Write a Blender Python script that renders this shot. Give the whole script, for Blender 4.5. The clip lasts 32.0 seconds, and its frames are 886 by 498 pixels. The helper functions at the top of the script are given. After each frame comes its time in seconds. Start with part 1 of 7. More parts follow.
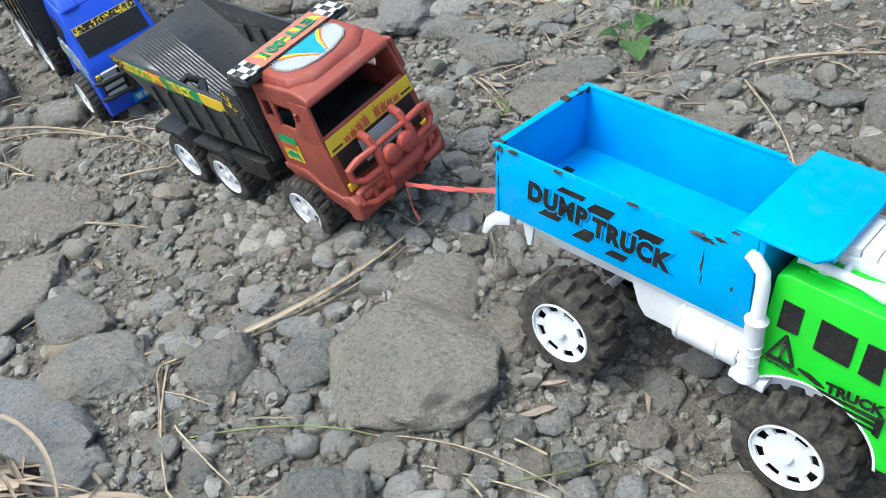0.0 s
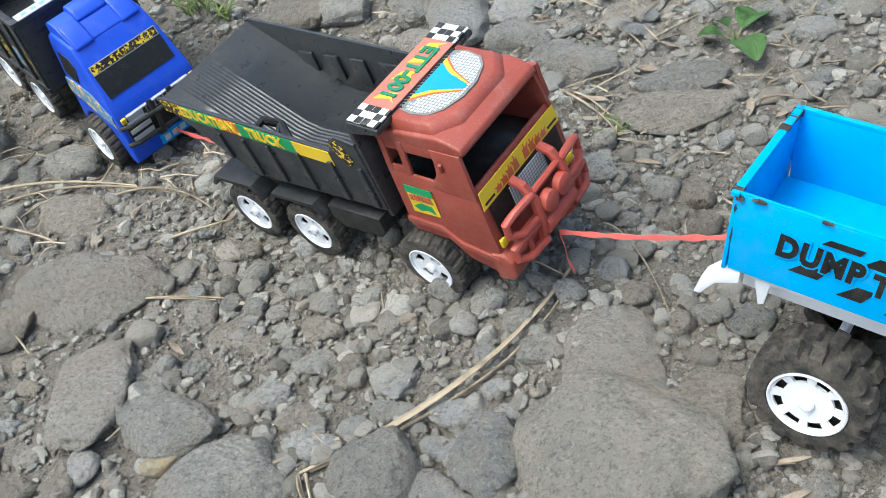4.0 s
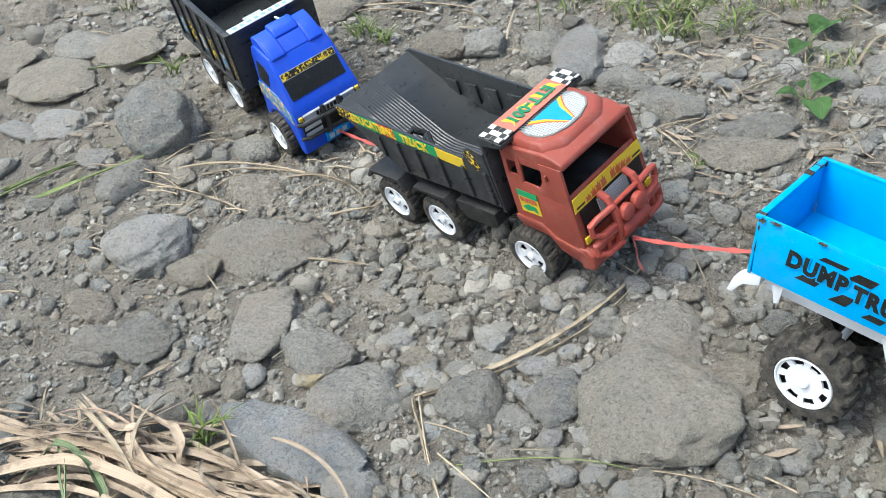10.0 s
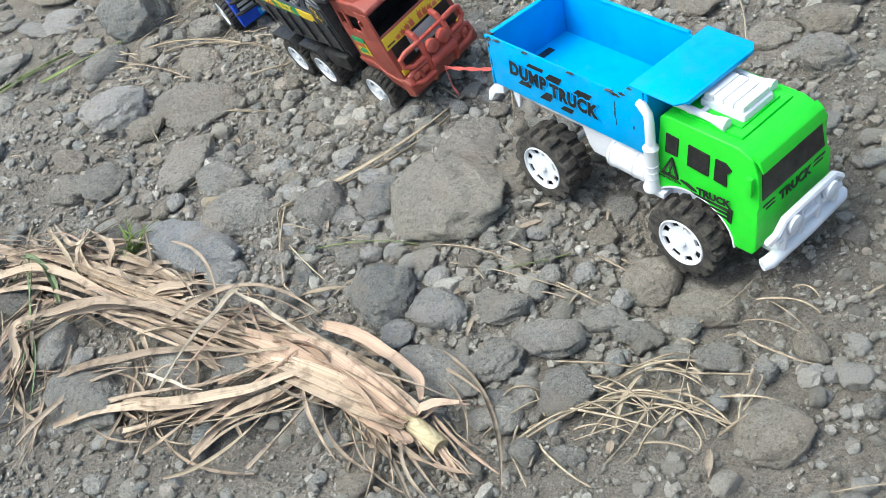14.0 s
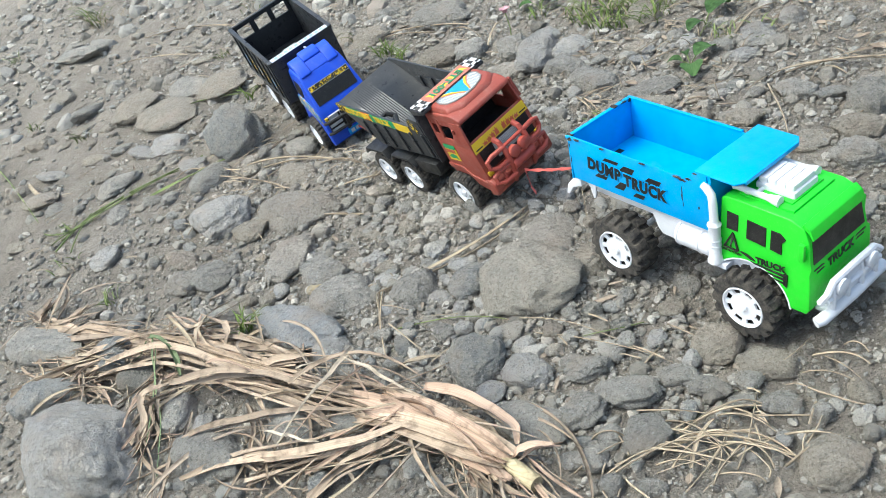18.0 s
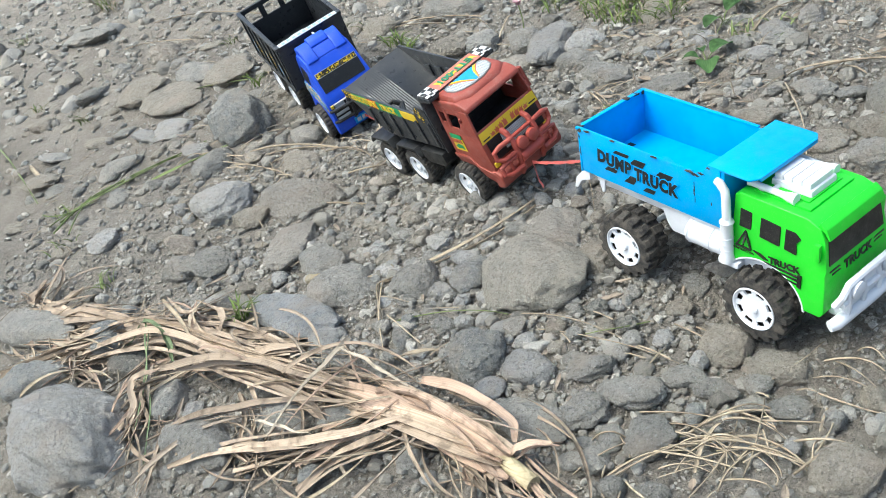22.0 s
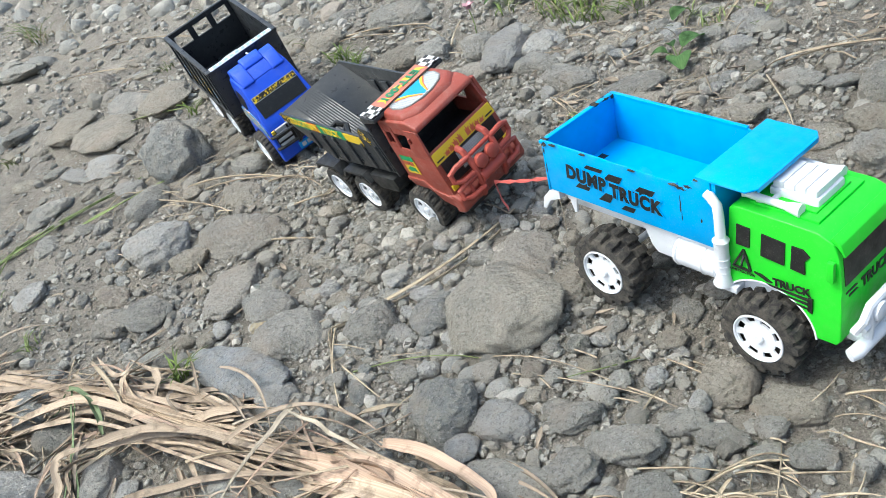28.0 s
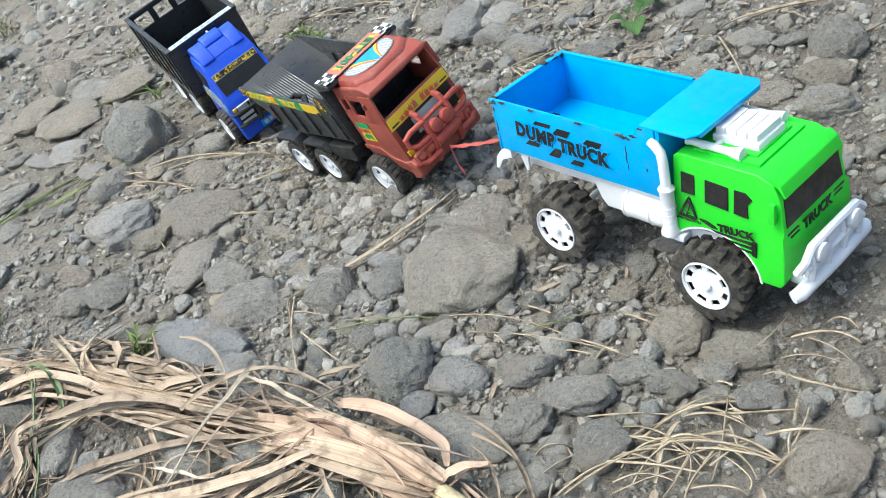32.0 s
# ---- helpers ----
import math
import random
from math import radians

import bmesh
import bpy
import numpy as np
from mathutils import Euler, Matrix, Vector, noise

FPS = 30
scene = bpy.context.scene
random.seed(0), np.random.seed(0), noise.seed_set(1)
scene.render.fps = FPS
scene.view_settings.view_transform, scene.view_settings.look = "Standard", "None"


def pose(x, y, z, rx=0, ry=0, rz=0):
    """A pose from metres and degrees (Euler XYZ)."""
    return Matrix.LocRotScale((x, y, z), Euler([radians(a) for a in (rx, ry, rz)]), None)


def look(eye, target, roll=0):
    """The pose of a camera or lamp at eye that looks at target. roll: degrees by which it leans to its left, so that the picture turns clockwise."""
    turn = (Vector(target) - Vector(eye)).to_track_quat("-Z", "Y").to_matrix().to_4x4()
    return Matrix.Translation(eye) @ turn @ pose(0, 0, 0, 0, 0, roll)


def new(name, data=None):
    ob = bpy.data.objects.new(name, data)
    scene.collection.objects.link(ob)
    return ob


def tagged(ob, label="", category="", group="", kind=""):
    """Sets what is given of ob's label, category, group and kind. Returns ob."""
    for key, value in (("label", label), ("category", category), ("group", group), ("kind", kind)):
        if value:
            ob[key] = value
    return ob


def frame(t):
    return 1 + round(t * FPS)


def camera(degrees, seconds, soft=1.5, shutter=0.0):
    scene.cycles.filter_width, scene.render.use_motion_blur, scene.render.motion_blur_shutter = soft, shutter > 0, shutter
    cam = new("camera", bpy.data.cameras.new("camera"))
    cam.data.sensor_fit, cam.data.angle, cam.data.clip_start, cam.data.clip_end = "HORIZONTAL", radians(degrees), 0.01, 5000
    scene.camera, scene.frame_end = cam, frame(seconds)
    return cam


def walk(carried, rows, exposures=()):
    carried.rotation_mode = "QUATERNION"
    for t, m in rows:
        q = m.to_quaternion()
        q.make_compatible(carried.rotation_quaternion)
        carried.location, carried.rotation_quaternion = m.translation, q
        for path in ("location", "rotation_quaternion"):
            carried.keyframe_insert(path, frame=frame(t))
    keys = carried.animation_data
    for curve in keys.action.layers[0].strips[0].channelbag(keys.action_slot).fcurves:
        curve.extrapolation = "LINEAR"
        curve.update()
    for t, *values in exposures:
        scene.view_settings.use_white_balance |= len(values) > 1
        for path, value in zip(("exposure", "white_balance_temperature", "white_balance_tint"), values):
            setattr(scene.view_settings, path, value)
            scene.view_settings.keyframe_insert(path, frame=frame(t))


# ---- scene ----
cam = camera(50.0, 32.0, soft=0.35)
PATH = [
    (0, (0.081, -0.457, 0.559), (0.109, 1.181, -0.588), -10.4),
    (0.5, (0.039, -0.437, 0.552), (0.096, 1.208, -0.584), -10.0),
    (1, (0.024, -0.414, 0.550), (0.109, 1.242, -0.567), -9.5),
    (1.5, (0.041, -0.395, 0.553), (0.102, 1.255, -0.576), -10.0),
    (2, (0.043, -0.376, 0.550), (0.080, 1.265, -0.592), -10.7),
    (2.5, (-0.035, -0.352, 0.552), (0.105, 1.296, -0.572), -10.5),
    (3, (-0.111, -0.334, 0.558), (0.135, 1.316, -0.546), -10.3),
    (3.5, (-0.113, -0.333, 0.556), (0.122, 1.315, -0.552), -10.5),
    (4, (-0.099, -0.274, 0.568), (0.089, 1.310, -0.639), -12.0),
    (4.5, (-0.097, -0.269, 0.569), (0.083, 1.310, -0.645), -12.2),
    (5, (-0.096, -0.265, 0.570), (0.076, 1.310, -0.650), -12.4),
    (5.5, (-0.114, -0.315, 0.561), (0.080, 1.323, -0.570), -11.3),
    (6, (-0.122, -0.307, 0.589), (0.043, 1.334, -0.542), -11.1),
    (6.5, (-0.102, -0.335, 0.619), (0.024, 1.315, -0.504), -10.5),
    (7, (-0.090, -0.381, 0.666), (0.013, 1.269, -0.459), -10.0),
    (7.5, (-0.095, -0.451, 0.682), (-0.023, 1.207, -0.434), -9.9),
    (8, (-0.098, -0.497, 0.704), (-0.048, 1.164, -0.409), -10.0),
    (8.5, (-0.100, -0.506, 0.724), (-0.081, 1.156, -0.387), -10.0),
    (9, (-0.128, -0.540, 0.699), (-0.130, 1.123, -0.412), -10.5),
    (9.5, (-0.137, -0.507, 0.687), (-0.163, 1.151, -0.430), -10.5),
    (10, (-0.117, -0.487, 0.684), (-0.144, 1.157, -0.455), -10.2),
    (10.5, (-0.055, -0.486, 0.746), (-0.086, 1.145, -0.411), -9.9),
    (11, (-0.017, -0.517, 0.793), (-0.073, 1.092, -0.393), -9.4),
    (11.5, (0.002, -0.578, 0.798), (-0.076, 1.018, -0.405), -9.4),
    (12, (0.051, -0.633, 0.844), (-0.110, 0.931, -0.392), -13.3),
    (12.5, (0.107, -0.652, 0.803), (-0.160, 0.879, -0.457), -18.4),
    (13, (0.155, -0.678, 0.773), (-0.173, 0.833, -0.495), -20.5),
    (13.5, (0.204, -0.683, 0.748), (-0.150, 0.829, -0.513), -21.3),
    (14, (0.234, -0.757, 0.699), (-0.119, 0.755, -0.562), -21.2),
    (14.5, (0.236, -0.836, 0.705), (-0.134, 0.714, -0.505), -21.9),
    (15, (0.228, -0.872, 0.737), (-0.152, 0.760, -0.354), -20.6),
    (15.5, (0.207, -0.912, 0.764), (-0.163, 0.745, -0.293), -20.0),
    (16, (0.216, -0.844, 0.789), (-0.182, 0.759, -0.339), -22.0),
    (16.5, (0.214, -0.850, 0.789), (-0.181, 0.759, -0.330), -22.0),
    (17, (0.212, -0.848, 0.789), (-0.180, 0.769, -0.320), -22.1),
    (17.5, (0.192, -0.940, 0.760), (-0.163, 0.746, -0.256), -20.0),
    (18, (0.174, -0.936, 0.746), (-0.177, 0.756, -0.261), -20.1),
    (18.5, (0.173, -0.926, 0.743), (-0.181, 0.767, -0.262), -19.9),
    (19, (0.174, -0.921, 0.733), (-0.180, 0.773, -0.271), -19.5),
    (19.5, (0.171, -0.920, 0.736), (-0.186, 0.773, -0.267), -19.1),
    (20, (0.173, -0.912, 0.731), (-0.184, 0.780, -0.273), -18.8),
    (20.5, (0.177, -0.909, 0.722), (-0.180, 0.785, -0.280), -18.6),
    (21, (0.175, -0.907, 0.716), (-0.183, 0.787, -0.284), -18.5),
    (21.5, (0.169, -0.910, 0.710), (-0.189, 0.785, -0.290), -18.3),
    (22, (0.170, -0.912, 0.714), (-0.194, 0.781, -0.286), -18.4),
    (22.5, (0.186, -0.913, 0.708), (-0.177, 0.782, -0.289), -18.7),
    (23, (0.195, -0.918, 0.701), (-0.167, 0.781, -0.291), -19.1),
    (23.5, (0.189, -0.927, 0.694), (-0.173, 0.774, -0.293), -19.4),
    (24, (0.199, -0.922, 0.686), (-0.162, 0.780, -0.301), -19.8),
    (24.5, (0.205, -0.892, 0.668), (-0.156, 0.808, -0.321), -19.7),
    (25, (0.219, -0.788, 0.696), (-0.175, 0.850, -0.382), -21.6),
    (25.5, (0.215, -0.773, 0.695), (-0.180, 0.861, -0.387), -21.5),
    (26, (0.210, -0.759, 0.696), (-0.186, 0.872, -0.392), -21.5),
    (26.5, (0.196, -0.831, 0.665), (-0.171, 0.857, -0.344), -19.5),
    (27, (0.190, -0.804, 0.660), (-0.159, 0.890, -0.344), -20.2),
    (27.5, (0.184, -0.782, 0.656), (-0.142, 0.918, -0.345), -20.8),
    (28, (0.172, -0.765, 0.656), (-0.135, 0.941, -0.341), -21.4),
    (28.5, (0.180, -0.771, 0.658), (-0.139, 0.930, -0.345), -21.3),
    (29, (0.187, -0.771, 0.660), (-0.140, 0.924, -0.350), -21.2),
    (29.5, (0.173, -0.792, 0.650), (-0.124, 0.911, -0.355), -21.4),
    (30, (0.156, -0.811, 0.628), (-0.113, 0.902, -0.368), -21.5),
    (30.5, (0.169, -0.801, 0.626), (-0.103, 0.910, -0.373), -21.7),
    (31, (0.190, -0.788, 0.614), (-0.081, 0.921, -0.388), -21.8),
    (31.5, (0.179, -0.799, 0.619), (-0.091, 0.907, -0.390), -21.9),
    (32, (0.193, -0.792, 0.613), (-0.084, 0.911, -0.398), -22.2),
]
walk(cam, [(t, look(eye, target, roll)) for t, eye, target, roll in PATH], exposures=[(0.0, 0.87, 5750, -0.5), (3.0, 0.89, 5800, -0.5), (6.0, 1.06, 5930, -0.5), (9.0, 0.98, 5880, -0.5), (10.5, 0.98, 5880, -0.5), (12.0, 0.85, 5880, -0.5), (14.0, 0.92, 5880, -0.5), (18.5, 0.98, 5920, -0.5), (32.0, 0.98, 5920, -0.5)])

# ---- sky and light: bright overcast day, soft light from high up ----
world = bpy.data.worlds.new("sky")
scene.world = world
world.use_nodes = True
sky = world.node_tree.nodes.new("ShaderNodeTexSky")
sky.sky_type, sky.sun_disc = "NISHITA", False
sky.sun_elevation, sky.sun_rotation = radians(63), radians(255)
sky.air_density, sky.dust_density, sky.ozone_density = 1.0, 6.0, 0.6
world.node_tree.links.new(sky.outputs[0], world.node_tree.nodes["Background"].inputs[0])
world.node_tree.nodes["Background"].inputs[1].default_value = 0.15
sun = new("sun", bpy.data.lights.new("sun", "SUN"))
sun.data.energy, sun.data.angle, sun.data.color = 1.2, radians(32), (1.0, 0.97, 0.92)
sun.matrix_basis = look((-1.15, -0.30, 2.4), (0, 0, 0))

# ---- node materials ----
def nodes_of(name):
    m = bpy.data.materials.new(name)
    m.use_nodes = True
    nt = m.node_tree
    return m, nt, nt.nodes["Principled BSDF"]


def place(nt):
    return nt.nodes.new("ShaderNodeNewGeometry").outputs["Position"]


def grain(nt, scale, detail=4.0, rough=0.6, where=None):
    n = nt.nodes.new("ShaderNodeTexNoise")
    n.inputs["Scale"].default_value, n.inputs["Detail"].default_value, n.inputs["Roughness"].default_value = scale, detail, rough
    nt.links.new(where or place(nt), n.inputs["Vector"])
    return n.outputs["Fac"]


def span(nt, value, a, b, lo=0.0, hi=1.0):
    n = nt.nodes.new("ShaderNodeMapRange")
    nt.links.new(value, n.inputs["Value"])
    for key, v in zip(("From Min", "From Max", "To Min", "To Max"), (a, b, lo, hi)):
        n.inputs[key].default_value = v
    return n.outputs["Result"]


def blend(nt, fac, a, b, kind="MIX"):
    n = nt.nodes.new("ShaderNodeMix")
    n.data_type, n.blend_type = "RGBA", kind
    for i, v in ((0, fac), (6, a), (7, b)):
        if isinstance(v, (int, float)):
            n.inputs[i].default_value = v
        elif isinstance(v, tuple):
            n.inputs[i].default_value = (*v, 1)
        else:
            nt.links.new(v, n.inputs[i])
    return n.outputs[2]


def relief(nt, bsdf, height, strength, depth):
    n = nt.nodes.new("ShaderNodeBump")
    n.inputs["Strength"].default_value, n.inputs["Distance"].default_value = strength, depth
    nt.links.new(height, n.inputs["Height"])
    nt.links.new(n.outputs[0], bsdf.inputs["Normal"])


DUST = (0.31, 0.29, 0.25)


def plastic(name, colour, rough=0.42, dust=0.25, wear=0.0):
    """Moulded toy plastic with a thin uneven film of dust."""
    m, nt, b = nodes_of(name)
    film = span(nt, grain(nt, 55, 6, 0.7), 0.52, 0.78, 0.0, dust)
    speck = span(nt, grain(nt, 620, 2), 0.60, 0.72, 0.0, dust * 1.3)
    tint = blend(nt, span(nt, grain(nt, 24, 3), 0.3, 0.7), colour, tuple(c * 0.86 for c in colour))
    tint = blend(nt, film, tint, DUST)
    tint = blend(nt, speck, tint, DUST)
    if wear:
        tint = blend(nt, span(nt, grain(nt, 130, 8, 0.75), 0.64, 0.68, 0.0, wear), tint, (0.10, 0.07, 0.05))
    nt.links.new(tint, b.inputs["Base Color"])
    nt.links.new(span(nt, grain(nt, 70, 5), 0.3, 0.75, rough - 0.08, rough + 0.25), b.inputs["Roughness"])
    b.inputs["Specular IOR Level"].default_value = 0.4
    relief(nt, b, grain(nt, 300, 4), 0.12, 0.001)
    return m


def cells(nt, scale, kind="F1", out="Distance"):
    n = nt.nodes.new("ShaderNodeTexVoronoi")
    n.feature = kind
    n.inputs["Scale"].default_value = scale
    nt.links.new(place(nt), n.inputs["Vector"])
    return n.outputs[out]


def total(nt, *values):
    """Sum of (value, weight) pairs."""
    got = None
    for value, weight in values:
        n = nt.nodes.new("ShaderNodeMath")
        n.operation = "MULTIPLY_ADD"
        nt.links.new(value, n.inputs[0])
        n.inputs[1].default_value = weight
        if got is None:
            n.inputs[2].default_value = 0.0
        else:
            nt.links.new(got, n.inputs[2])
        got = n.outputs[0]
    return got


def rock(name, a, c, spots=0.35):
    """Weathered river stone: two mixed tones, dark pores, pale crystals, a film of dry silt; each stone a little lighter or darker."""
    m, nt, b = nodes_of(name)
    tint = blend(nt, span(nt, grain(nt, 26, 6, 0.7), 0.36, 0.66), a, c)
    tint = blend(nt, span(nt, grain(nt, 64, 7, 0.78), 0.44, 0.62, 0.0, 0.7), tint, (0.50, 0.462, 0.398))
    tint = blend(nt, span(nt, grain(nt, 92, 6, 0.78), 0.55, 0.66, 0.0, spots * 1.3), tint, tuple(v * 0.52 for v in a))
    tint = blend(nt, span(nt, grain(nt, 210, 5, 0.8), 0.52, 0.62, 0.0, spots * 1.9), tint, tuple(v * 0.5 for v in a))
    tint = blend(nt, span(nt, grain(nt, 560, 3, 0.8), 0.57, 0.66, 0.0, spots * 2.0), tint, tuple(v * 0.36 for v in a))
    tint = blend(nt, span(nt, grain(nt, 330, 4, 0.75), 0.57, 0.66, 0.0, 0.7), tint, tuple(min(v * 1.5, 0.65) for v in c))
    tint = blend(nt, span(nt, grain(nt, 15, 3, 0.5), 0.55, 0.70, 0.0, 0.4), tint, (0.47, 0.39, 0.315))
    info = nt.nodes.new("ShaderNodeObjectInfo")
    shade = nt.nodes.new("ShaderNodeHueSaturation")
    nt.links.new(span(nt, info.outputs["Random"], 0, 1, 0.88, 1.20), shade.inputs["Value"])
    nt.links.new(tint, shade.inputs["Color"])
    nt.links.new(shade.outputs[0], b.inputs["Base Color"])
    b.inputs["Roughness"].default_value = 0.95
    b.inputs["Specular IOR Level"].default_value = 0.15
    relief(nt, b, total(nt, (grain(nt, 70, 7, 0.75), 1.0), (grain(nt, 330, 6, 0.8), 0.9), (cells(nt, 150), 0.35)), 1.0, 0.014)
    return m


ROCKS = {
    "pale": rock("pale_stone", (0.427, 0.389, 0.336), (0.544, 0.502, 0.438)),
    "tan": rock("tan_stone", (0.352, 0.318, 0.266), (0.455, 0.403, 0.329)),
    "light": rock("light_stone", (0.485, 0.466, 0.432), (0.572, 0.562, 0.548)),
    "grey": rock("grey_stone", (0.345, 0.331, 0.300), (0.48, 0.461, 0.42)),
    "dark": rock("dark_stone", (0.190, 0.190, 0.172), (0.330, 0.318, 0.287)),
    "slate": rock("slate_stone", (0.385, 0.397, 0.407), (0.537, 0.543, 0.548)),
    "slategrey": rock("grey_blue_stone", (0.30, 0.304, 0.294), (0.43, 0.43, 0.41)),
    "brown": rock("brown_stone", (0.301, 0.260, 0.218), (0.418, 0.367, 0.307)),
    "ochre": rock("ochre_stone", (0.557, 0.423, 0.246), (0.572, 0.508, 0.329), 0.15),
    "big": rock("large_pale_stone", (0.367, 0.345, 0.302), (0.514, 0.466, 0.383)),
    "ochrebark": rock("bark_brown_stone", (0.382, 0.296, 0.205), (0.529, 0.423, 0.302)),
}


def soil_material():
    """Dry crumbly silt: slow tones, clods, single grains light and dark."""
    m, nt, b = nodes_of("dry_grey_soil")
    tint = blend(nt, span(nt, grain(nt, 5, 6, 0.65), 0.36, 0.64), (0.307, 0.274, 0.231), (0.493, 0.446, 0.382))
    tint = blend(nt, span(nt, grain(nt, 48, 8, 0.8), 0.46, 0.66, 0, 0.65), tint, (0.284, 0.251, 0.206))
    tint = blend(nt, span(nt, cells(nt, 230, "F1", "Color"), 0.15, 0.9, 0, 0.32), tint, (0.158, 0.140, 0.114))
    tint = blend(nt, span(nt, grain(nt, 430, 5, 0.85), 0.52, 0.64, 0, 0.8), tint, (0.558, 0.516, 0.455))
    tint = blend(nt, span(nt, grain(nt, 640, 4, 0.85), 0.54, 0.63, 0, 0.85), tint, (0.070, 0.060, 0.048))
    nt.links.new(tint, b.inputs["Base Color"])
    b.inputs["Roughness"].default_value, b.inputs["Specular IOR Level"].default_value = 0.97, 0.1
    relief(nt, b, total(nt, (grain(nt, 95, 8, 0.8), 1.0), (grain(nt, 420, 5, 0.85), 0.7), (cells(nt, 240), -0.5)), 1.0, 0.011)
    return m


def gravel_material():
    """Crushed and worn bits of many rocks, all with the same dust on them."""
    m, nt, b = nodes_of("mixed_gravel")
    rnd = nt.nodes.new("ShaderNodeNewGeometry").outputs["Random Per Island"]
    ramp = nt.nodes.new("ShaderNodeValToRGB")
    tones = ((0.0, (0.19, 0.178, 0.156)), (0.15, (0.32, 0.302, 0.266)), (0.42, (0.480, 0.447, 0.388)), (0.62, (0.409, 0.401, 0.374)), (0.85, (0.741, 0.706, 0.634)), (1.0, (0.436, 0.369, 0.302)))
    for n, (at, c) in enumerate(tones):
        e = ramp.color_ramp.elements[n] if n < 2 else ramp.color_ramp.elements.new(at)
        e.position, e.color = at, (*c, 1)
    nt.links.new(rnd, ramp.inputs[0])
    tint = blend(nt, span(nt, grain(nt, 140, 6, 0.75), 0.48, 0.66, 0, 0.45), ramp.outputs[0], (0.486, 0.438, 0.367))
    tint = blend(nt, span(nt, grain(nt, 480, 5, 0.8), 0.52, 0.67, 0, 0.65), tint, (0.153, 0.137, 0.114))
    tint = blend(nt, span(nt, grain(nt, 700, 3, 0.8), 0.56, 0.66, 0, 0.5), tint, (0.507, 0.477, 0.425))
    nt.links.new(tint, b.inputs["Base Color"])
    b.inputs["Roughness"].default_value, b.inputs["Specular IOR Level"].default_value = 0.95, 0.12
    relief(nt, b, grain(nt, 300, 6, 0.8), 1.0, 0.009)
    return m


def fibre(name, a, c, scale=70, rough=0.75, clear=0.0):
    """Dry or green plant fibre: streaks along the blade, blotches across it."""
    m, nt, b = nodes_of(name)
    uv = nt.nodes.new("ShaderNodeUVMap").outputs[0]
    wide = nt.nodes.new("ShaderNodeMapping")
    wide.inputs["Scale"].default_value = (scale * 0.2, 0.35, 1)
    nt.links.new(uv, wide.inputs[0])
    streak = grain(nt, 1.0, 4, 0.6, wide.outputs[0])
    tint = blend(nt, span(nt, streak, 0.26, 0.70), tuple(v * 0.80 for v in a), c)
    tint = blend(nt, span(nt, grain(nt, 45, 4, 0.6), 0.50, 0.66, 0, 0.75), tint, tuple(v * 0.42 for v in a))
    info = nt.nodes.new("ShaderNodeObjectInfo")
    shade = nt.nodes.new("ShaderNodeHueSaturation")
    nt.links.new(span(nt, info.outputs["Random"], 0, 1, 0.68, 1.2), shade.inputs["Value"])
    nt.links.new(tint, shade.inputs["Color"])
    nt.links.new(shade.outputs[0], b.inputs["Base Color"])
    b.inputs["Roughness"].default_value = rough
    b.inputs["Specular IOR Level"].default_value = 0.25
    relief(nt, b, streak, 0.4, 0.0016)
    return m


def rubber(name):
    """Black tyre rubber caked with dry grey-brown mud."""
    m, nt, b = nodes_of(name)
    tint = blend(nt, span(nt, grain(nt, 70, 7, 0.75), 0.40, 0.62, 0.03, 0.85), (0.012, 0.012, 0.013), (0.115, 0.100, 0.081))
    tint = blend(nt, span(nt, grain(nt, 500, 3), 0.55, 0.7, 0, 0.6), tint, (0.045, 0.039, 0.032))
    nt.links.new(tint, b.inputs["Base Color"])
    b.inputs["Roughness"].default_value = 0.9
    relief(nt, b, grain(nt, 260, 6, 0.75), 0.8, 0.003)
    return m


def two_tone(name, a, c, scale, kind="CHECKER"):
    """Printed sticker film with a small repeated pattern."""
    m, nt, b = nodes_of(name)
    co = nt.nodes.new("ShaderNodeTexCoord").outputs["Object"]
    if kind == "CHECKER":
        n = nt.nodes.new("ShaderNodeTexChecker")
        n.inputs["Scale"].default_value = scale
        nt.links.new(co, n.inputs["Vector"])
        fac = n.outputs["Fac"]
    elif kind == "MESH":
        n = nt.nodes.new("ShaderNodeTexVoronoi")
        n.feature = "DISTANCE_TO_EDGE"
        n.inputs["Scale"].default_value, n.inputs["Randomness"].default_value = scale, 0.15
        nt.links.new(co, n.inputs["Vector"])
        fac = span(nt, n.outputs["Distance"], 0.08, 0.16)
    else:
        fac = span(nt, grain(nt, scale, 3, 0.6, co), 0.43, 0.49)
    tint = blend(nt, fac, a, c)
    tint = blend(nt, span(nt, grain(nt, 90, 6, 0.7), 0.55, 0.75, 0, 0.35), tint, DUST)
    nt.links.new(tint, b.inputs["Base Color"])
    b.inputs["Roughness"].default_value, b.inputs["Specular IOR Level"].default_value = 0.55, 0.2
    return m


M_SKY = plastic("sky_blue_plastic", (0.011, 0.345, 0.76), 0.38, 0.10)
M_LIME = plastic("lime_green_plastic", (0.058, 0.64, 0.026), 0.36, 0.08)
M_WHITE = plastic("white_plastic", (0.76, 0.775, 0.81), 0.4, 0.13)
M_BLACK = plastic("black_plastic", (0.013, 0.0135, 0.014), 0.42, 0.11)
M_BED = plastic("dull_black_plastic", (0.030, 0.033, 0.037), 0.30, 0.10)
M_RED = plastic("brick_red_plastic", (0.274, 0.057, 0.039), 0.45, 0.22)
M_BRIGHTRED = plastic("red_orange_plastic", (0.365, 0.065, 0.045), 0.42, 0.15)
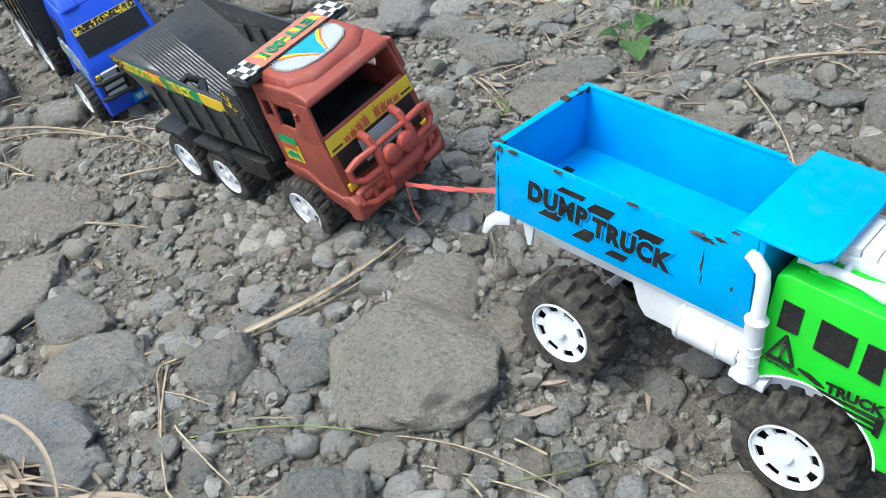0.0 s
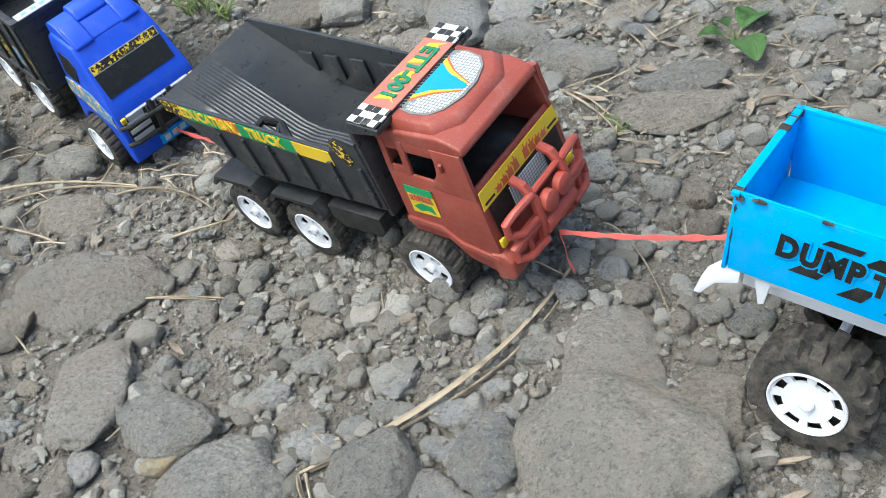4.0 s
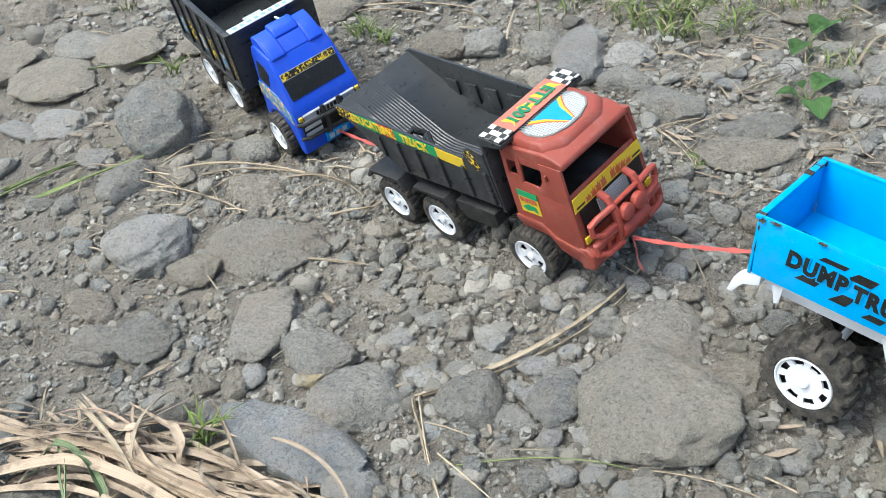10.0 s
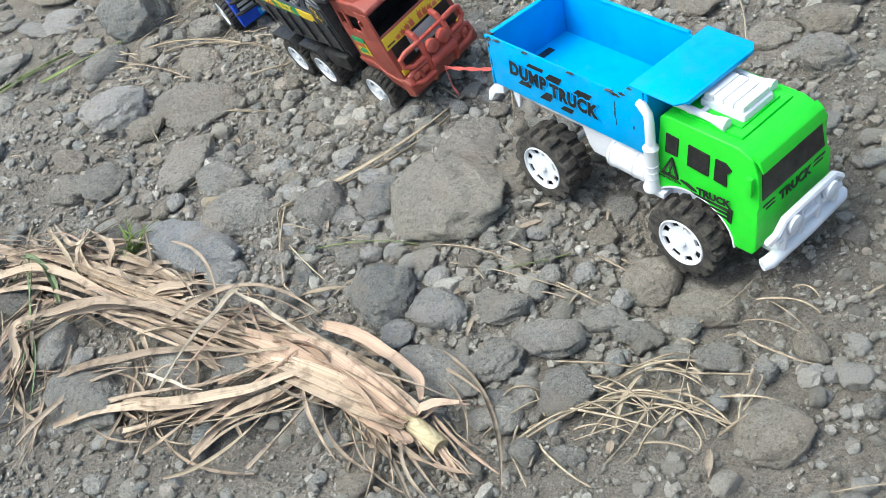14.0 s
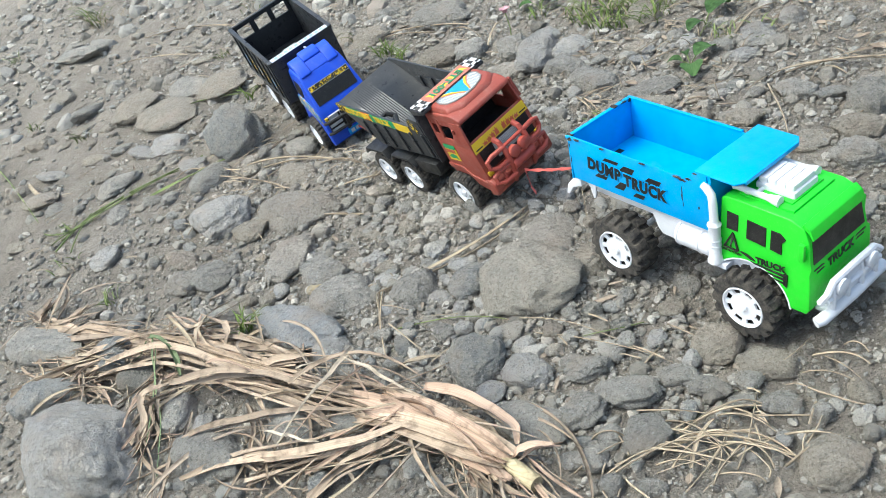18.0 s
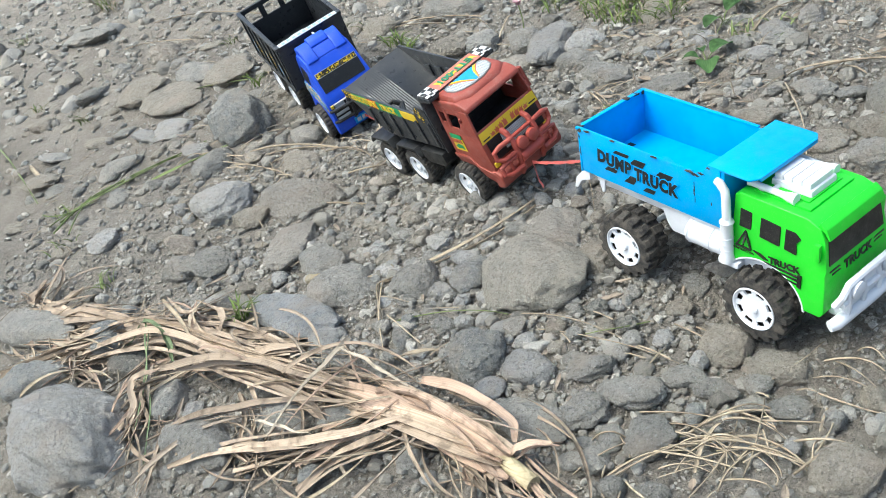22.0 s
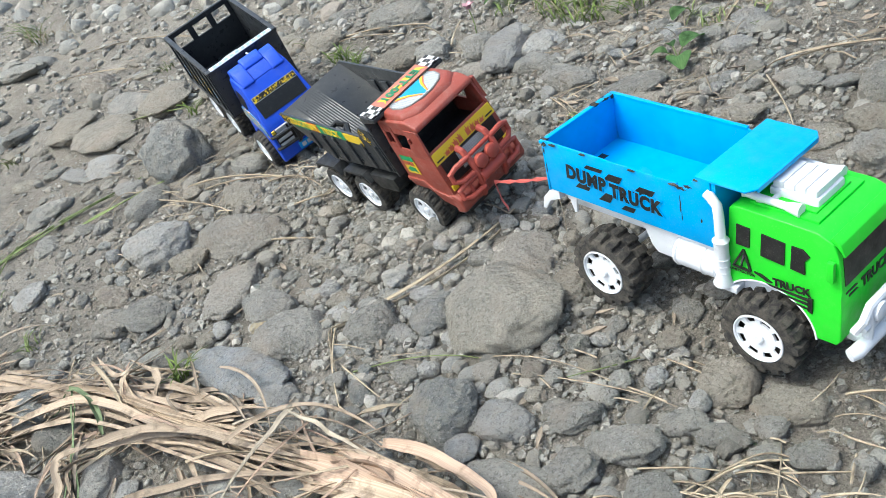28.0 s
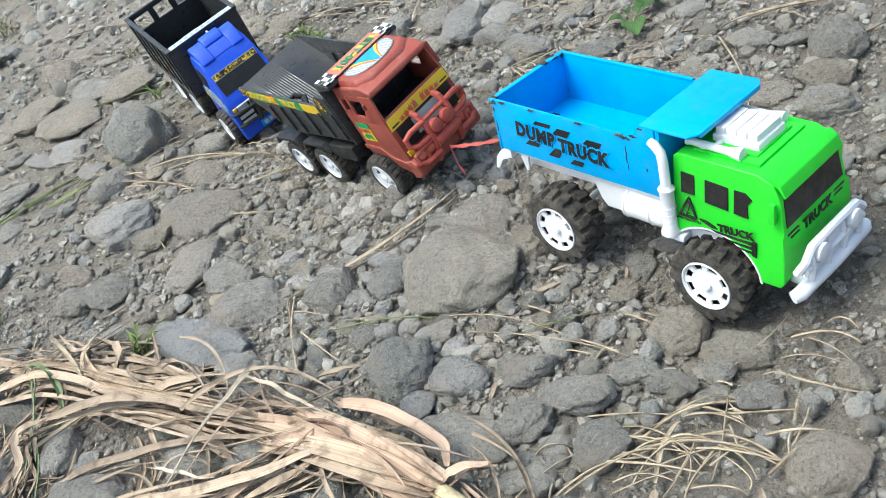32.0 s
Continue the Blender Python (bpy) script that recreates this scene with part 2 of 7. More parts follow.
M_BLUE = plastic("royal_blue_plastic", (0.014, 0.074, 0.609), 0.38, 0.10)
M_STICKER = plastic("black_sticker", (0.012, 0.012, 0.012), 0.35, 0.12)
M_CHIP = plastic("worn_paint_edge", (0.035, 0.028, 0.023), 0.8, 0.4)
M_SILVER = plastic("silver_film", (0.55, 0.58, 0.62), 0.3, 0.15)
M_GREYLABEL = plastic("pale_paper_label", (0.38, 0.40, 0.44), 0.5, 0.3)
M_GREYFILM = plastic("grey_film", (0.20, 0.19, 0.18), 0.5, 0.2)
M_YELLOW = plastic("yellow_sticker", (0.696, 0.487, 0.026), 0.4, 0.10)
M_GREEN = plastic("green_sticker", (0.02, 0.28, 0.10), 0.4, 0.10)
M_ORANGE = plastic("orange_red_sticker", (0.50, 0.115, 0.05), 0.4, 0.12)
M_SALMON = plastic("faded_red_sticker", (0.46, 0.150, 0.105), 0.45, 0.35)
M_DEEPGREEN = plastic("dark_green_print", (0.02, 0.19, 0.085), 0.4, 0.15)
M_PALEBLUE = plastic("pale_blue_print", (0.22, 0.36, 0.56), 0.4, 0.15)
M_VBLUE = plastic("azure_sticker", (0.02, 0.30, 0.72), 0.4, 0.10)
M_CHECK = two_tone("checker_sticker", (0.03, 0.03, 0.03), (0.62, 0.62, 0.62), 140)
M_MESH = two_tone("silver_mesh_sticker", (0.16, 0.18, 0.19), (0.50, 0.52, 0.52), 330, "MESH")
M_FLAME = two_tone("flame_sticker", (0.80, 0.56, 0.03), (0.45, 0.08, 0.03), 130, "FLAME")
M_FLAMEDARK = two_tone("yellow_black_sticker", (0.75, 0.52, 0.03), (0.02, 0.02, 0.02), 240, "FLAME")
M_MIXED = two_tone("printed_sticker", (0.62, 0.42, 0.16), (0.10, 0.22, 0.36), 150, "FLAME")
M_TYRE = rubber("muddy_tyre_rubber")
M_ROPE = plastic("pink_red_ribbon", (0.62, 0.14, 0.12), 0.35, 0.08)
M_SOIL = soil_material()
M_GRAVEL = gravel_material()
M_LEAF = fibre("dry_corn_leaf", (0.30, 0.226, 0.160), (0.50, 0.396, 0.292))
M_HUSK = fibre("dry_corn_husk", (0.36, 0.248, 0.178), (0.51, 0.378, 0.282))
M_DARKLEAF = fibre("dark_corn_leaf", (0.20, 0.15, 0.105), (0.36, 0.285, 0.21))
M_PITH = fibre("pale_corn_stalk", (0.52, 0.42, 0.24), (0.66, 0.56, 0.36))
M_REED = fibre("pale_straw", (0.40, 0.335, 0.25), (0.55, 0.475, 0.37), 60)
M_DRYBIT = fibre("brown_leaf_bit", (0.22, 0.17, 0.125), (0.40, 0.33, 0.255), 40)
M_STRAW = fibre("dry_straw", (0.29, 0.228, 0.155), (0.49, 0.408, 0.295), 60)
M_GRASS = fibre("green_grass", (0.10, 0.155, 0.035), (0.22, 0.285, 0.075), 40)
M_STEM = fibre("faded_green_stem", (0.14, 0.185, 0.06), (0.27, 0.32, 0.13), 60)
M_PALEGREEN = fibre("pale_green_blade", (0.15, 0.205, 0.095), (0.26, 0.325, 0.175), 40)
M_PLANT = fibre("fresh_green_leaf", (0.075, 0.165, 0.05), (0.15, 0.26, 0.095), 90)
M_FLOWER = fibre("pale_pink_petal", (0.62, 0.30, 0.36), (0.70, 0.45, 0.48), 60)


# ---- mesh helpers ----
def part(name, bm, mat, parent=None, label="", angle=35, kind=""):
    """One bmesh as one mesh object under a thing or a part."""
    bmesh.ops.recalc_face_normals(bm, faces=bm.faces)
    me = bpy.data.meshes.new(name)
    bm.to_mesh(me)
    bm.free()
    me.materials.append(mat)
    me.shade_smooth()
    me.set_sharp_from_angle(angle=radians(angle))
    ob = new(name, me)
    ob.parent = parent
    return tagged(ob, label, kind=kind)


def bevel(bm, off, seg=2, sharp=25):
    if off:
        edges = [e for e in bm.edges if len(e.link_faces) == 2 and e.calc_face_angle(0) > radians(sharp)]
        bmesh.ops.bevel(bm, geom=edges, offset=off, segments=seg, affect="EDGES", profile=0.6, clamp_overlap=True)
    return bm


def block(x0, x1, y0, y1, z0, z1, off=0.0015):
    bm = bmesh.new()
    bmesh.ops.create_cube(bm, size=1)
    for v in bm.verts:
        v.co = Vector(((x0 + x1) / 2 + v.co.x * (x1 - x0), (y0 + y1) / 2 + v.co.y * (y1 - y0), (z0 + z1) / 2 + v.co.z * (z1 - z0)))
    return bevel(bm, min(off, 0.3 * min(x1 - x0, y1 - y0, z1 - z0)))


def prism(outline, a, b, axis="y", off=0.001, seg=2):
    """A plate: an outline in the other two axes (x, z for y; y, z for x; x, y for z), from a to b along the axis."""
    def at(p, d):
        return {"y": (p[0], d, p[1]), "x": (d, p[0], p[1]), "z": (p[0], p[1], d)}[axis]
    bm = bmesh.new()
    lo, hi = [bm.verts.new(at(p, a)) for p in outline], [bm.verts.new(at(p, b)) for p in outline]
    bm.faces.new(lo)
    bm.faces.new(hi[::-1])
    for i in range(len(outline)):
        j = (i + 1) % len(outline)
        bm.faces.new((lo[j], lo[i], hi[i], hi[j]))
    bmesh.ops.recalc_face_normals(bm, faces=bm.faces)
    return bevel(bm, off, seg)


def tube(points, r, n=10, ends=None):
    """A round bar along points; r is one radius or one for each point."""
    pts = [Vector(p) for p in points]
    rs = r if isinstance(r, (list, tuple)) else [r] * len(pts)
    bm, rings = bmesh.new(), []
    side = None
    for i, p in enumerate(pts):
        way = (pts[min(i + 1, len(pts) - 1)] - pts[max(i - 1, 0)]).normalized()
        side = (side or Vector((0.31, 0.52, 0.79))) - way * way.dot(side or Vector((0.31, 0.52, 0.79)))
        side.normalize()
        up = way.cross(side)
        rings.append([bm.verts.new(p + rs[i] * (math.cos(2 * math.pi * k / n) * side + math.sin(2 * math.pi * k / n) * up)) for k in range(n)])
    for a, b in zip(rings, rings[1:]):
        for k in range(n):
            bm.faces.new((a[k], a[(k + 1) % n], b[(k + 1) % n], b[k]))
    bm.faces.new(rings[0][::-1])
    bm.faces.new(rings[-1])
    return bm


def revolve(profile, n=40, at=(0, 0, 0)):
    """A body turned round an axle along y: profile of (radius, y)."""
    bm, rings = bmesh.new(), []
    for r, y in profile:
        rings.append([bm.verts.new((at[0] + r * math.cos(2 * math.pi * k / n), at[1] + y, at[2] + r * math.sin(2 * math.pi * k / n))) for k in range(n)])
    for a, b in zip(rings, rings[1:]):
        for k in range(n):
            bm.faces.new((a[k], a[(k + 1) % n], b[(k + 1) % n], b[k]))
    bm.faces.new(rings[0])
    bm.faces.new(rings[-1][::-1])
    return bm


def merged(*bms):
    out = bmesh.new()
    for b in bms:
        me = bpy.data.meshes.new("piece")
        b.to_mesh(me)
        b.free()
        out.from_mesh(me)
        bpy.data.meshes.remove(me)
    return out


def lettering(name, body, size, mat, parent, m, label="", wide=1.0, bold=0.0, gap=1.0):
    """Raised printed words in the built-in font, as a mesh."""
    c = bpy.data.curves.new(name, "FONT")
    c.body, c.size, c.extrude, c.align_x, c.align_y, c.offset = body, size, 0.0003, "CENTER", "CENTER", bold
    c.resolution_u, c.space_character = 3, gap
    tmp = bpy.data.objects.new(name, c)
    me = bpy.data.meshes.new_from_object(tmp)
    bpy.data.objects.remove(tmp)
    me.transform(m @ Matrix.Diagonal((wide, 1, 1, 1)))
    me.materials.clear()
    me.materials.append(mat)
    ob = new(name, me)
    ob.parent = parent
    return tagged(ob, label)


SIDE = Matrix(((1, 0, 0, 0), (0, 0, -1, 0), (0, 1, 0, 0), (0, 0, 0, 1)))   # words on a wall that faces -y
FRONT = Matrix(((0, 0, 1, 0), (1, 0, 0, 0), (0, 1, 0, 0), (0, 0, 0, 1)))   # words on a wall that faces +x


def wheel(parent, x, y, r, width, style):
    """Axle stub with a lugged tyre and a white pierced rim; y is the outer face, its sign the side."""
    s, mid = (1 if y > 0 else -1), r
    r *= 1.0 if style == "big" else 1.09
    hub = part("wheel", revolve([(r * 0.22, y - s * width), (r * 0.22, y - s * 0.004)], 16, (x, 0, mid)), M_BLACK, parent)
    w, h = width / 2, y - s * width / 2
    edge = 0.655 if style == "big" else 0.62
    ring = [(0.70, -0.97), (0.82, -1.0), (0.92, -0.93), (0.955, -0.75), (0.962, -0.72), (0.965, -0.40), (0.965, -0.10), (0.965, -0.06), (0.965, 0.06), (0.965, 0.10), (0.965, 0.40), (0.962, 0.72), (0.955, 0.75), (0.92, 0.93), (0.82, 1.0), (edge + 0.03, 0.97), (edge, 0.6)]
    count, steps, deep = (16, 12, 0.105) if style == "big" else (24, 8, 0.045)
    n = count * steps
    bm, rings = bmesh.new(), []
    for a, b in ring:
        row = []
        for k in range(n):
            u = (k / steps + (0.25 if b > 0 else -0.25) + 0.12 * abs(b)) % 1.0
            lug = deep if 0.20 < u < 0.80 and 0.07 < abs(b) < 0.95 and a > 0.9 else 0.0
            q, t = r * (a + lug), 2 * math.pi * k / n
            row.append(bm.verts.new((x + q * math.cos(t), h + s * w * b, mid + q * math.sin(t))))
        rings.append(row)
    for a, b in zip(rings, rings[1:]):
        for k in range(n):
            bm.faces.new((a[k], a[(k + 1) % n], b[(k + 1) % n], b[k]))
    part("tyre", bm, M_TYRE, hub, "black rubber tyre caked with dry mud", 30)
    # rim: a dished disc with slots cut through
    holes, seg, rr = (8, 64, (0.0, 0.16, 0.43, 0.575, 0.665)) if style == "big" else (4, 60, (0.0, 0.14, 0.28, 0.49, 0.635))
    dish = (0.002, 0.003, 0.003, 0.001, 0.0) if style == "big" else (0.002, 0.003, 0.002, 0.001, 0.0)
    bm = bmesh.new()
    rings = [[bm.verts.new((x + r * q * math.cos(2 * math.pi * k / seg), y - s * (0.002 + 0.35 * d), mid + r * q * math.sin(2 * math.pi * k / seg))) for k in range(seg)] for q, d in zip(rr[1:], dish[1:])]
    centre = bm.verts.new((x, y - s * 0.003, mid))
    for k in range(seg):
        j = (k + 1) % seg
        bm.faces.new((centre, rings[0][k], rings[0][j]))
        for n in range(3):
            slot = (k * holes / seg) % 1.0
            if n == (1 if style == "big" else 1) and 0.24 < slot < 0.76:
                continue
            bm.faces.new((rings[n][k], rings[n + 1][k], rings[n + 1][j], rings[n][j]))
    bmesh.ops.recalc_face_normals(bm, faces=bm.faces)
    bmesh.ops.solidify(bm, geom=bm.faces[:], thickness=0.0025)
    part("wheel_disc", revolve([(r * 0.64, y - s * 0.012), (r * 0.64, y - s * 0.009)], 24, (x, 0, mid)), M_STICKER, hub, "black inner wheel disc")
    cap = revolve([(r * 0.13, y - s * 0.004), (r * 0.13, y - s * 0.0005), (r * 0.10, y + s * 0.0006)], 20, (x, 0, mid))
    lip = revolve([(r * 0.655, y - s * 0.004), (r * 0.665, y - s * 0.0005), (r * 0.64, y + s * 0.0002), (r * 0.615, y - s * 0.0008), (r * 0.61, y - s * 0.004)], 48, (x, 0, mid))
    bmesh.ops.delete(lip, geom=[f for f in lip.faces if len(f.verts) > 4], context="FACES")
    part("rim", merged(bm, cap, lip), M_WHITE, hub, "white pierced plastic rim", 30)
    return hub

# ---- ground: one sheet, gently rising away, with hollows where the toys have rolled ----
HOLLOWS = ((0.181, 0.137, 0.0015), (0.266, 0.211, -0.0153), (0.307, -0.010, -0.0157), (0.392, 0.063, -0.0325),
           (-0.165, 0.581, -0.0141), (-0.079, 0.647, -0.0048), (-0.110, 0.510, -0.0051), (-0.025, 0.576, 0.0042),
           (-0.018, 0.389, 0.0101), (0.067, 0.456, 0.0193), (-0.474, 0.990, 0.0100), (-0.387, 1.052, 0.0145),
           (-0.423, 0.923, -0.0031), (-0.336, 0.985, 0.0014), (-0.341, 0.813, -0.0246), (-0.254, 0.875, -0.0201))


def ground_z(x, y):
    z = -0.0202 + 0.0604 * max(-3.0, min(x, 3.0)) + 0.0933 * max(-3.0, min(y, 4.0))
    for hx, hy, a in HOLLOWS:
        z += a * math.exp(-((x - hx) ** 2 + (y - hy) ** 2) / 0.01125)
    return z


stone_spots = []
STEP, GX0, GX1, GY0, GY1 = 0.0075, -2.05, 1.0, -0.5, 2.75


def fine_height(xs, ys):
    """Soil height on a grid: the slope, soft waves, crumbs, and soil banked up against each stone."""
    z = np.array([[ground_z(x, y) + 0.008 * noise.fractal((x * 5, y * 5, 0.3), 1.0, 2.0, 3) + 0.0048 * noise.fractal((x * 34, y * 34, 1.7), 0.75, 2.1, 4) - 0.003 for x in xs] for y in ys])
    gx, gy = np.meshgrid(np.array(xs), np.array(ys))
    for x, y, rx, ry, h, yaw in stone_spots:
        if rx < 0.014:
            continue
        c, d = math.cos(radians(yaw)), math.sin(radians(yaw))
        u, v = ((gx - x) * c + (gy - y) * d) / rx, ((gy - y) * c - (gx - x) * d) / ry
        q = np.sqrt(u * u + v * v)
        z += 0.13 * h * np.clip((1.5 - q) / 0.6, 0, 1) ** 1.5
    return z


def soil_z(x, y):
    """Height of the finished soil under a spot."""
    if GX0 < x < GX1 - 2 * STEP and GY0 < y < GY1 - 2 * STEP:
        a, b = (x - GX0) / STEP, (y - GY0) / STEP
        i, k = int(a), int(b)
        a, b = a - i, b - k
        return float((soil[k, i] * (1 - a) + soil[k, i + 1] * a) * (1 - b) + (soil[k + 1, i] * (1 - a) + soil[k + 1, i + 1] * a) * b)
    return ground_z(x, y) - 0.002


def make_ground(xs, ys):
    """One sheet to the horizon: fine near the toys, ever coarser further off."""
    def wider(inner):
        out = np.cumsum([STEP * 2 * 1.5 ** k for k in range(28)])
        return [inner[0] - d for d in out[::-1] if d < 400] + inner + [inner[-1] + d for d in out if d < 400]
    ax, ay = wider(xs), wider(ys)
    fx, fy = xs[0], ys[0]
    verts = []
    for y in ay:
        for x in ax:
            i, k = round((x - fx) / STEP), round((y - fy) / STEP)
            near = 0 <= i < len(xs) and 0 <= k < len(ys)
            verts.append((x, y, float(soil[k, i]) if near else ground_z(x, y) - 0.002))
    n = len(ax)
    faces = [(j * n + i, j * n + i + 1, (j + 1) * n + i + 1, (j + 1) * n + i) for j in range(len(ay) - 1) for i in range(n - 1)]
    me = bpy.data.meshes.new("ground")
    me.from_pydata(verts, [], faces)
    me.materials.append(M_SOIL)
    me.shade_smooth()
    return tagged(new("ground", me), "dry grey stony soil of a river bank", "ground", kind="structure")


# ---- stones ----
def rock_shape(level, seed, cuts=7, rough=0.16, hard=0.9):
    """A worn stone of radius about one: a lumpy ball with flattened faces, chipped shoulders and a pitted skin."""
    rnd = random.Random(seed)
    bm = bmesh.new()
    bmesh.ops.create_icosphere(bm, subdivisions=level, radius=1)
    planes = [(Vector((rnd.gauss(0, 1), rnd.gauss(0, 1), rnd.gauss(0, 0.8))).normalized(), rnd.uniform(0.70, 0.95)) for _ in range(cuts)]
    off = Vector((rnd.uniform(-50, 50), rnd.uniform(-50, 50), rnd.uniform(-50, 50)))
    for v in bm.verts:
        d = v.co.normalized()
        p = d * (1.08 + rough * 1.6 * noise.noise(d * 1.1 + off) + rough * 0.7 * noise.noise(d * 2.7 + off))
        for nrm, far in planes:
            over = p.dot(nrm) - far
            if over > 0:
                p -= nrm * over * hard
        if level > 2:
            p += d * rough * (0.26 * noise.noise(d * 6 + off) + 0.15 * noise.noise(d * 13 + off))
        if level > 3:
            p += d * rough * (0.11 * noise.noise(d * 27 + off) - 0.16 * max(0.0, noise.noise(d * 19 - off) - 0.25))
        v.co = p
    return bm


def rock_mesh(level, seed, mat, cuts=7):
    bm = rock_shape(level, seed, cuts, 0.17, 0.68)
    me = bpy.data.meshes.new("stone")
    bm.to_mesh(me)
    bm.free()
    me.materials.append(mat)
    me.shade_smooth()
    return me


STONE_WORDS = {"pale": "pale beige weathered river stone half sunk in soil", "tan": "dusty tan rounded stone half buried in soil",
               "light": "light grey smooth river stone lying on soil", "grey": "dull grey rounded river stone on dry soil",
               "dark": "dark grey rounded boulder lying on dry soil", "slate": "blue-grey flat slate-like stone on soil",
               "slategrey": "bluish grey rounded stone lying on soil", "brown": "brownish weathered stone half sunk in soil",
               "ochre": "small ochre yellow pebble lying on soil", "big": "large rounded pale stone with worn dusty top",
               "ochrebark": "brown bark-like weathered stone on dry soil"}
stone_shapes = {}
stone_count = 0


def stone(tone, x, y, rx, ry, h, yaw):
    global stone_count
    stone_count += 1
    level = 5 if rx > 0.022 else 4
    key = (tone, level, stone_count if rx > 0.015 else stone_count % 5)
    if key not in stone_shapes:
        stone_shapes[key] = rock_mesh(level, 100 + len(stone_shapes), ROCKS[tone], 6 if rx > 0.05 else 9)
    ob = new("stone", stone_shapes[key])
    k = 1.06
    hz = 1.75 * h
    ob.matrix_basis = pose(x, y, ground_z(x, y) + hz * 0.2, random.uniform(-7, 7), random.uniform(-7, 7), yaw) @ Matrix.Diagonal((rx * k, ry * k, hz, 1))
    stone_spots.append((x, y, rx, ry, hz, yaw))
    return tagged(ob, STONE_WORDS[tone], "stone", "stones on the ground")


stone("pale", -0.356, 0.547, 0.0733, 0.0447, 0.0161, -12)
stone("pale", -0.359, 0.409, 0.0622, 0.0365, 0.0131, 75)
stone("light", -0.529, 0.616, 0.0548, 0.0519, 0.0187, 13)
stone("tan", -0.455, 0.540, 0.0385, 0.0271, 0.0098, -18)
stone("grey", -0.288, 0.340, 0.0491, 0.0305, 0.0110, -33)
stone("grey", -0.247, 0.261, 0.0476, 0.0431, 0.0155, -15)
stone("grey", -0.507, 0.424, 0.0360, 0.0327, 0.0118, -17)
stone("grey", -0.574, 0.440, 0.0391, 0.0301, 0.0108, -27)
stone("tan", -0.174, 0.301, 0.0236, 0.0134, 0.0048, -16)
stone("light", -0.170, 0.267, 0.0284, 0.0131, 0.0047, -33)
stone("light", -0.091, 0.305, 0.0223, 0.0155, 0.0056, 55)
stone("slategrey", -0.040, 0.203, 0.0360, 0.0259, 0.0116, 58)
stone("pale", 0.071, 0.239, 0.0711, 0.0338, 0.0122, 70)
stone("brown", 0.076, 0.154, 0.0435, 0.0305, 0.0110, -87)
stone("tan", 0.131, 0.181, 0.0411, 0.0236, 0.0085, 61)
stone("slategrey", -0.545, 0.905, 0.0720, 0.0600, 0.0360, -62)
stone("grey", -0.399, 0.824, 0.0342, 0.0299, 0.0108, -22)
stone("grey", -0.441, 0.843, 0.0166, 0.0142, 0.0051, -22)
stone("light", -0.739, 1.003, 0.0561, 0.0332, 0.0119, -34)
stone("light", -0.653, 0.871, 0.0355, 0.0213, 0.0077, -21)
stone("grey", -0.302, 0.391, 0.0139, 0.0129, 0.0047, -17)
stone("grey", -0.223, 0.470, 0.0122, 0.0121, 0.0043, -18)
stone("grey", -0.201, 0.455, 0.0113, 0.0119, 0.0041, -18)
stone("light", -0.180, 0.435, 0.0104, 0.0103, 0.0037, -18)
stone("tan", -0.215, 0.413, 0.0347, 0.0131, 0.0047, -35)
stone("light", -0.365, 0.331, 0.0133, 0.0152, 0.0048, 11)
stone("tan", -0.386, 0.316, 0.0148, 0.0164, 0.0053, -16)
stone("brown", -0.587, 0.511, 0.0397, 0.0205, 0.0074, -37)
stone("tan", 0.039, 0.219, 0.0217, 0.0162, 0.0058, -16)
stone("grey", 0.028, 0.282, 0.0195, 0.0157, 0.0056, -17)
stone("grey", -0.154, 0.355, 0.0194, 0.0125, 0.0045, -17)
stone("tan", -0.387, 0.697, 0.0485, 0.0297, 0.0107, -43)
stone("grey", -0.107, 0.278, 0.0144, 0.0105, 0.0038, -16)
stone("light", -0.014, 0.236, 0.0090, 0.0101, 0.0032, -16)
stone("grey", 0.020, 0.164, 0.0156, 0.0131, 0.0047, -15)
stone("grey", -0.146, 0.251, 0.0194, 0.0090, 0.0032, -38)
stone("light", 0.119, 0.842, 0.0876, 0.0374, 0.0135, 73)
stone("light", 0.181, 0.810, 0.0348, 0.0326, 0.0117, 9)
stone("grey", 0.166, 0.744, 0.0370, 0.0313, 0.0113, -26)
stone("grey", 0.070, 0.889, 0.0335, 0.0340, 0.0121, -28)
stone("pale", 0.057, 0.807, 0.0348, 0.0222, 0.0080, -42)
stone("grey", -0.017, 0.947, 0.0372, 0.0332, 0.0120, -28)
stone("tan", -0.080, 0.969, 0.0527, 0.0392, 0.0102, -28)
stone("grey", 0.203, 0.659, 0.0540, 0.0281, 0.0101, -55)
stone("tan", 0.262, 0.528, 0.0655, 0.0301, 0.0078, -8)
stone("light", 0.454, 0.580, 0.0257, 0.0179, 0.0064, -26)
stone("grey", 0.429, 0.638, 0.0220, 0.0185, 0.0067, -27)
stone("light", 0.490, 0.631, 0.0347, 0.0262, 0.0094, 21)
stone("grey", 0.365, 0.721, 0.0196, 0.0179, 0.0064, -27)
stone("slate", 0.312, 0.708, 0.0112, 0.0105, 0.0038, -27)
stone("tan", 0.298, 0.732, 0.0340, 0.0205, 0.0053, 23)
stone("grey", 0.446, 0.716, 0.0232, 0.0162, 0.0058, -28)
stone("grey", -0.082, 1.166, 0.0715, 0.0464, 0.0167, -30)
stone("tan", -0.253, 1.194, 0.0486, 0.0418, 0.0108, -29)
stone("tan", -0.652, 1.224, 0.0708, 0.0581, 0.0151, -27)
stone("tan", 0.445, 0.811, 0.0292, 0.0189, 0.0049, -29)
stone("light", 0.529, 0.821, 0.0324, 0.0242, 0.0087, -30)
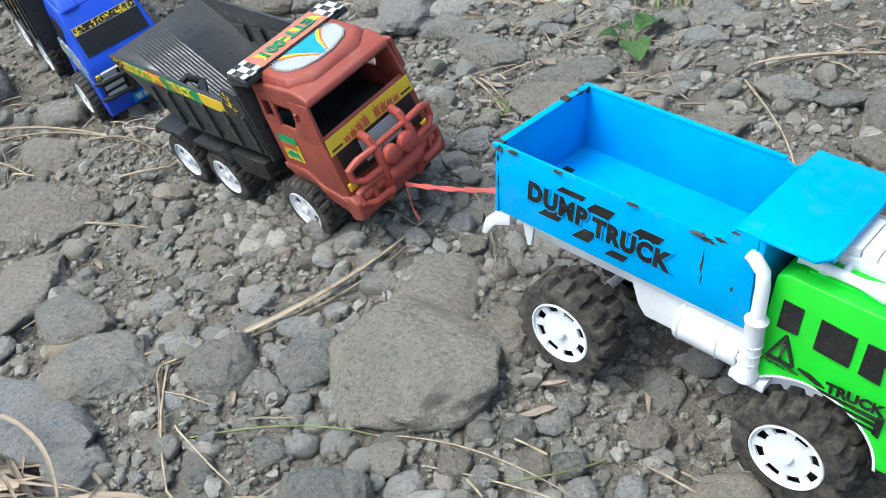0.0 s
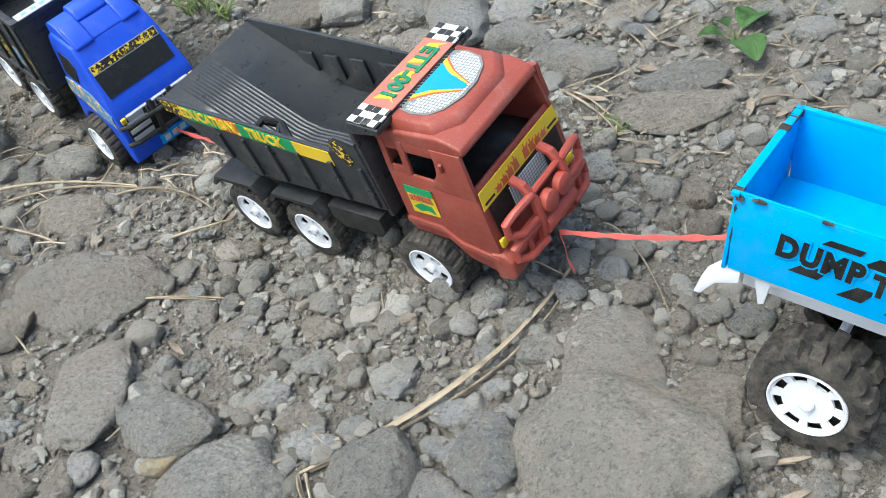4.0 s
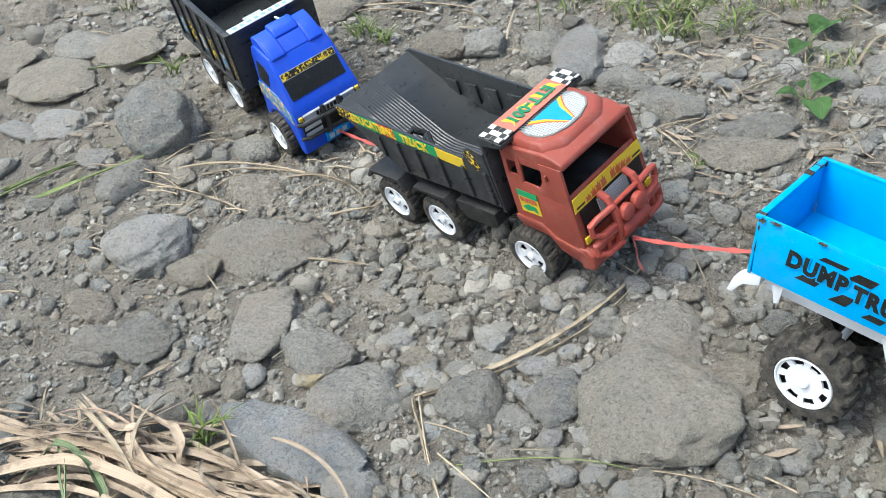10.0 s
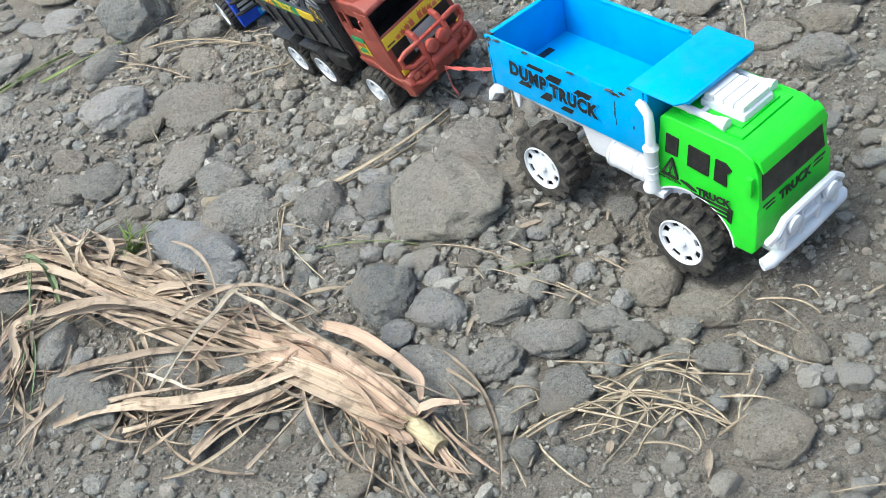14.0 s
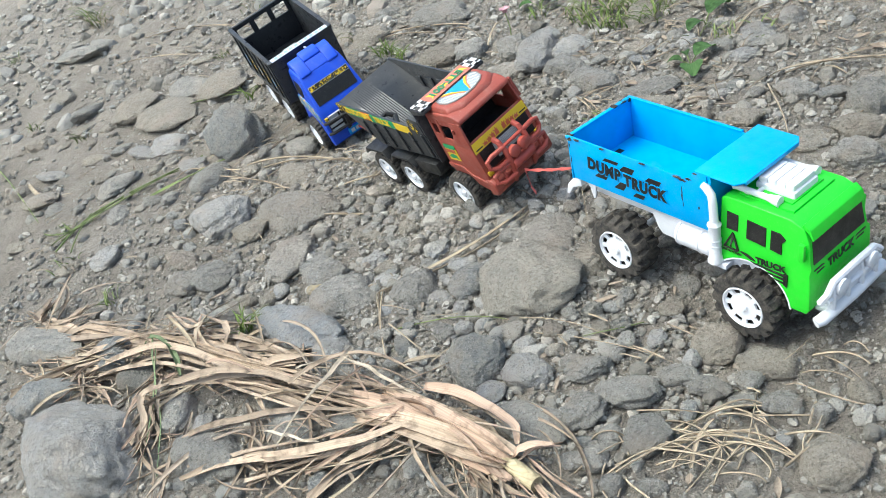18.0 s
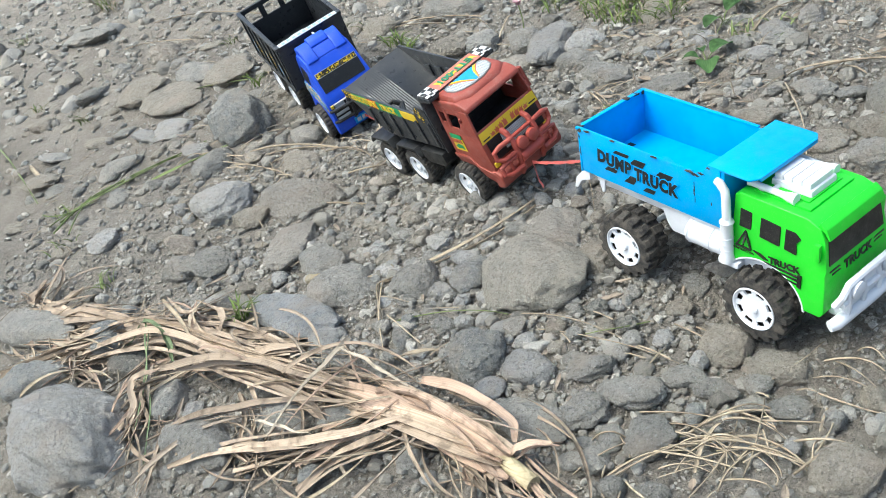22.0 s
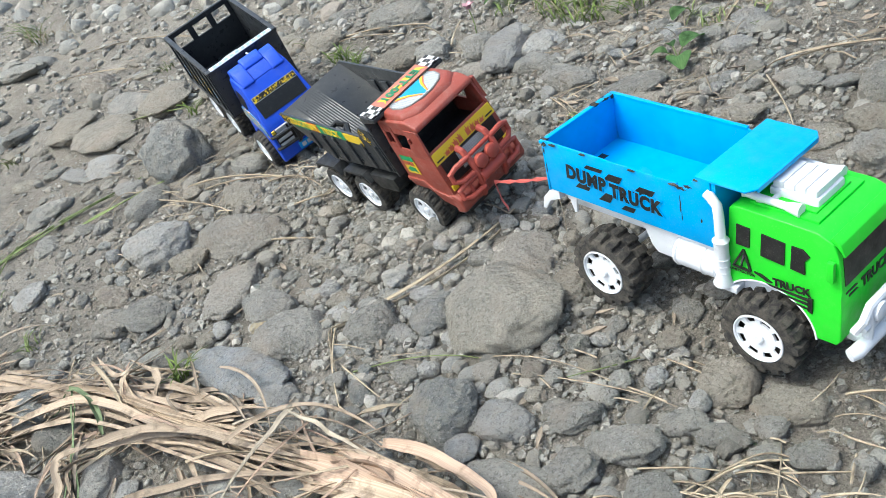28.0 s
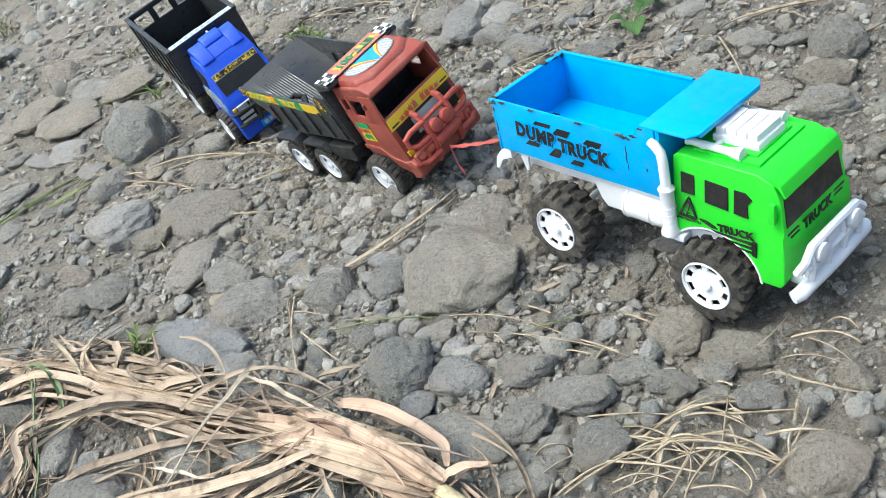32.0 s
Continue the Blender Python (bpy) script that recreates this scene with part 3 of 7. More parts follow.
stone("tan", -0.530, 1.180, 0.0340, 0.0166, 0.0043, -27)
stone("grey", 0.327, 0.581, 0.0215, 0.0134, 0.0048, -57)
stone("big", 0.047, 0.167, 0.0708, 0.0598, 0.0237, -7)
stone("slate", -0.320, 0.223, 0.0879, 0.0378, 0.0136, -38)
stone("light", -0.257, 0.147, 0.0291, 0.0270, 0.0097, 56)
stone("ochre", -0.297, 0.307, 0.0183, 0.0139, 0.0050, -21)
stone("slategrey", -0.036, 0.039, 0.0378, 0.0422, 0.0170, 24)
stone("slate", -0.022, -0.020, 0.0185, 0.0216, 0.0067, 37)
stone("light", 0.028, -0.003, 0.0300, 0.0289, 0.0104, -17)
stone("tan", 0.260, -0.019, 0.0328, 0.0314, 0.0113, 10)
stone("grey", 0.149, -0.076, 0.0391, 0.0227, 0.0082, -16)
stone("grey", 0.106, -0.022, 0.0262, 0.0211, 0.0076, -4)
stone("grey", 0.091, -0.090, 0.0232, 0.0241, 0.0084, -15)
stone("grey", 0.154, -0.149, 0.0260, 0.0265, 0.0093, 34)
stone("grey", 0.025, -0.084, 0.0454, 0.0273, 0.0098, -36)
stone("grey", 0.206, -0.067, 0.0255, 0.0160, 0.0057, -17)
stone("tan", 0.305, -0.082, 0.0322, 0.0219, 0.0079, -17)
stone("grey", 0.282, -0.096, 0.0141, 0.0141, 0.0051, -17)
stone("grey", 0.234, -0.093, 0.0251, 0.0130, 0.0047, -29)
stone("grey", 0.088, 0.041, 0.0124, 0.0118, 0.0042, -18)
stone("light", 0.027, 0.049, 0.0157, 0.0135, 0.0049, -18)
stone("tan", 0.064, 0.025, 0.0117, 0.0117, 0.0042, -18)
stone("grey", 0.086, -0.002, 0.0146, 0.0115, 0.0041, -17)
stone("light", 0.194, 0.003, 0.0113, 0.0127, 0.0041, -18)
stone("dark", 0.124, 0.077, 0.0139, 0.0120, 0.0065, -19)
stone("tan", 0.129, 0.043, 0.0121, 0.0132, 0.0044, -19)
stone("grey", 0.167, 0.093, 0.0137, 0.0108, 0.0039, 38)
stone("grey", -0.125, 0.220, 0.0338, 0.0344, 0.0122, 41)
stone("light", -0.092, 0.193, 0.0277, 0.0151, 0.0054, -32)
stone("light", -0.055, 0.212, 0.0203, 0.0152, 0.0055, -21)
stone("light", -0.054, 0.255, 0.0261, 0.0139, 0.0050, -22)
stone("grey", -0.144, 0.191, 0.0192, 0.0119, 0.0043, -20)
stone("light", -0.645, 0.062, 0.1220, 0.0760, 0.0350, -30)
stone("slategrey", -0.774, 0.223, 0.0618, 0.0400, 0.0180, -6)
stone("grey", -0.828, 0.374, 0.1034, 0.0394, 0.0142, -30)
stone("slategrey", -0.650, 0.276, 0.0488, 0.0365, 0.0164, -18)
stone("grey", -0.497, 0.106, 0.0359, 0.0290, 0.0104, 79)
stone("light", -0.451, 0.073, 0.0159, 0.0149, 0.0054, -16)
stone("grey", -0.428, 0.002, 0.0700, 0.0348, 0.0125, -31)
stone("grey", -0.302, 0.014, 0.0379, 0.0311, 0.0112, -15)
stone("grey", -0.219, -0.010, 0.0311, 0.0211, 0.0076, -15)
stone("dark", -0.599, 0.211, 0.0436, 0.0221, 0.0119, -17)
stone("light", -0.782, 0.607, 0.0389, 0.0276, 0.0099, -23)
stone("grey", -0.240, 0.102, 0.0299, 0.0098, 0.0035, -36)
stone("slate", -0.170, 0.198, 0.0160, 0.0128, 0.0046, -20)
stone("tan", 0.224, 0.052, 0.0169, 0.0145, 0.0052, 36)
stone("light", 0.227, 0.035, 0.0120, 0.0057, 0.0021, -55)
stone("grey", -0.334, 0.084, 0.0266, 0.0164, 0.0059, -17)
stone("grey", 0.302, -0.145, 0.0224, 0.0135, 0.0048, -16)
stone("tan", 0.330, -0.239, 0.0325, 0.0285, 0.0103, -7)
stone("grey", 0.092, -0.161, 0.0168, 0.0191, 0.0060, -19)
stone("grey", 0.067, -0.153, 0.0149, 0.0121, 0.0043, -19)
stone("grey", 0.003, -0.131, 0.0304, 0.0187, 0.0067, -19)
stone("light", 0.293, -0.194, 0.0101, 0.0079, 0.0029, 50)
stone("grey", 0.269, -0.129, 0.0154, 0.0095, 0.0034, -22)
stone("tan", -0.904, 1.285, 0.0800, 0.0560, 0.0150, -32)
stone("tan", -0.788, 1.175, 0.0980, 0.0560, 0.0120, -40)
stone("grey", -1.286, 1.871, 0.1272, 0.0494, 0.0128, -35)
stone("grey", -0.755, 1.290, 0.0640, 0.0420, 0.0120, -33)
stone("light", -0.799, 1.009, 0.0536, 0.0278, 0.0072, -29)
stone("light", -1.086, 1.073, 0.0392, 0.0205, 0.0053, -28)
stone("tan", -1.069, 0.957, 0.0560, 0.0340, 0.0073, -26)
stone("grey", 0.485, 0.621, 0.0366, 0.0243, 0.0063, -36)
stone("grey", 0.494, 0.437, 0.0348, 0.0220, 0.0057, -32)
stone("tan", 0.406, 0.407, 0.0324, 0.0238, 0.0062, -30)
stone("grey", 0.294, 0.572, 0.0528, 0.0264, 0.0068, -14)
stone("light", 0.382, 0.698, 0.0184, 0.0192, 0.0048, -36)
stone("grey", 0.534, 0.398, 0.0226, 0.0178, 0.0046, -32)
stone("tan", 0.469, 0.296, 0.0313, 0.0212, 0.0055, -11)
stone("light", -0.017, 0.261, 0.0112, 0.0082, 0.0050, 167)
stone("slate", 0.118, 0.340, 0.0146, 0.0124, 0.0067, 163)
stone("grey", 0.168, 0.267, 0.0131, 0.0091, 0.0054, 161)
stone("brown", 0.145, 0.264, 0.0114, 0.0106, 0.0066, -149)
stone("slate", 0.289, 0.685, 0.0158, 0.0135, 0.0056, 145)
stone("grey", -0.445, 0.814, 0.0190, 0.0141, 0.0077, 115)
stone("grey", -0.476, 0.828, 0.0198, 0.0148, 0.0078, 122)
stone("light", -0.023, 0.151, 0.0144, 0.0110, 0.0054, 153)
stone("dark", 0.154, 0.034, 0.0137, 0.0124, 0.0065, 157)
stone("grey", 0.158, 0.007, 0.0133, 0.0119, 0.0064, 161)
stone("light", 0.227, -0.044, 0.0118, 0.0112, 0.0066, 57)
stone("grey", 0.108, -0.204, 0.0140, 0.0137, 0.0078, 174)
stone("grey", 0.146, -0.216, 0.0154, 0.0096, 0.0056, 165)
stone("tan", 0.624, 0.102, 0.0401, 0.0274, 0.0188, 68)
stone("grey", 0.579, 0.185, 0.0235, 0.0168, 0.0076, 138)
stone("light", 0.552, 0.650, 0.0226, 0.0200, 0.0106, 64)
stone("grey", 0.575, 0.345, 0.0354, 0.0284, 0.0153, 86)
stone("tan", 0.540, 0.290, 0.0322, 0.0233, 0.0108, 141)
stone("grey", 0.513, 0.233, 0.0363, 0.0278, 0.0136, 146)
stone("pale", 0.014, 0.079, 0.0194, 0.0149, 0.0073, 149)
stone("grey", -0.119, -0.104, 0.0181, 0.0150, 0.0084, 151)
stone("grey", 0.339, -0.174, 0.0118, 0.0103, 0.0061, 171)
stone("grey", 0.141, -0.010, 0.0105, 0.0096, 0.0053, 94)
stone("light", 0.252, -0.198, 0.0057, 0.0047, 0.0028, 171)
stone("light", 0.257, -0.207, 0.0069, 0.0046, 0.0028, 167)
stone("light", 0.382, -0.184, 0.0067, 0.0057, 0.0034, 170)
stone("grey", 0.416, -0.236, 0.0099, 0.0081, 0.0052, 171)

grid_x, grid_y = np.arange(GX0, GX1, STEP).tolist(), np.arange(GY0, GY1, STEP).tolist()
soil = fine_height(grid_x, grid_y)
make_ground(grid_x, grid_y)


# ---- green and blue toy dump truck ----
def toy(name, m, label):
    root = new(name)
    root.empty_display_size = 0.05
    root.matrix_basis = m
    return tagged(root, label, "toy truck", "toy trucks in a row")


def green_dump_truck():
    t = toy("toy_dump_truck", pose(0.2235, 0.1740, 0.0056, -2.5, 6.9, -49.5), "lime green toy dump truck with bright blue bed and muddy tyres")
    for x in (0.0, 0.195):
        for y in (-0.0765, 0.0765):
            wheel(t, x, y, 0.0415, 0.040, "big")
        part("axle", tube([(x, -0.04, 0.046), (x, 0.04, 0.046)], 0.004), M_WHITE, t)
    # chassis
    part("chassis", merged(block(-0.07, 0.165, -0.034, 0.034, 0.088, 0.117), block(0.135, 0.20, -0.05, 0.05, 0.074, 0.088)), M_WHITE, t, "white plastic chassis")
    for s in (-1, 1):
        rail = merged(prism([(-0.070, 0.121), (0.150, 0.121), (0.150, 0.111), (0.046, 0.111), (0.038, 0.1125), (-0.058, 0.1125), (-0.070, 0.116)], s * 0.034, s * 0.0535), prism([(0.042, 0.113), (0.053, 0.086), (0.060, 0.078), (0.090, 0.078), (0.092, 0.113)], s * 0.036, s * 0.0500), prism([(-0.058, 0.114), (-0.046, 0.114), (-0.048, 0.094), (-0.052, 0.092)], s * 0.050, s * 0.0530))
        part("fender", rail, M_WHITE, t, "white plastic rear fender")
        part("hook", prism([(-0.066, 0.121), (-0.078, 0.120), (-0.092, 0.104), (-0.096, 0.088), (-0.091, 0.088), (-0.082, 0.102), (-0.066, 0.109)], s * 0.046, s * 0.0590), M_WHITE, t, "white plastic rear hook")
        part("hook", prism([(-0.060, 0.114), (-0.068, 0.110), (-0.080, 0.092), (-0.076, 0.090), (-0.056, 0.106)], s * 0.026, s * 0.034), M_WHITE, t, "white plastic rear hook")
    def lying(x0, x1, r):
        return tube([(x0, -0.049, 0.095), (x0 + 0.0012, -0.049, 0.095), (x1 - 0.0012, -0.049, 0.095), (x1, -0.049, 0.095)], [r - 0.0012, r, r, r - 0.0012], 22)

    part("fuel_tank", merged(lying(0.090, 0.141, 0.0165), lying(0.093, 0.0955, 0.0176), lying(0.124, 0.1265, 0.0176), block(0.088, 0.146, -0.045, -0.030, 0.080, 0.112, 0.002), block(0.138, 0.165, -0.064, -0.040, 0.076, 0.083, 0.0012)), M_WHITE, t, "white plastic fuel tank", 40)
    # exhaust stack with ribs and an elbow
    pipe = [(0.150, -0.063, 0.083), (0.150, -0.063, 0.088), (0.150, -0.063, 0.093), (0.149, -0.063, 0.132), (0.149, -0.063, 0.136), (0.149, -0.063, 0.140), (0.148, -0.063, 0.165), (0.146, -0.0625, 0.175), (0.139, -0.062, 0.182), (0.134, -0.061, 0.184)]
    rad = [0.009, 0.009, 0.0072, 0.0072, 0.0085, 0.0052, 0.0050, 0.0050, 0.0050, 0.0048]
    ribs = [revolve([(0.0078, -0.0006), (0.0078, 0.0006)], 16) for _ in range(3)]
    for n, rib in enumerate(ribs):
        rib.transform(Matrix.Translation((0.1495, -0.063, 0.099 + 0.008 * n)) @ Matrix.Rotation(radians(90), 4, "X"))
    part("exhaust_pipe", merged(tube(pipe, rad, 14), *ribs), M_WHITE, t, "white plastic exhaust pipe")
    # bed
    edge = [(-0.079, 0.182), (0.100, 0.182), (0.107, 0.179), (0.111, 0.181), (0.117, 0.191), (0.123, 0.196), (0.138, 0.1985), (0.143, 0.121), (-0.075, 0.121)]
    for s in (-1, 1):
        side = part("bed_side", merged(prism(edge, s * 0.0582, s * 0.061), block(-0.079, 0.100, s * 0.0605 if s < 0 else 0.0580, s * 0.0580 if s < 0 else 0.0630, 0.1800, 0.1835, 0.0008)), M_SKY, t)
        if s < 0:
            for name, size, x, z in (("DUMP", 0.0225, -0.0190, 0.1530), ("TRUCK", 0.0220, 0.0465, 0.1475)):
                turn = Matrix.Rotation(radians(3 if name == "DUMP" else 2), 4, "Y") @ SIDE
                lettering("outline", name, size, M_SKY, side, Matrix.Translation((x, -0.0618, z)) @ turn, "bright blue outline of printed words", 0.82, 0.0027, 1.14)
                lettering("lettering", name, size, M_STICKER, side, Matrix.Translation((x, -0.0622, z)) @ turn, "black printed words", 0.82, 0.0012, 1.14)
            for x0, z0, high, long in ((-0.020, 0.1705, 0.0045, 0.026), (0.006, 0.1685, 0.0085, 0.026), (0.044, 0.1650, 0.0095, 0.029), (-0.036, 0.1460, 0.0085, 0.024), (-0.004, 0.1425, 0.0110, 0.022), (0.026, 0.1350, 0.0060, 0.020)):
                part("stripe", prism([(x0, z0 - high), (x0 + high, z0), (x0 + long, z0), (x0 + long - high * 0.6, z0 - high)], -0.0612, -0.0617, "y", 0), M_STICKER, side, "black slanted stripe")
            rnd = random.Random(4)
            for x0, z0, a, b in ((0.104, 0.1800, 0.007, 0.0024), (0.113, 0.1840, 0.005, 0.0022), (0.096, 0.1822, 0.006, 0.0010), (0.122, 0.1945, 0.004, 0.0012), (-0.075, 0.1800, 0.003, 0.0022), (-0.077, 0.171, 0.0012, 0.004), (-0.0765, 0.150, 0.0009, 0.006), (-0.062, 0.1825, 0.005, 0.0009), (-0.020, 0.1828, 0.004, 0.0007), (0.045, 0.1828, 0.005, 0.0006), (0.103, 0.160, 0.0009, 0.010), (0.104, 0.146, 0.0006, 0.004), (0.127, 0.149, 0.0014, 0.0022)):
                ring = [(x0 + a * rnd.uniform(0.25, 1.15) * math.cos(k), z0 + b * rnd.uniform(0.35, 1.25) * math.sin(k)) for k in np.linspace(0, 6.0, 19).tolist()]
                part("scuff", prism(ring, -0.0608, -0.0634 if z0 > 0.179 and x0 < 0.100 else -0.0614, "y", 0), M_CHIP, side, "dark worn scuff")
    part("bed_floor", block(-0.077, 0.141, -0.0585, 0.0585, 0.121, 0.1245), M_SKY, t)
    gate = part("tailgate", merged(block(-0.0795, -0.0765, -0.061, 0.061, 0.119, 0.182), block(-0.0815, -0.0755, -0.0625, 0.0625, 0.1800, 0.1835, 0.0008)), M_SKY, t)
    part("slot", block(-0.0690, -0.0595, -0.012, 0.021, 0.1235, 0.1250, 0.0), M_STICKER, gate, "dark slot")
    rnd = random.Random(9)
    for y0, z0, a, b in ((0.057, 0.181, 0.005, 0.003), (0.045, 0.1825, 0.008, 0.0015), (0.028, 0.183, 0.006, 0.0012), (-0.056, 0.1825, 0.005, 0.0016)):
        ring = [(y0 + a * rnd.uniform(0.25, 1.15) * math.cos(k), z0 + b * rnd.uniform(0.4, 1.3) * math.sin(k)) for k in np.linspace(0, 6.0, 15).tolist()]
        part("scuff", prism(ring, -0.0822, -0.0750, "x", 0), M_CHIP, gate, "dark worn scuff")
    hood = prism([(0.121, -0.061), (0.176, -0.061), (0.1835, -0.050), (0.1835, 0.050), (0.176, 0.061), (0.121, 0.061)], 0.196, 0.1985, "z", 0.0012)
    part("canopy", merged(hood, block(0.1395, 0.1425, -0.0585, 0.0585, 0.1215, 0.197), block(0.1805, 0.1835, -0.050, 0.050, 0.1935, 0.199, 0.0008)), M_SKY, t, "bright blue cab guard")
    # cab
    def half(z):
        return 0.0600 if z < 0.1135 else 0.0600 - 0.0042 * (z - 0.1135) / 0.004 if z < 0.1175 else 0.0558 - 0.0045 * (z - 0.1175) / 0.05
    arch = [(0.195 + 0.053 * math.cos(a), 0.050 + 0.050 * math.sin(a)) for a in np.linspace(radians(8), radians(148), 12).tolist()]
    outline = [(0.151, 0.168), (0.158, 0.1715), (0.240, 0.1705), (0.256, 0.164), (0.263, 0.150), (0.268, 0.1175), (0.2690, 0.1135), (0.2705, 0.100), (0.271, 0.064), (0.267, 0.0575)] + arch + [(0.146, 0.090), (0.146, 0.100), (0.149, 0.1135), (0.151, 0.1175)]
    bm = bmesh.new()
    rows = []
    for f in (-1, -0.96, 0.96, 1):
        rows.append([bm.verts.new((x, f * half(z) if abs(f) == 1 else f * half(z), z)) for x, z in outline])
    for a, b in zip(rows, rows[1:]):
        for i in range(len(outline)):
            j = (i + 1) % len(outline)
            bm.faces.new((a[i], a[j], b[j], b[i]))
    bm.faces.new(rows[0])
    bm.faces.new(rows[-1])
    bmesh.ops.recalc_face_normals(bm, faces=bm.faces)
    cab = part("cab", bevel(bm, 0.0042, 3, 40), M_LIME, t, "lime green plastic cab", 50)
    part("sun_visor", prism([(0.252, 0.1655), (0.2595, 0.1605), (0.2660, 0.1515), (0.2675, 0.1530), (0.2625, 0.1640), (0.2545, 0.1700)], -0.0500, 0.0500, "y", 0.0012), M_LIME, cab, "lime green visor ridge over windshield")
    part("roof_panel", merged(block(0.166, 0.236, -0.0395, 0.0395, 0.168, 0.1735, 0.0025), block(0.172, 0.228, -0.030, 0.030, 0.1715, 0.1755, 0.0018)), M_LIME, cab, "raised lime green roof panel", 50)

    def decal(name, pts, s, label, mat=M_STICKER, out=0.0006):
        bm = bmesh.new()
        a = [bm.verts.new((x, s * (half(z) + out), z)) for x, z in pts]
        b = [bm.verts.new((x, s * (half(z) - 0.0015), z)) for x, z in pts]
        bm.faces.new(a)
        bm.faces.new(b[::-1])
        for i in range(len(pts)):
            j = (i + 1) % len(pts)
            bm.faces.new((a[i], a[j], b[j], b[i]))
        return part(name, bm, mat, cab, label)

    for s in (-1, 1):
        decal("window", [(0.160, 0.131), (0.1745, 0.131), (0.1745, 0.152), (0.160, 0.153)], s, "black window sticker")
        decal("window", [(0.1865, 0.127), (0.211, 0.125), (0.211, 0.149), (0.1865, 0.151)], s, "black window sticker")
        decal("window", [(0.2175, 0.1245), (0.232, 0.123), (0.231, 0.137), (0.236, 0.143), (0.229, 0.149), (0.2175, 0.149)], s, "black window sticker")
    for a, b in (((0.1595, 0.108), (0.168, 0.1265)), ((0.168, 0.1265), (0.1785, 0.1075)), ((0.1785, 0.1075), (0.1595, 0.108))):
        d = Vector((b[0] - a[0], b[1] - a[1])).normalized() * 0.0009
        decal("warning_sign", [(a[0] + d.y, a[1] - d.x), (b[0] + d.y, b[1] - d.x), (b[0] - d.y, b[1] + d.x), (a[0] - d.y, a[1] + d.x)], -1, "black warning triangle")
    decal("warning_sign", [(0.1680, 0.113), (0.1695, 0.113), (0.1700, 0.121), (0.1675, 0.121)], -1, "black warning triangle")
    decal("warning_sign", [(0.1680, 0.110), (0.1695, 0.110), (0.1695, 0.1117), (0.1680, 0.1117)], -1, "black warning triangle")
    lettering("lettering", "CONSTRUCTION", 0.0038, M_STICKER, cab, Matrix.Translation((0.169, -0.0606, 0.1045)) @ SIDE, "small black printed word")
    lettering("lettering", "TRUCK", 0.0115, M_STICKER, cab, Matrix.Translation((0.2215, -0.0606, 0.1070)) @ Matrix.Rotation(radians(-3), 4, "Y") @ SIDE, "black printed word", 1.0, 0.0005)
    for n in range(3):
        decal("stripe", [(0.195 + 0.012 * n, 0.1015 - 0.005 * n), (0.240, 0.0995 - 0.005 * n), (0.240, 0.0975 - 0.005 * n), (0.201 + 0.012 * n, 0.0993 - 0.005 * n)], -1, "black pinstripe")
    decal("stripe", [(0.238, 0.1015), (0.2425, 0.1013), (0.2425, 0.0845), (0.238, 0.0865)], -1, "black pinstripe")
    decal("stripe", [(0.182, 0.1090), (0.196, 0.1035), (0.202, 0.1035), (0.190, 0.1085)], -1, "black pinstripe")

    def nose(z):
        return 0.271 if z < 0.1 else (0.2705 - 0.0025 * (z - 0.1) / 0.02 if z < 0.12 else 0.268 - 0.005 * (z - 0.12) / 0.03)

    def front(name, pts, label, mat=M_STICKER, out=0.0006):
        bm = bmesh.new()
        a = [bm.verts.new((nose(z) + out, y, z)) for y, z in pts]
        b = [bm.verts.new((nose(z) - 0.002, y, z)) for y, z in pts]
        bm.faces.new(a)
        bm.faces.new(b[::-1])
        for i in range(len(pts)):
            j = (i + 1) % len(pts)
            bm.faces.new((a[i], a[j], b[j], b[i]))
        return part(name, bm, mat, cab, label)

    front("windshield", [(-0.0495, 0.121), (0.0495, 0.121), (0.047, 0.149), (-0.047, 0.149)], "black windshield sticker")
    lettering("lettering", "TRUCK", 0.0145, M_STICKER, cab, Matrix.Translation((0.2703, 0.0, 0.1095)) @ Matrix.Rotation(radians(-5), 4, "Y") @ FRONT, "black printed word", 1.05, 0.0006)
    for s in (-1, 1):
        for n in range(2):
            front("stripe", [(s * 0.030, 0.108 + 0.0045 * n), (s * (0.046 + 0.004 * n), 0.108 + 0.0045 * n), (s * (0.046 + 0.004 * n), 0.110 + 0.0045 * n), (s * 0.033, 0.110 + 0.0045 * n)], "black pinstripe")
    for s in (-1, 1):
        part("mirror", block(0.255, 0.262, s * 0.0555, s * 0.0605, 0.128, 0.150, 0.0015) if s > 0 else block(0.255, 0.262, -0.0605, -0.0555, 0.128, 0.150, 0.0015), M_LIME, cab)
    liner = [(0.195 + q * math.cos(a), 0.050 + q * 0.95 * math.sin(a)) for q, rng in ((0.0535, np.linspace(radians(6), radians(150), 14).tolist()), (0.0515, np.linspace(radians(150), radians(6), 14).tolist())) for a in rng]
    for s in (-1, 1):
        part("wheel_arch", prism(liner, s * 0.030, s * 0.0602, "y", 0), M_WHITE, cab, "white wheel arch trim")
    # roof box, horns and front guard
    box = [block(0.176, 0.226, -0.023, 0.023, 0.169, 0.183, 0.003)] + [block(0.1785 + 0.0112 * n, 0.1892 + 0.0112 * n, -0.0205, 0.0205, 0.181, 0.190, 0.0018) for n in range(4)]
    part("roof_box", merged(*box), M_WHITE, cab, "white ribbed roof box")
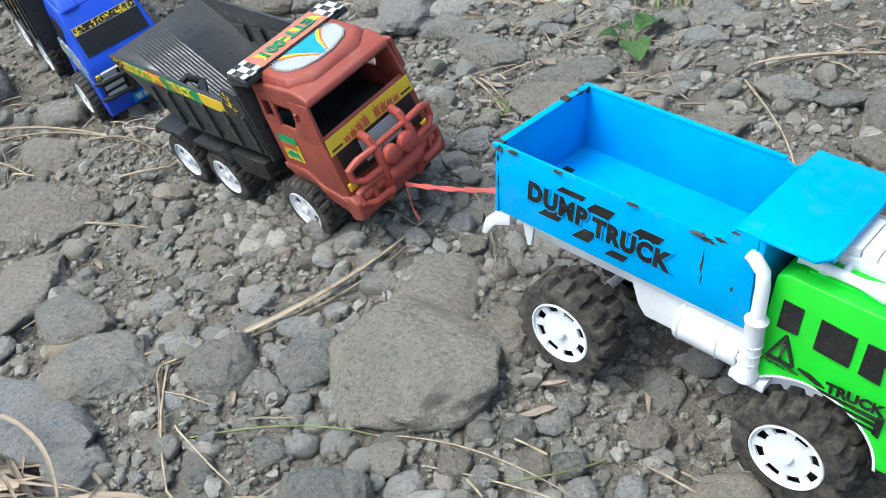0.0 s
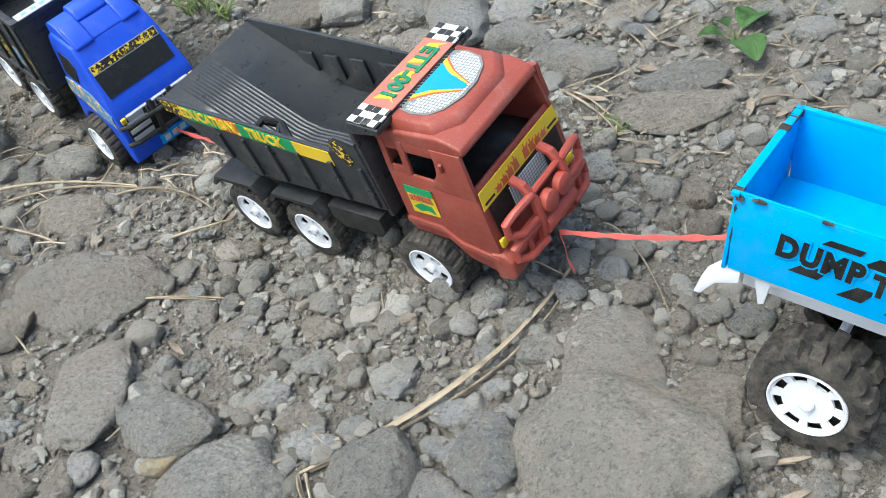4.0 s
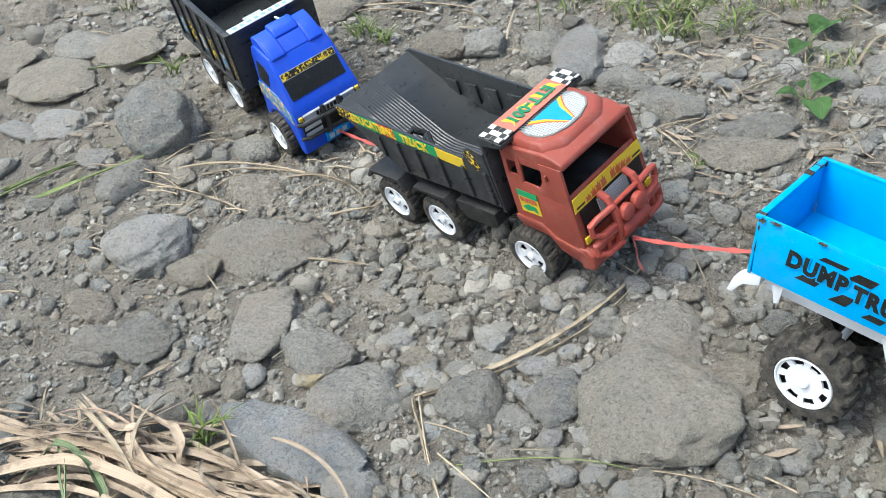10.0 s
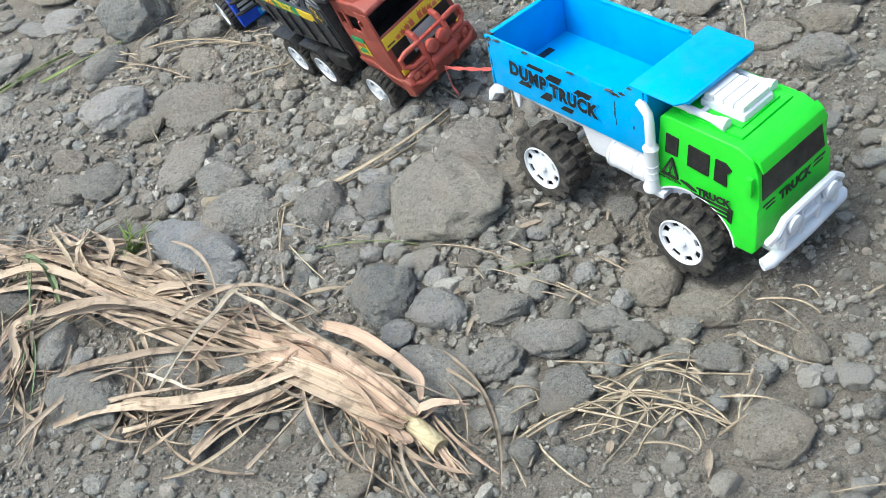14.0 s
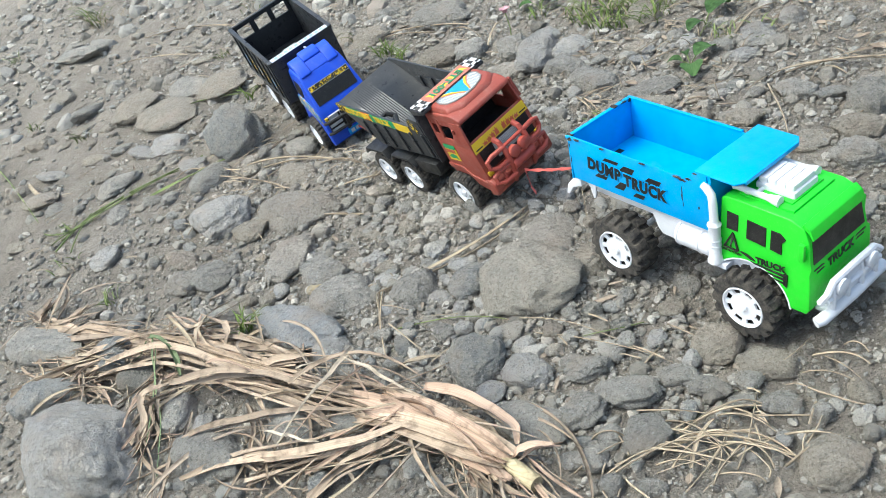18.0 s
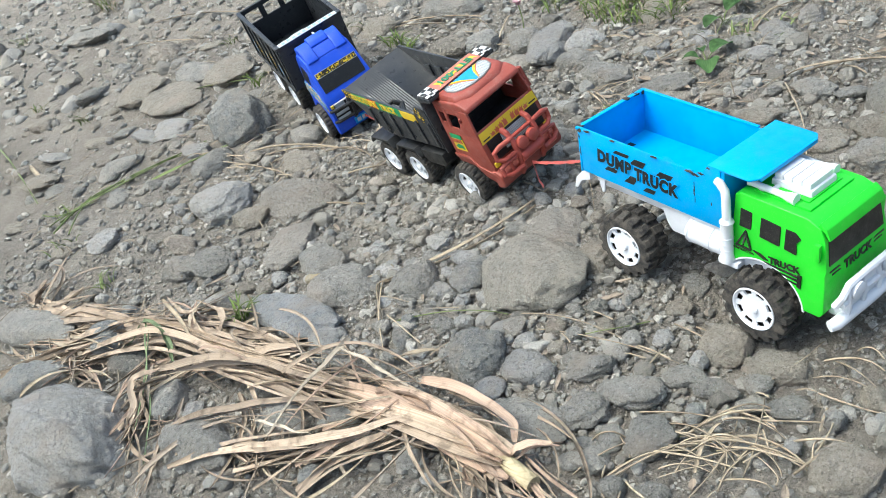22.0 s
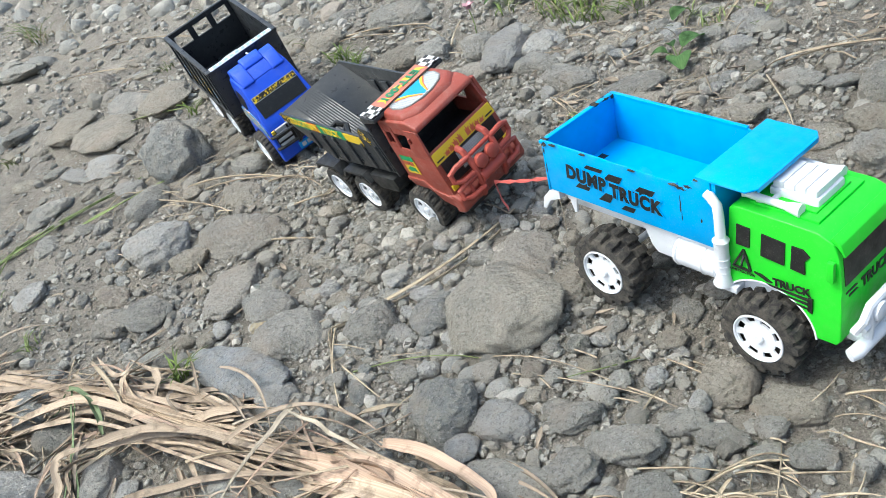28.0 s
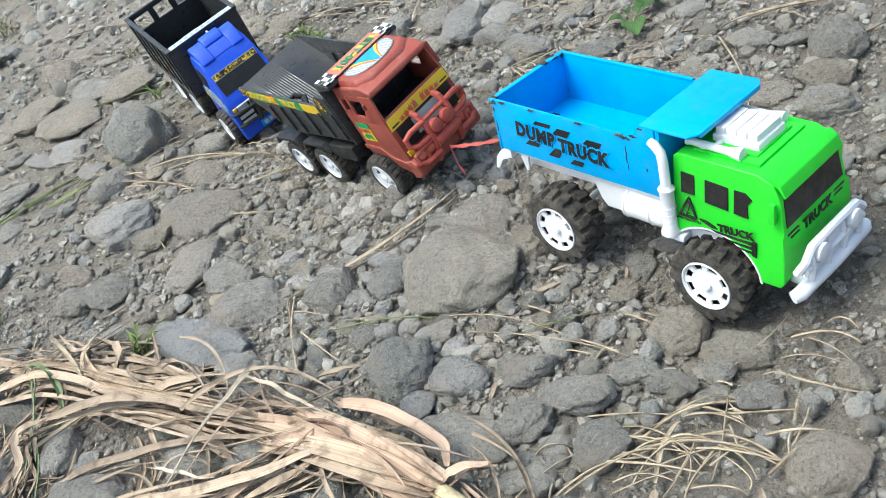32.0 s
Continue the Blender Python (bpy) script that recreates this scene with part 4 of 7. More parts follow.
    for s in (-1, 1):
        part("roof_horn", merged(tube([(0.158, s * 0.036, 0.178), (0.162, s * 0.036, 0.178), (0.200, s * 0.036, 0.177), (0.212, s * 0.036, 0.177), (0.217, s * 0.036, 0.177)], [0.0045, 0.0038, 0.0038, 0.0062, 0.0068], 14), block(0.172, 0.178, s * 0.036 - 0.002, s * 0.036 + 0.002, 0.169, 0.176, 0.0005), tube([(0.186, s * 0.020, 0.176), (0.186, s * 0.036, 0.177)], 0.0028, 8)), M_WHITE, cab, "white plastic roof horn")
    bars = [tube([(0.283, -0.066, 0.058), (0.286, -0.060, 0.059), (0.288, 0.0, 0.060), (0.286, 0.060, 0.059), (0.283, 0.066, 0.058)], [0.0062, 0.0072, 0.0072, 0.0072, 0.0062], 12)]
    for y in (-0.042, -0.014, 0.014, 0.042):
        bars.append(tube([(0.288, y, 0.060), (0.289, y, 0.080), (0.285, y, 0.098)], 0.0035, 8))
    bars.append(tube([(0.281, -0.056, 0.078), (0.287, -0.052, 0.090), (0.286, -0.040, 0.100), (0.287, 0.0, 0.102), (0.286, 0.040, 0.100), (0.287, 0.052, 0.090), (0.281, 0.056, 0.078)], 0.0042, 8))
    bars.append(tube([(0.287, -0.052, 0.080), (0.2885, 0, 0.082), (0.287, 0.052, 0.080)], 0.0038, 8))
    bars.append(block(0.268, 0.284, -0.045, 0.045, 0.056, 0.068, 0.002))
    bars.append(block(0.2835, 0.2865, -0.046, 0.046, 0.066, 0.099, 0.0012))
    for bar in bars:
        part("guard_bar", bar, M_WHITE, cab, "white plastic guard bar")
    for y in (-0.030, 0.030):
        lamp = revolve([(0.010, -0.003), (0.010, 0.003), (0.006, 0.0045)], 18)
        lamp.transform(Matrix.Translation((0.2905, y, 0.090)) @ Matrix.Rotation(radians(-90), 4, "Z"))
        part("front_lamp", lamp, M_WHITE, cab, "white plastic round lamp")
    return t


green_dump_truck()


# ---- brick red toy truck with black tipper ----
def red_truck():
    t = toy("toy_tipper_truck", pose(-0.1220, 0.6142, 0.0203, 10.8, -3.6, -52.7), "brick red toy tipper truck with black bed and stickers")
    for x in (0.0, 0.0897, 0.2417):
        for y in (-0.0705, 0.0705):
            wheel(t, x, y, 0.032, 0.030, "small")
        part("axle", tube([(x, -0.045, 0.032), (x, 0.045, 0.032)], 0.003), M_BLACK, t)
    part("chassis", merged(block(-0.03, 0.30, -0.026, 0.026, 0.038, 0.066), block(0.27, 0.318, -0.045, 0.045, 0.026, 0.046)), M_BLACK, t, "black plastic chassis")
    for s in (-1, 1):
        for x in (0.0, 0.0897):
            part("mudguard", prism([(x - 0.040, 0.066), (x - 0.036, 0.064), (x - 0.026, 0.074), (x + 0.026, 0.074), (x + 0.036, 0.062), (x + 0.040, 0.064), (x + 0.029, 0.079), (x - 0.029, 0.079)], s * 0.030, s * 0.073), M_BLACK, t, "black plastic mudguard")
        part("side_step", prism([(0.138, 0.082), (0.204, 0.082), (0.204, 0.066), (0.196, 0.057), (0.148, 0.057), (0.138, 0.066)], s * 0.034, s * 0.070, "y", 0.002), M_BLACK, t, "black plastic side box")
    part("bed_frame", block(0.020, 0.205, -0.052, 0.052, 0.064, 0.0945, 0.001), M_BLACK, t, "black plastic bed frame")
    # bed
    outline = [(-0.058, 0.168), (-0.049, 0.171), (0.150, 0.155), (0.168, 0.154), (0.172, 0.166), (0.180, 0.172), (0.198, 0.168), (0.200, 0.095), (0.046, 0.093), (0.014, 0.114)]
    for s in (-1, 1):
        side = part("bed_side", prism(outline, s * 0.0630, s * 0.0665), M_BED, t, "dull black ribbed bed side")
        for x in (0.020, 0.055, 0.090, 0.125, 0.160, 0.190):
            part("rib", prism([(x, 0.098 if x > 0.03 else 0.114), (x + 0.006, 0.098 if x > 0.03 else 0.112), (x + 0.005, 0.142), (x + 0.001, 0.142)], s * 0.0660, s * 0.0695, "y", 0.0006), M_BED, side)
        for x in (0.012, 0.048, 0.084, 0.120, 0.156):
            part("panel_boss", block(x, x + 0.020, min(s * 0.0600, s * 0.0632), max(s * 0.0600, s * 0.0632), 0.112, 0.140, 0.001), M_BED, side)
        if s < 0:
            def top(x):
                return 0.1705 - 0.0155 * (x + 0.049) / 0.2
            def strip(name, x0, x1, lo, hi, mat, label, out=0.0671):
                bm = prism([(x0, top(x0) - lo), (x1, top(x1) - lo), (x1, top(x1) - hi), (x0, top(x0) - hi)], -0.0660, -out, "y", 0)
                return part(name, bm, mat, side, label)
            strip("sticker", -0.050, -0.018, 0.0145, 0.0015, M_FLAMEDARK, "yellow and black sticker")
            strip("sticker", -0.018, 0.030, 0.0175, 0.0015, M_GREEN, "green sticker")
            strip("sticker", 0.030, 0.060, 0.0165, 0.0015, M_FLAME, "orange flame sticker")
            strip("sticker", 0.060, 0.128, 0.0165, 0.0015, M_GREEN, "green sticker")
            strip("sticker", 0.128, 0.166, 0.0165, 0.0015, M_YELLOW, "yellow sticker")
            part("sticker", prism([(0.172, 0.163), (0.180, 0.168), (0.1905, 0.150), (0.184, 0.141), (0.176, 0.152)], -0.066, -0.0671, "y", 0), M_FLAMEDARK, side, "yellow and black sticker")
            lettering("lettering", "EDUCATION", 0.0158, M_YELLOW, side, Matrix.Translation((0.016, -0.0674, top(0.016) - 0.009)) @ Matrix.Rotation(radians(4.4), 4, "Y") @ SIDE, "yellow printed word", 0.86, 0.0006)
            lettering("lettering", "TRUCK", 0.0158, M_YELLOW, side, Matrix.Translation((0.094, -0.0674, top(0.094) - 0.009)) @ Matrix.Rotation(radians(4.4), 4, "Y") @ SIDE, "yellow printed word", 0.86, 0.0006)
    cross = []
    for k in range(12):
        y = -0.042 + 0.0042 * k
        cross += [(y - 0.0010, 0.0), (y - 0.0005, 0.0006), (y + 0.0005, 0.0006), (y + 0.0010, 0.0)]
    cross = [(-0.0632, 0.0)] + cross + [(0.0632, 0.0)]
    line = [(-0.052, 0.168, 0), (-0.020, 0.1488, 0), (-0.012, 0.1440, 1), (0.055, 0.104, 1), (0.075, 0.098, 1), (0.150, 0.0968, 1), (0.154, 0.0967, 0), (0.198, 0.096, 0)]
    bm = bmesh.new()
    top = [[bm.verts.new((x, y, z + r * on)) for y, r in cross] for x, z, on in line]
    low = [[bm.verts.new((x, y, z - 0.006)) for y, r in cross] for x, z, on in line]
    for a, b in ((top, 1), (low, -1)):
        for r0, r1 in zip(a, a[1:]):
            for k in range(len(cross) - 1):
                bm.faces.new((r0[k], r0[k + 1], r1[k + 1], r1[k])[::b])
    for r0, r1, q0, q1 in zip(top, top[1:], low, low[1:]):
        bm.faces.new((r0[0], r1[0], q1[0], q0[0]))
        bm.faces.new((r0[-1], q0[-1], q1[-1], r1[-1]))
    for r, q in ((top[0], low[0]), (top[-1], low[-1])):
        for k in range(len(cross) - 1):
            bm.faces.new((r[k], q[k], q[k + 1], r[k + 1]))
    part("bed_floor", bm, M_BED, t, "dull black grooved bed floor", 50)
    loop = [tube([(0.066, -0.060, 0.128), (0.058, -0.054, 0.140), (0.056, -0.038, 0.140), (0.070, -0.031, 0.132), (0.092, -0.044, 0.128), (0.150, -0.056, 0.122)], 0.0046, 8), tube([(0.066, -0.060, 0.128), (0.084, -0.052, 0.129), (0.070, -0.031, 0.132)], 0.004, 8), block(0.062, 0.078, -0.0615, -0.036, 0.098, 0.129, 0.002), block(0.142, 0.156, -0.0615, -0.048, 0.096, 0.124, 0.002)]
    part("bracket", merged(*loop), M_STICKER, t, "black plastic bracket")
    part("screw", revolve([(0.0055, 0.0), (0.0055, 0.0012), (0.003, 0.0022)], 14, (0, 0, 0)), M_SILVER, t, "dull screw head").matrix_basis = Matrix.Translation((0.140, -0.018, 0.0975)) @ Matrix.Rotation(radians(90), 4, "X")
    board = part("front_wall", merged(block(0.216, 0.221, -0.0650, 0.0650, 0.086, 0.186), prism([(0.216, 0.186), (0.221, 0.180), (0.253, 0.184), (0.253, 0.189), (0.221, 0.192)], -0.0655, 0.0655)), M_BED, t, "dull black headboard")
    tilt = Matrix.Translation((0.2368, 0, 0.1922)) @ Matrix.Rotation(radians(4), 4, "Y")
    for y0, y1, mat, label in ((-0.064, -0.043, M_CHECK, "black and white checker sticker"), (-0.043, 0.043, M_SALMON, "faded red sticker"), (0.043, 0.064, M_CHECK, "black and white checker sticker")):
        bm = block(-0.0155, 0.0155, y0, y1, -0.0006, 0.0006, 0)
        bm.transform(tilt)
        part("sticker", bm, mat, board, label)
    for y, a in ((-0.030, 0.006), (-0.004, 0.008), (0.016, 0.006), (0.034, 0.007)):
        bm = prism([(-0.010, y - a), (0.004, y - a * 0.4), (0.011, y - a), (0.004, y + a * 0.3), (0.010, y + a), (-0.006, y + a * 0.5)], 0.0006, 0.0009, "z", 0)
        bm.transform(tilt)
        part("flame", bm, M_YELLOW, board, "yellow flame print")
    lettering("lettering", "ETT-001", 0.0205, M_DEEPGREEN, board, tilt @ Matrix(((0, 1, 0, 0), (-1, 0, 0, 0), (0, 0, 1, 0.0014), (0, 0, 0, 1))), "green printed letters", 0.92, 0.0008)
    # cab shell with open windows
    cab = part("cab", block(0.206, 0.322, -0.0545, 0.0545, 0.071, 0.076), M_RED, t, "brick red plastic cab floor")
    for s in (-1, 1):
        low = prism([(0.206, 0.074), (0.212, 0.069), (0.262, 0.067), (0.284, 0.050), (0.330, 0.040), (0.338, 0.050), (0.334, 0.120), (0.329, 0.132), (0.206, 0.137)], s * 0.0550, s * 0.0580)
        ledge = prism([(0.207, 0.079), (0.258, 0.077), (0.280, 0.063), (0.335, 0.055), (0.335, 0.062), (0.283, 0.070), (0.260, 0.084), (0.207, 0.086)], s * 0.0575, s * 0.0605)
        lo, hi = min(s * 0.055, s * 0.058), max(s * 0.055, s * 0.058)
        posts = [block(0.206, 0.2150, lo, hi, 0.134, 0.168), block(0.2145, 0.2345, lo + 0.0003, hi - 0.0003, 0.134, 0.1425), block(0.234, 0.2435, lo, hi, 0.133, 0.168),
                 prism([(0.2430, 0.158), (0.2430, 0.168), (0.2900, 0.168), (0.2840, 0.158)], lo + 0.0003, hi - 0.0003), block(0.2145, 0.2345, lo + 0.0003, hi - 0.0003, 0.1590, 0.168),
                 prism([(0.283, 0.127), (0.333, 0.124), (0.327, 0.168), (0.284, 0.168), (0.286, 0.156), (0.284, 0.144), (0.276, 0.1345), (0.270, 0.129)], s * 0.0548, s * 0.0587)]
        side = part("cab_side", merged(low, ledge), M_RED, cab)
        for post in posts:
            part("pillar", post, M_RED, cab)
        if s > 0:
            part("mirror", merged(block(0.318, 0.330, 0.059, 0.064, 0.158, 0.172), block(0.318, 0.330, 0.059, 0.064, 0.136, 0.142), block(0.318, 0.322, 0.059, 0.064, 0.140, 0.160), block(0.326, 0.330, 0.059, 0.064, 0.140, 0.160), tube([(0.322, 0.055, 0.166), (0.324, 0.061, 0.166)], 0.0022, 6)), M_RED, cab, "brick red pierced mirror frame")
        else:
            part("mirror_stub", tube([(0.296, -0.056, 0.150), (0.297, -0.061, 0.152), (0.298, -0.0615, 0.158)], [0.003, 0.0025, 0.002], 8), M_RED, cab, "brick red broken mirror stub")
        if s < 0:
            part("sticker", prism([(0.223, 0.094), (0.264, 0.094), (0.264, 0.1225), (0.223, 0.1235)], -0.0578, -0.0585, "y", 0), M_YELLOW, side, "yellow and green sticker")
            part("sticker", prism([(0.223, 0.1165), (0.264, 0.1155), (0.264, 0.1225), (0.223, 0.1235)], -0.0578, -0.0588, "y", 0), M_GREEN, side, "green sticker band")
            part("sticker", prism([(0.227, 0.101), (0.240, 0.1060), (0.256, 0.104), (0.259, 0.096), (0.249, 0.099), (0.236, 0.097)], -0.0578, -0.0588, "y", 0), M_GREEN, side, "green arrow print")
            lettering("lettering", "FASTER", 0.0078, M_ORANGE, side, Matrix.Translation((0.2435, -0.0588, 0.1115)) @ SIDE, "small orange printed word", 1.3, 0.0004)
    # added black block: its colour stands in for the shade inside the open cab
    part("cab_interior", merged(block(0.2075, 0.300, -0.0535, 0.0535, 0.075, 0.112, 0.002), block(0.2075, 0.232, -0.0510, 0.0510, 0.108, 0.140, 0.003)), M_STICKER, cab, "black block added as shade inside cab")
    part("cab_back", block(0.203, 0.2065, -0.055, 0.055, 0.058, 0.168), M_RED, cab)
    part("cab_front", merged(prism([(0.327, 0.132), (0.333, 0.122), (0.338, 0.060), (0.334, 0.056), (0.330, 0.060), (0.322, 0.130)], -0.0565, 0.0565)), M_RED, cab)
    part("bumper", prism([(0.322, 0.036), (0.343, 0.038), (0.348, 0.045), (0.348, 0.060), (0.340, 0.067), (0.324, 0.066)], -0.0600, 0.0600, "y", 0.003, 3), M_RED, cab)
    roof = prism([(0.203, 0.165), (0.325, 0.165), (0.333, 0.168), (0.331, 0.174), (0.315, 0.179), (0.300, 0.181), (0.203, 0.178)], -0.0575, 0.0575, "y", 0.003, 3)
    dome = bmesh.new()
    for zz, g in ((0.176, 0.0), (0.184, 0.002), (0.188, 0.005)):
        x0, x1, w = 0.232, 0.318 - g * 2.2, 0.0545 - g
        [dome.verts.new(p) for p in ((x0, -w, zz + 0.0008), (x1 - 0.02, -w, zz), (x1, -w * 0.6, zz - 0.002), (x1, w * 0.6, zz - 0.002), (x1 - 0.02, w, zz), (x0, w, zz + 0.0008))]
    dome.verts.ensure_lookup_table()
    for k in (0, 6):
        for i in range(6):
            j = (i + 1) % 6
            dome.faces.new([dome.verts[q] for q in (k + i, k + j, k + 6 + j, k + 6 + i)])
    dome.faces.new([dome.verts[q] for q in range(12, 18)])
    dome.faces.new([dome.verts[q] for q in range(5, -1, -1)])
    bmesh.ops.recalc_face_normals(dome, faces=dome.faces)
    cap = part("roof", merged(roof, bevel(dome, 0.0025, 2, 20)), M_RED, cab, "brick red plastic roof", 45)

    def on_roof(name, pts, z, mat, label):
        bm = bmesh.new()
        a = [bm.verts.new((x, y, 0.1892 + z - 0.0008 * (x - 0.232) / 0.04)) for x, y in pts]
        b = [bm.verts.new((x, y, 0.1850 - 0.0008 * (x - 0.232) / 0.04)) for x, y in pts]
        bm.faces.new(a)
        bm.faces.new(b[::-1])
        for i in range(len(pts)):
            j = (i + 1) % len(pts)
            bm.faces.new((a[i], a[j], b[j], b[i]))
        part(name, bm, mat, cap, label)
    film = [(0.236, -0.040), (0.258, -0.044), (0.280, -0.040), (0.292, -0.030), (0.301, -0.010), (0.301, 0.010), (0.292, 0.030), (0.280, 0.040), (0.258, 0.044), (0.236, 0.040)]
    on_roof("sticker", film, 0.0002, M_GREYFILM, "dull grey sticker border")
    on_roof("sticker", [(0.2365 + (x - 0.236) * 0.955, y * 0.95) for x, y in film], 0.0006, M_MESH, "silver mesh pattern sticker")
    on_roof("sticker", [(0.242, -0.021), (0.262, -0.011), (0.292, -0.0035), (0.296, 0.0), (0.292, 0.0035), (0.262, 0.011), (0.242, 0.021)], 0.0010, M_VBLUE, "azure wedge print")
    for s in (-1, 1):
        on_roof("sticker", [(0.242, s * 0.0235), (0.258, s * 0.0145), (0.292, s * 0.0045), (0.296, s * 0.0055), (0.266, s * 0.0160), (0.252, s * 0.0245), (0.242, s * 0.0315)], 0.0008, M_ORANGE, "orange red curved print")
        on_roof("sticker", [(0.242, s * 0.0225), (0.258, s * 0.0135), (0.292, s * 0.0038), (0.294, s * 0.0045), (0.264, s * 0.0150), (0.250, s * 0.0230), (0.242, s * 0.0285)], 0.0012, M_YELLOW, "yellow curved print")
    for n in range(22):
        on_roof("sticker", [(0.2365, -0.0405 + 0.0038 * n), (0.2410, -0.0395 + 0.0038 * n), (0.2410, -0.0378 + 0.0038 * n), (0.2365, -0.0388 + 0.0038 * n)], 0.0014, M_STICKER, "black sawtooth print")
    # front stickers, grille and bull bar
    lean = Matrix.Translation((0.3352, 0, 0.1155)) @ Matrix.Rotation(radians(-4), 4, "Y")
    for z0, z1, y1, mat, label in ((-0.002, 0.015, 0.056, M_YELLOW, "yellow sticker with red flames"), (-0.036, -0.002, 0.050, M_STICKER, "black grille sticker"), (-0.030, -0.006, 0.024, M_MESH, "silver mesh grille sticker")):
        bm = block(0.0012 if mat is M_MESH else 0.0004, 0.0024 if mat is M_MESH else 0.0016, -y1, y1, z0, z1, 0)
        bm.transform(lean)
        part("sticker", bm, mat, cab, label)
    for s in (-1, 1):
        for n in range(4):
            y, h = s * (0.004 + 0.0085 * n), 0.0135 - 0.002 * n
            bm = prism([(y, 0.000), (y + s * 0.0075, 0.000), (y + s * 0.0068, h * 0.45), (y + s * 0.0090, h * 0.8), (y + s * 0.0048, h * 0.62), (y + s * 0.0035, h), (y + s * 0.0022, h * 0.55), (y + s * 0.0008, h * 0.75)], 0.0014, 0.0022, "x", 0)
            bm.transform(lean)
            part("flame", bm, M_ORANGE, cab, "red brown flame print")
        bm = block(0.0014, 0.0022, min(s * 0.040, s * 0.053), max(s * 0.040, s * 0.053), 0.0010, 0.0030, 0)
        bm.transform(lean)
        part("printed_bar", bm, M_STICKER, cab, "small dark printed bar")
        bm = block(0.0, 0.003, min(s * 0.046, s * 0.055), max(s * 0.046, s * 0.055), -0.044, -0.036, 0.0006)
        bm.transform(lean)
        part("head_lamp", bm, M_YELLOW, cab, "orange yellow headlamp sticker")
    bars = []
    for s in (-1, 1):
        bars.append(tube([(0.342, s * 0.021, 0.040), (0.352, s * 0.021, 0.050), (0.358, s * 0.021, 0.075), (0.357, s * 0.021, 0.098), (0.350, s * 0.021, 0.112), (0.340, s * 0.021, 0.116)], 0.0045, 10))
        for z0, z1 in ((0.082, 0.104), (0.056, 0.076)):
            bars.append(tube([(0.357, s * 0.021, z0), (0.355, s * 0.044, z0), (0.350, s * 0.053, (z0 + z1) / 2 - 0.006), (0.350, s * 0.053, (z0 + z1) / 2 + 0.006), (0.354, s * 0.044, z1), (0.356, s * 0.021, z1)], 0.0038, 10))
        bars.append(tube([(0.354, s * 0.038, z0 + 0.002), (0.354, s * 0.038, z1 - 0.002)], 0.0025, 8))
    bars.append(tube([(0.357, -0.021, 0.070), (0.357, 0.021, 0.070)], 0.0085, 14))
    bars.append(tube([(0.355, -0.021, 0.104), (0.355, 0.021, 0.104)], 0.0030, 8))
    for bar in bars:
        part("guard_bar", bar, M_BRIGHTRED, cab, "bright red plastic guard bar")
    for y in (-0.010, 0.010):
        lamp = revolve([(0.0095, -0.004), (0.0095, 0.003), (0.007, 0.0045)], 20)
        lamp.transform(Matrix.Translation((0.362, y, 0.090)) @ Matrix.Rotation(radians(-90), 4, "Z"))
        part("spot_lamp", merged(lamp, tube([(0.357, y, 0.074), (0.360, y, 0.084)], 0.003, 8)), M_BRIGHTRED, cab, "bright red round lamp")
    # the cab is short and narrows towards its roof; the bed reaches up to it
    for ob in [cab] + list(cab.children_recursive):
        for v in ob.data.vertices:
            x = v.co.x
            v.co.z -= 0.002 * max(0.0, min(1.0, (x - 0.245) / 0.075)) * max(0.0, min(1.0, (v.co.z - 0.130) / 0.03))
            v.co.y *= 1 - 0.085 * max(0.0, min(1.0, (v.co.z - 0.112) / 0.05))
            v.co.x = 0.231 + (x - 0.206) * 0.7045 if x < 0.338 else x - 0.014
    for ob in [o for o in t.children_recursive if o.name.split(".")[0] in ("bed_side", "rib", "panel_boss", "sticker", "lettering", "bed_floor", "screw")]:
        if ob not in cab.children_recursive and ob not in board.children_recursive:
            for v in ob.data.vertices:
                v.co.x = v.co.x if v.co.x < 0.1 else 0.1 + (v.co.x - 0.1) * 1.19
    return t


red_truck()


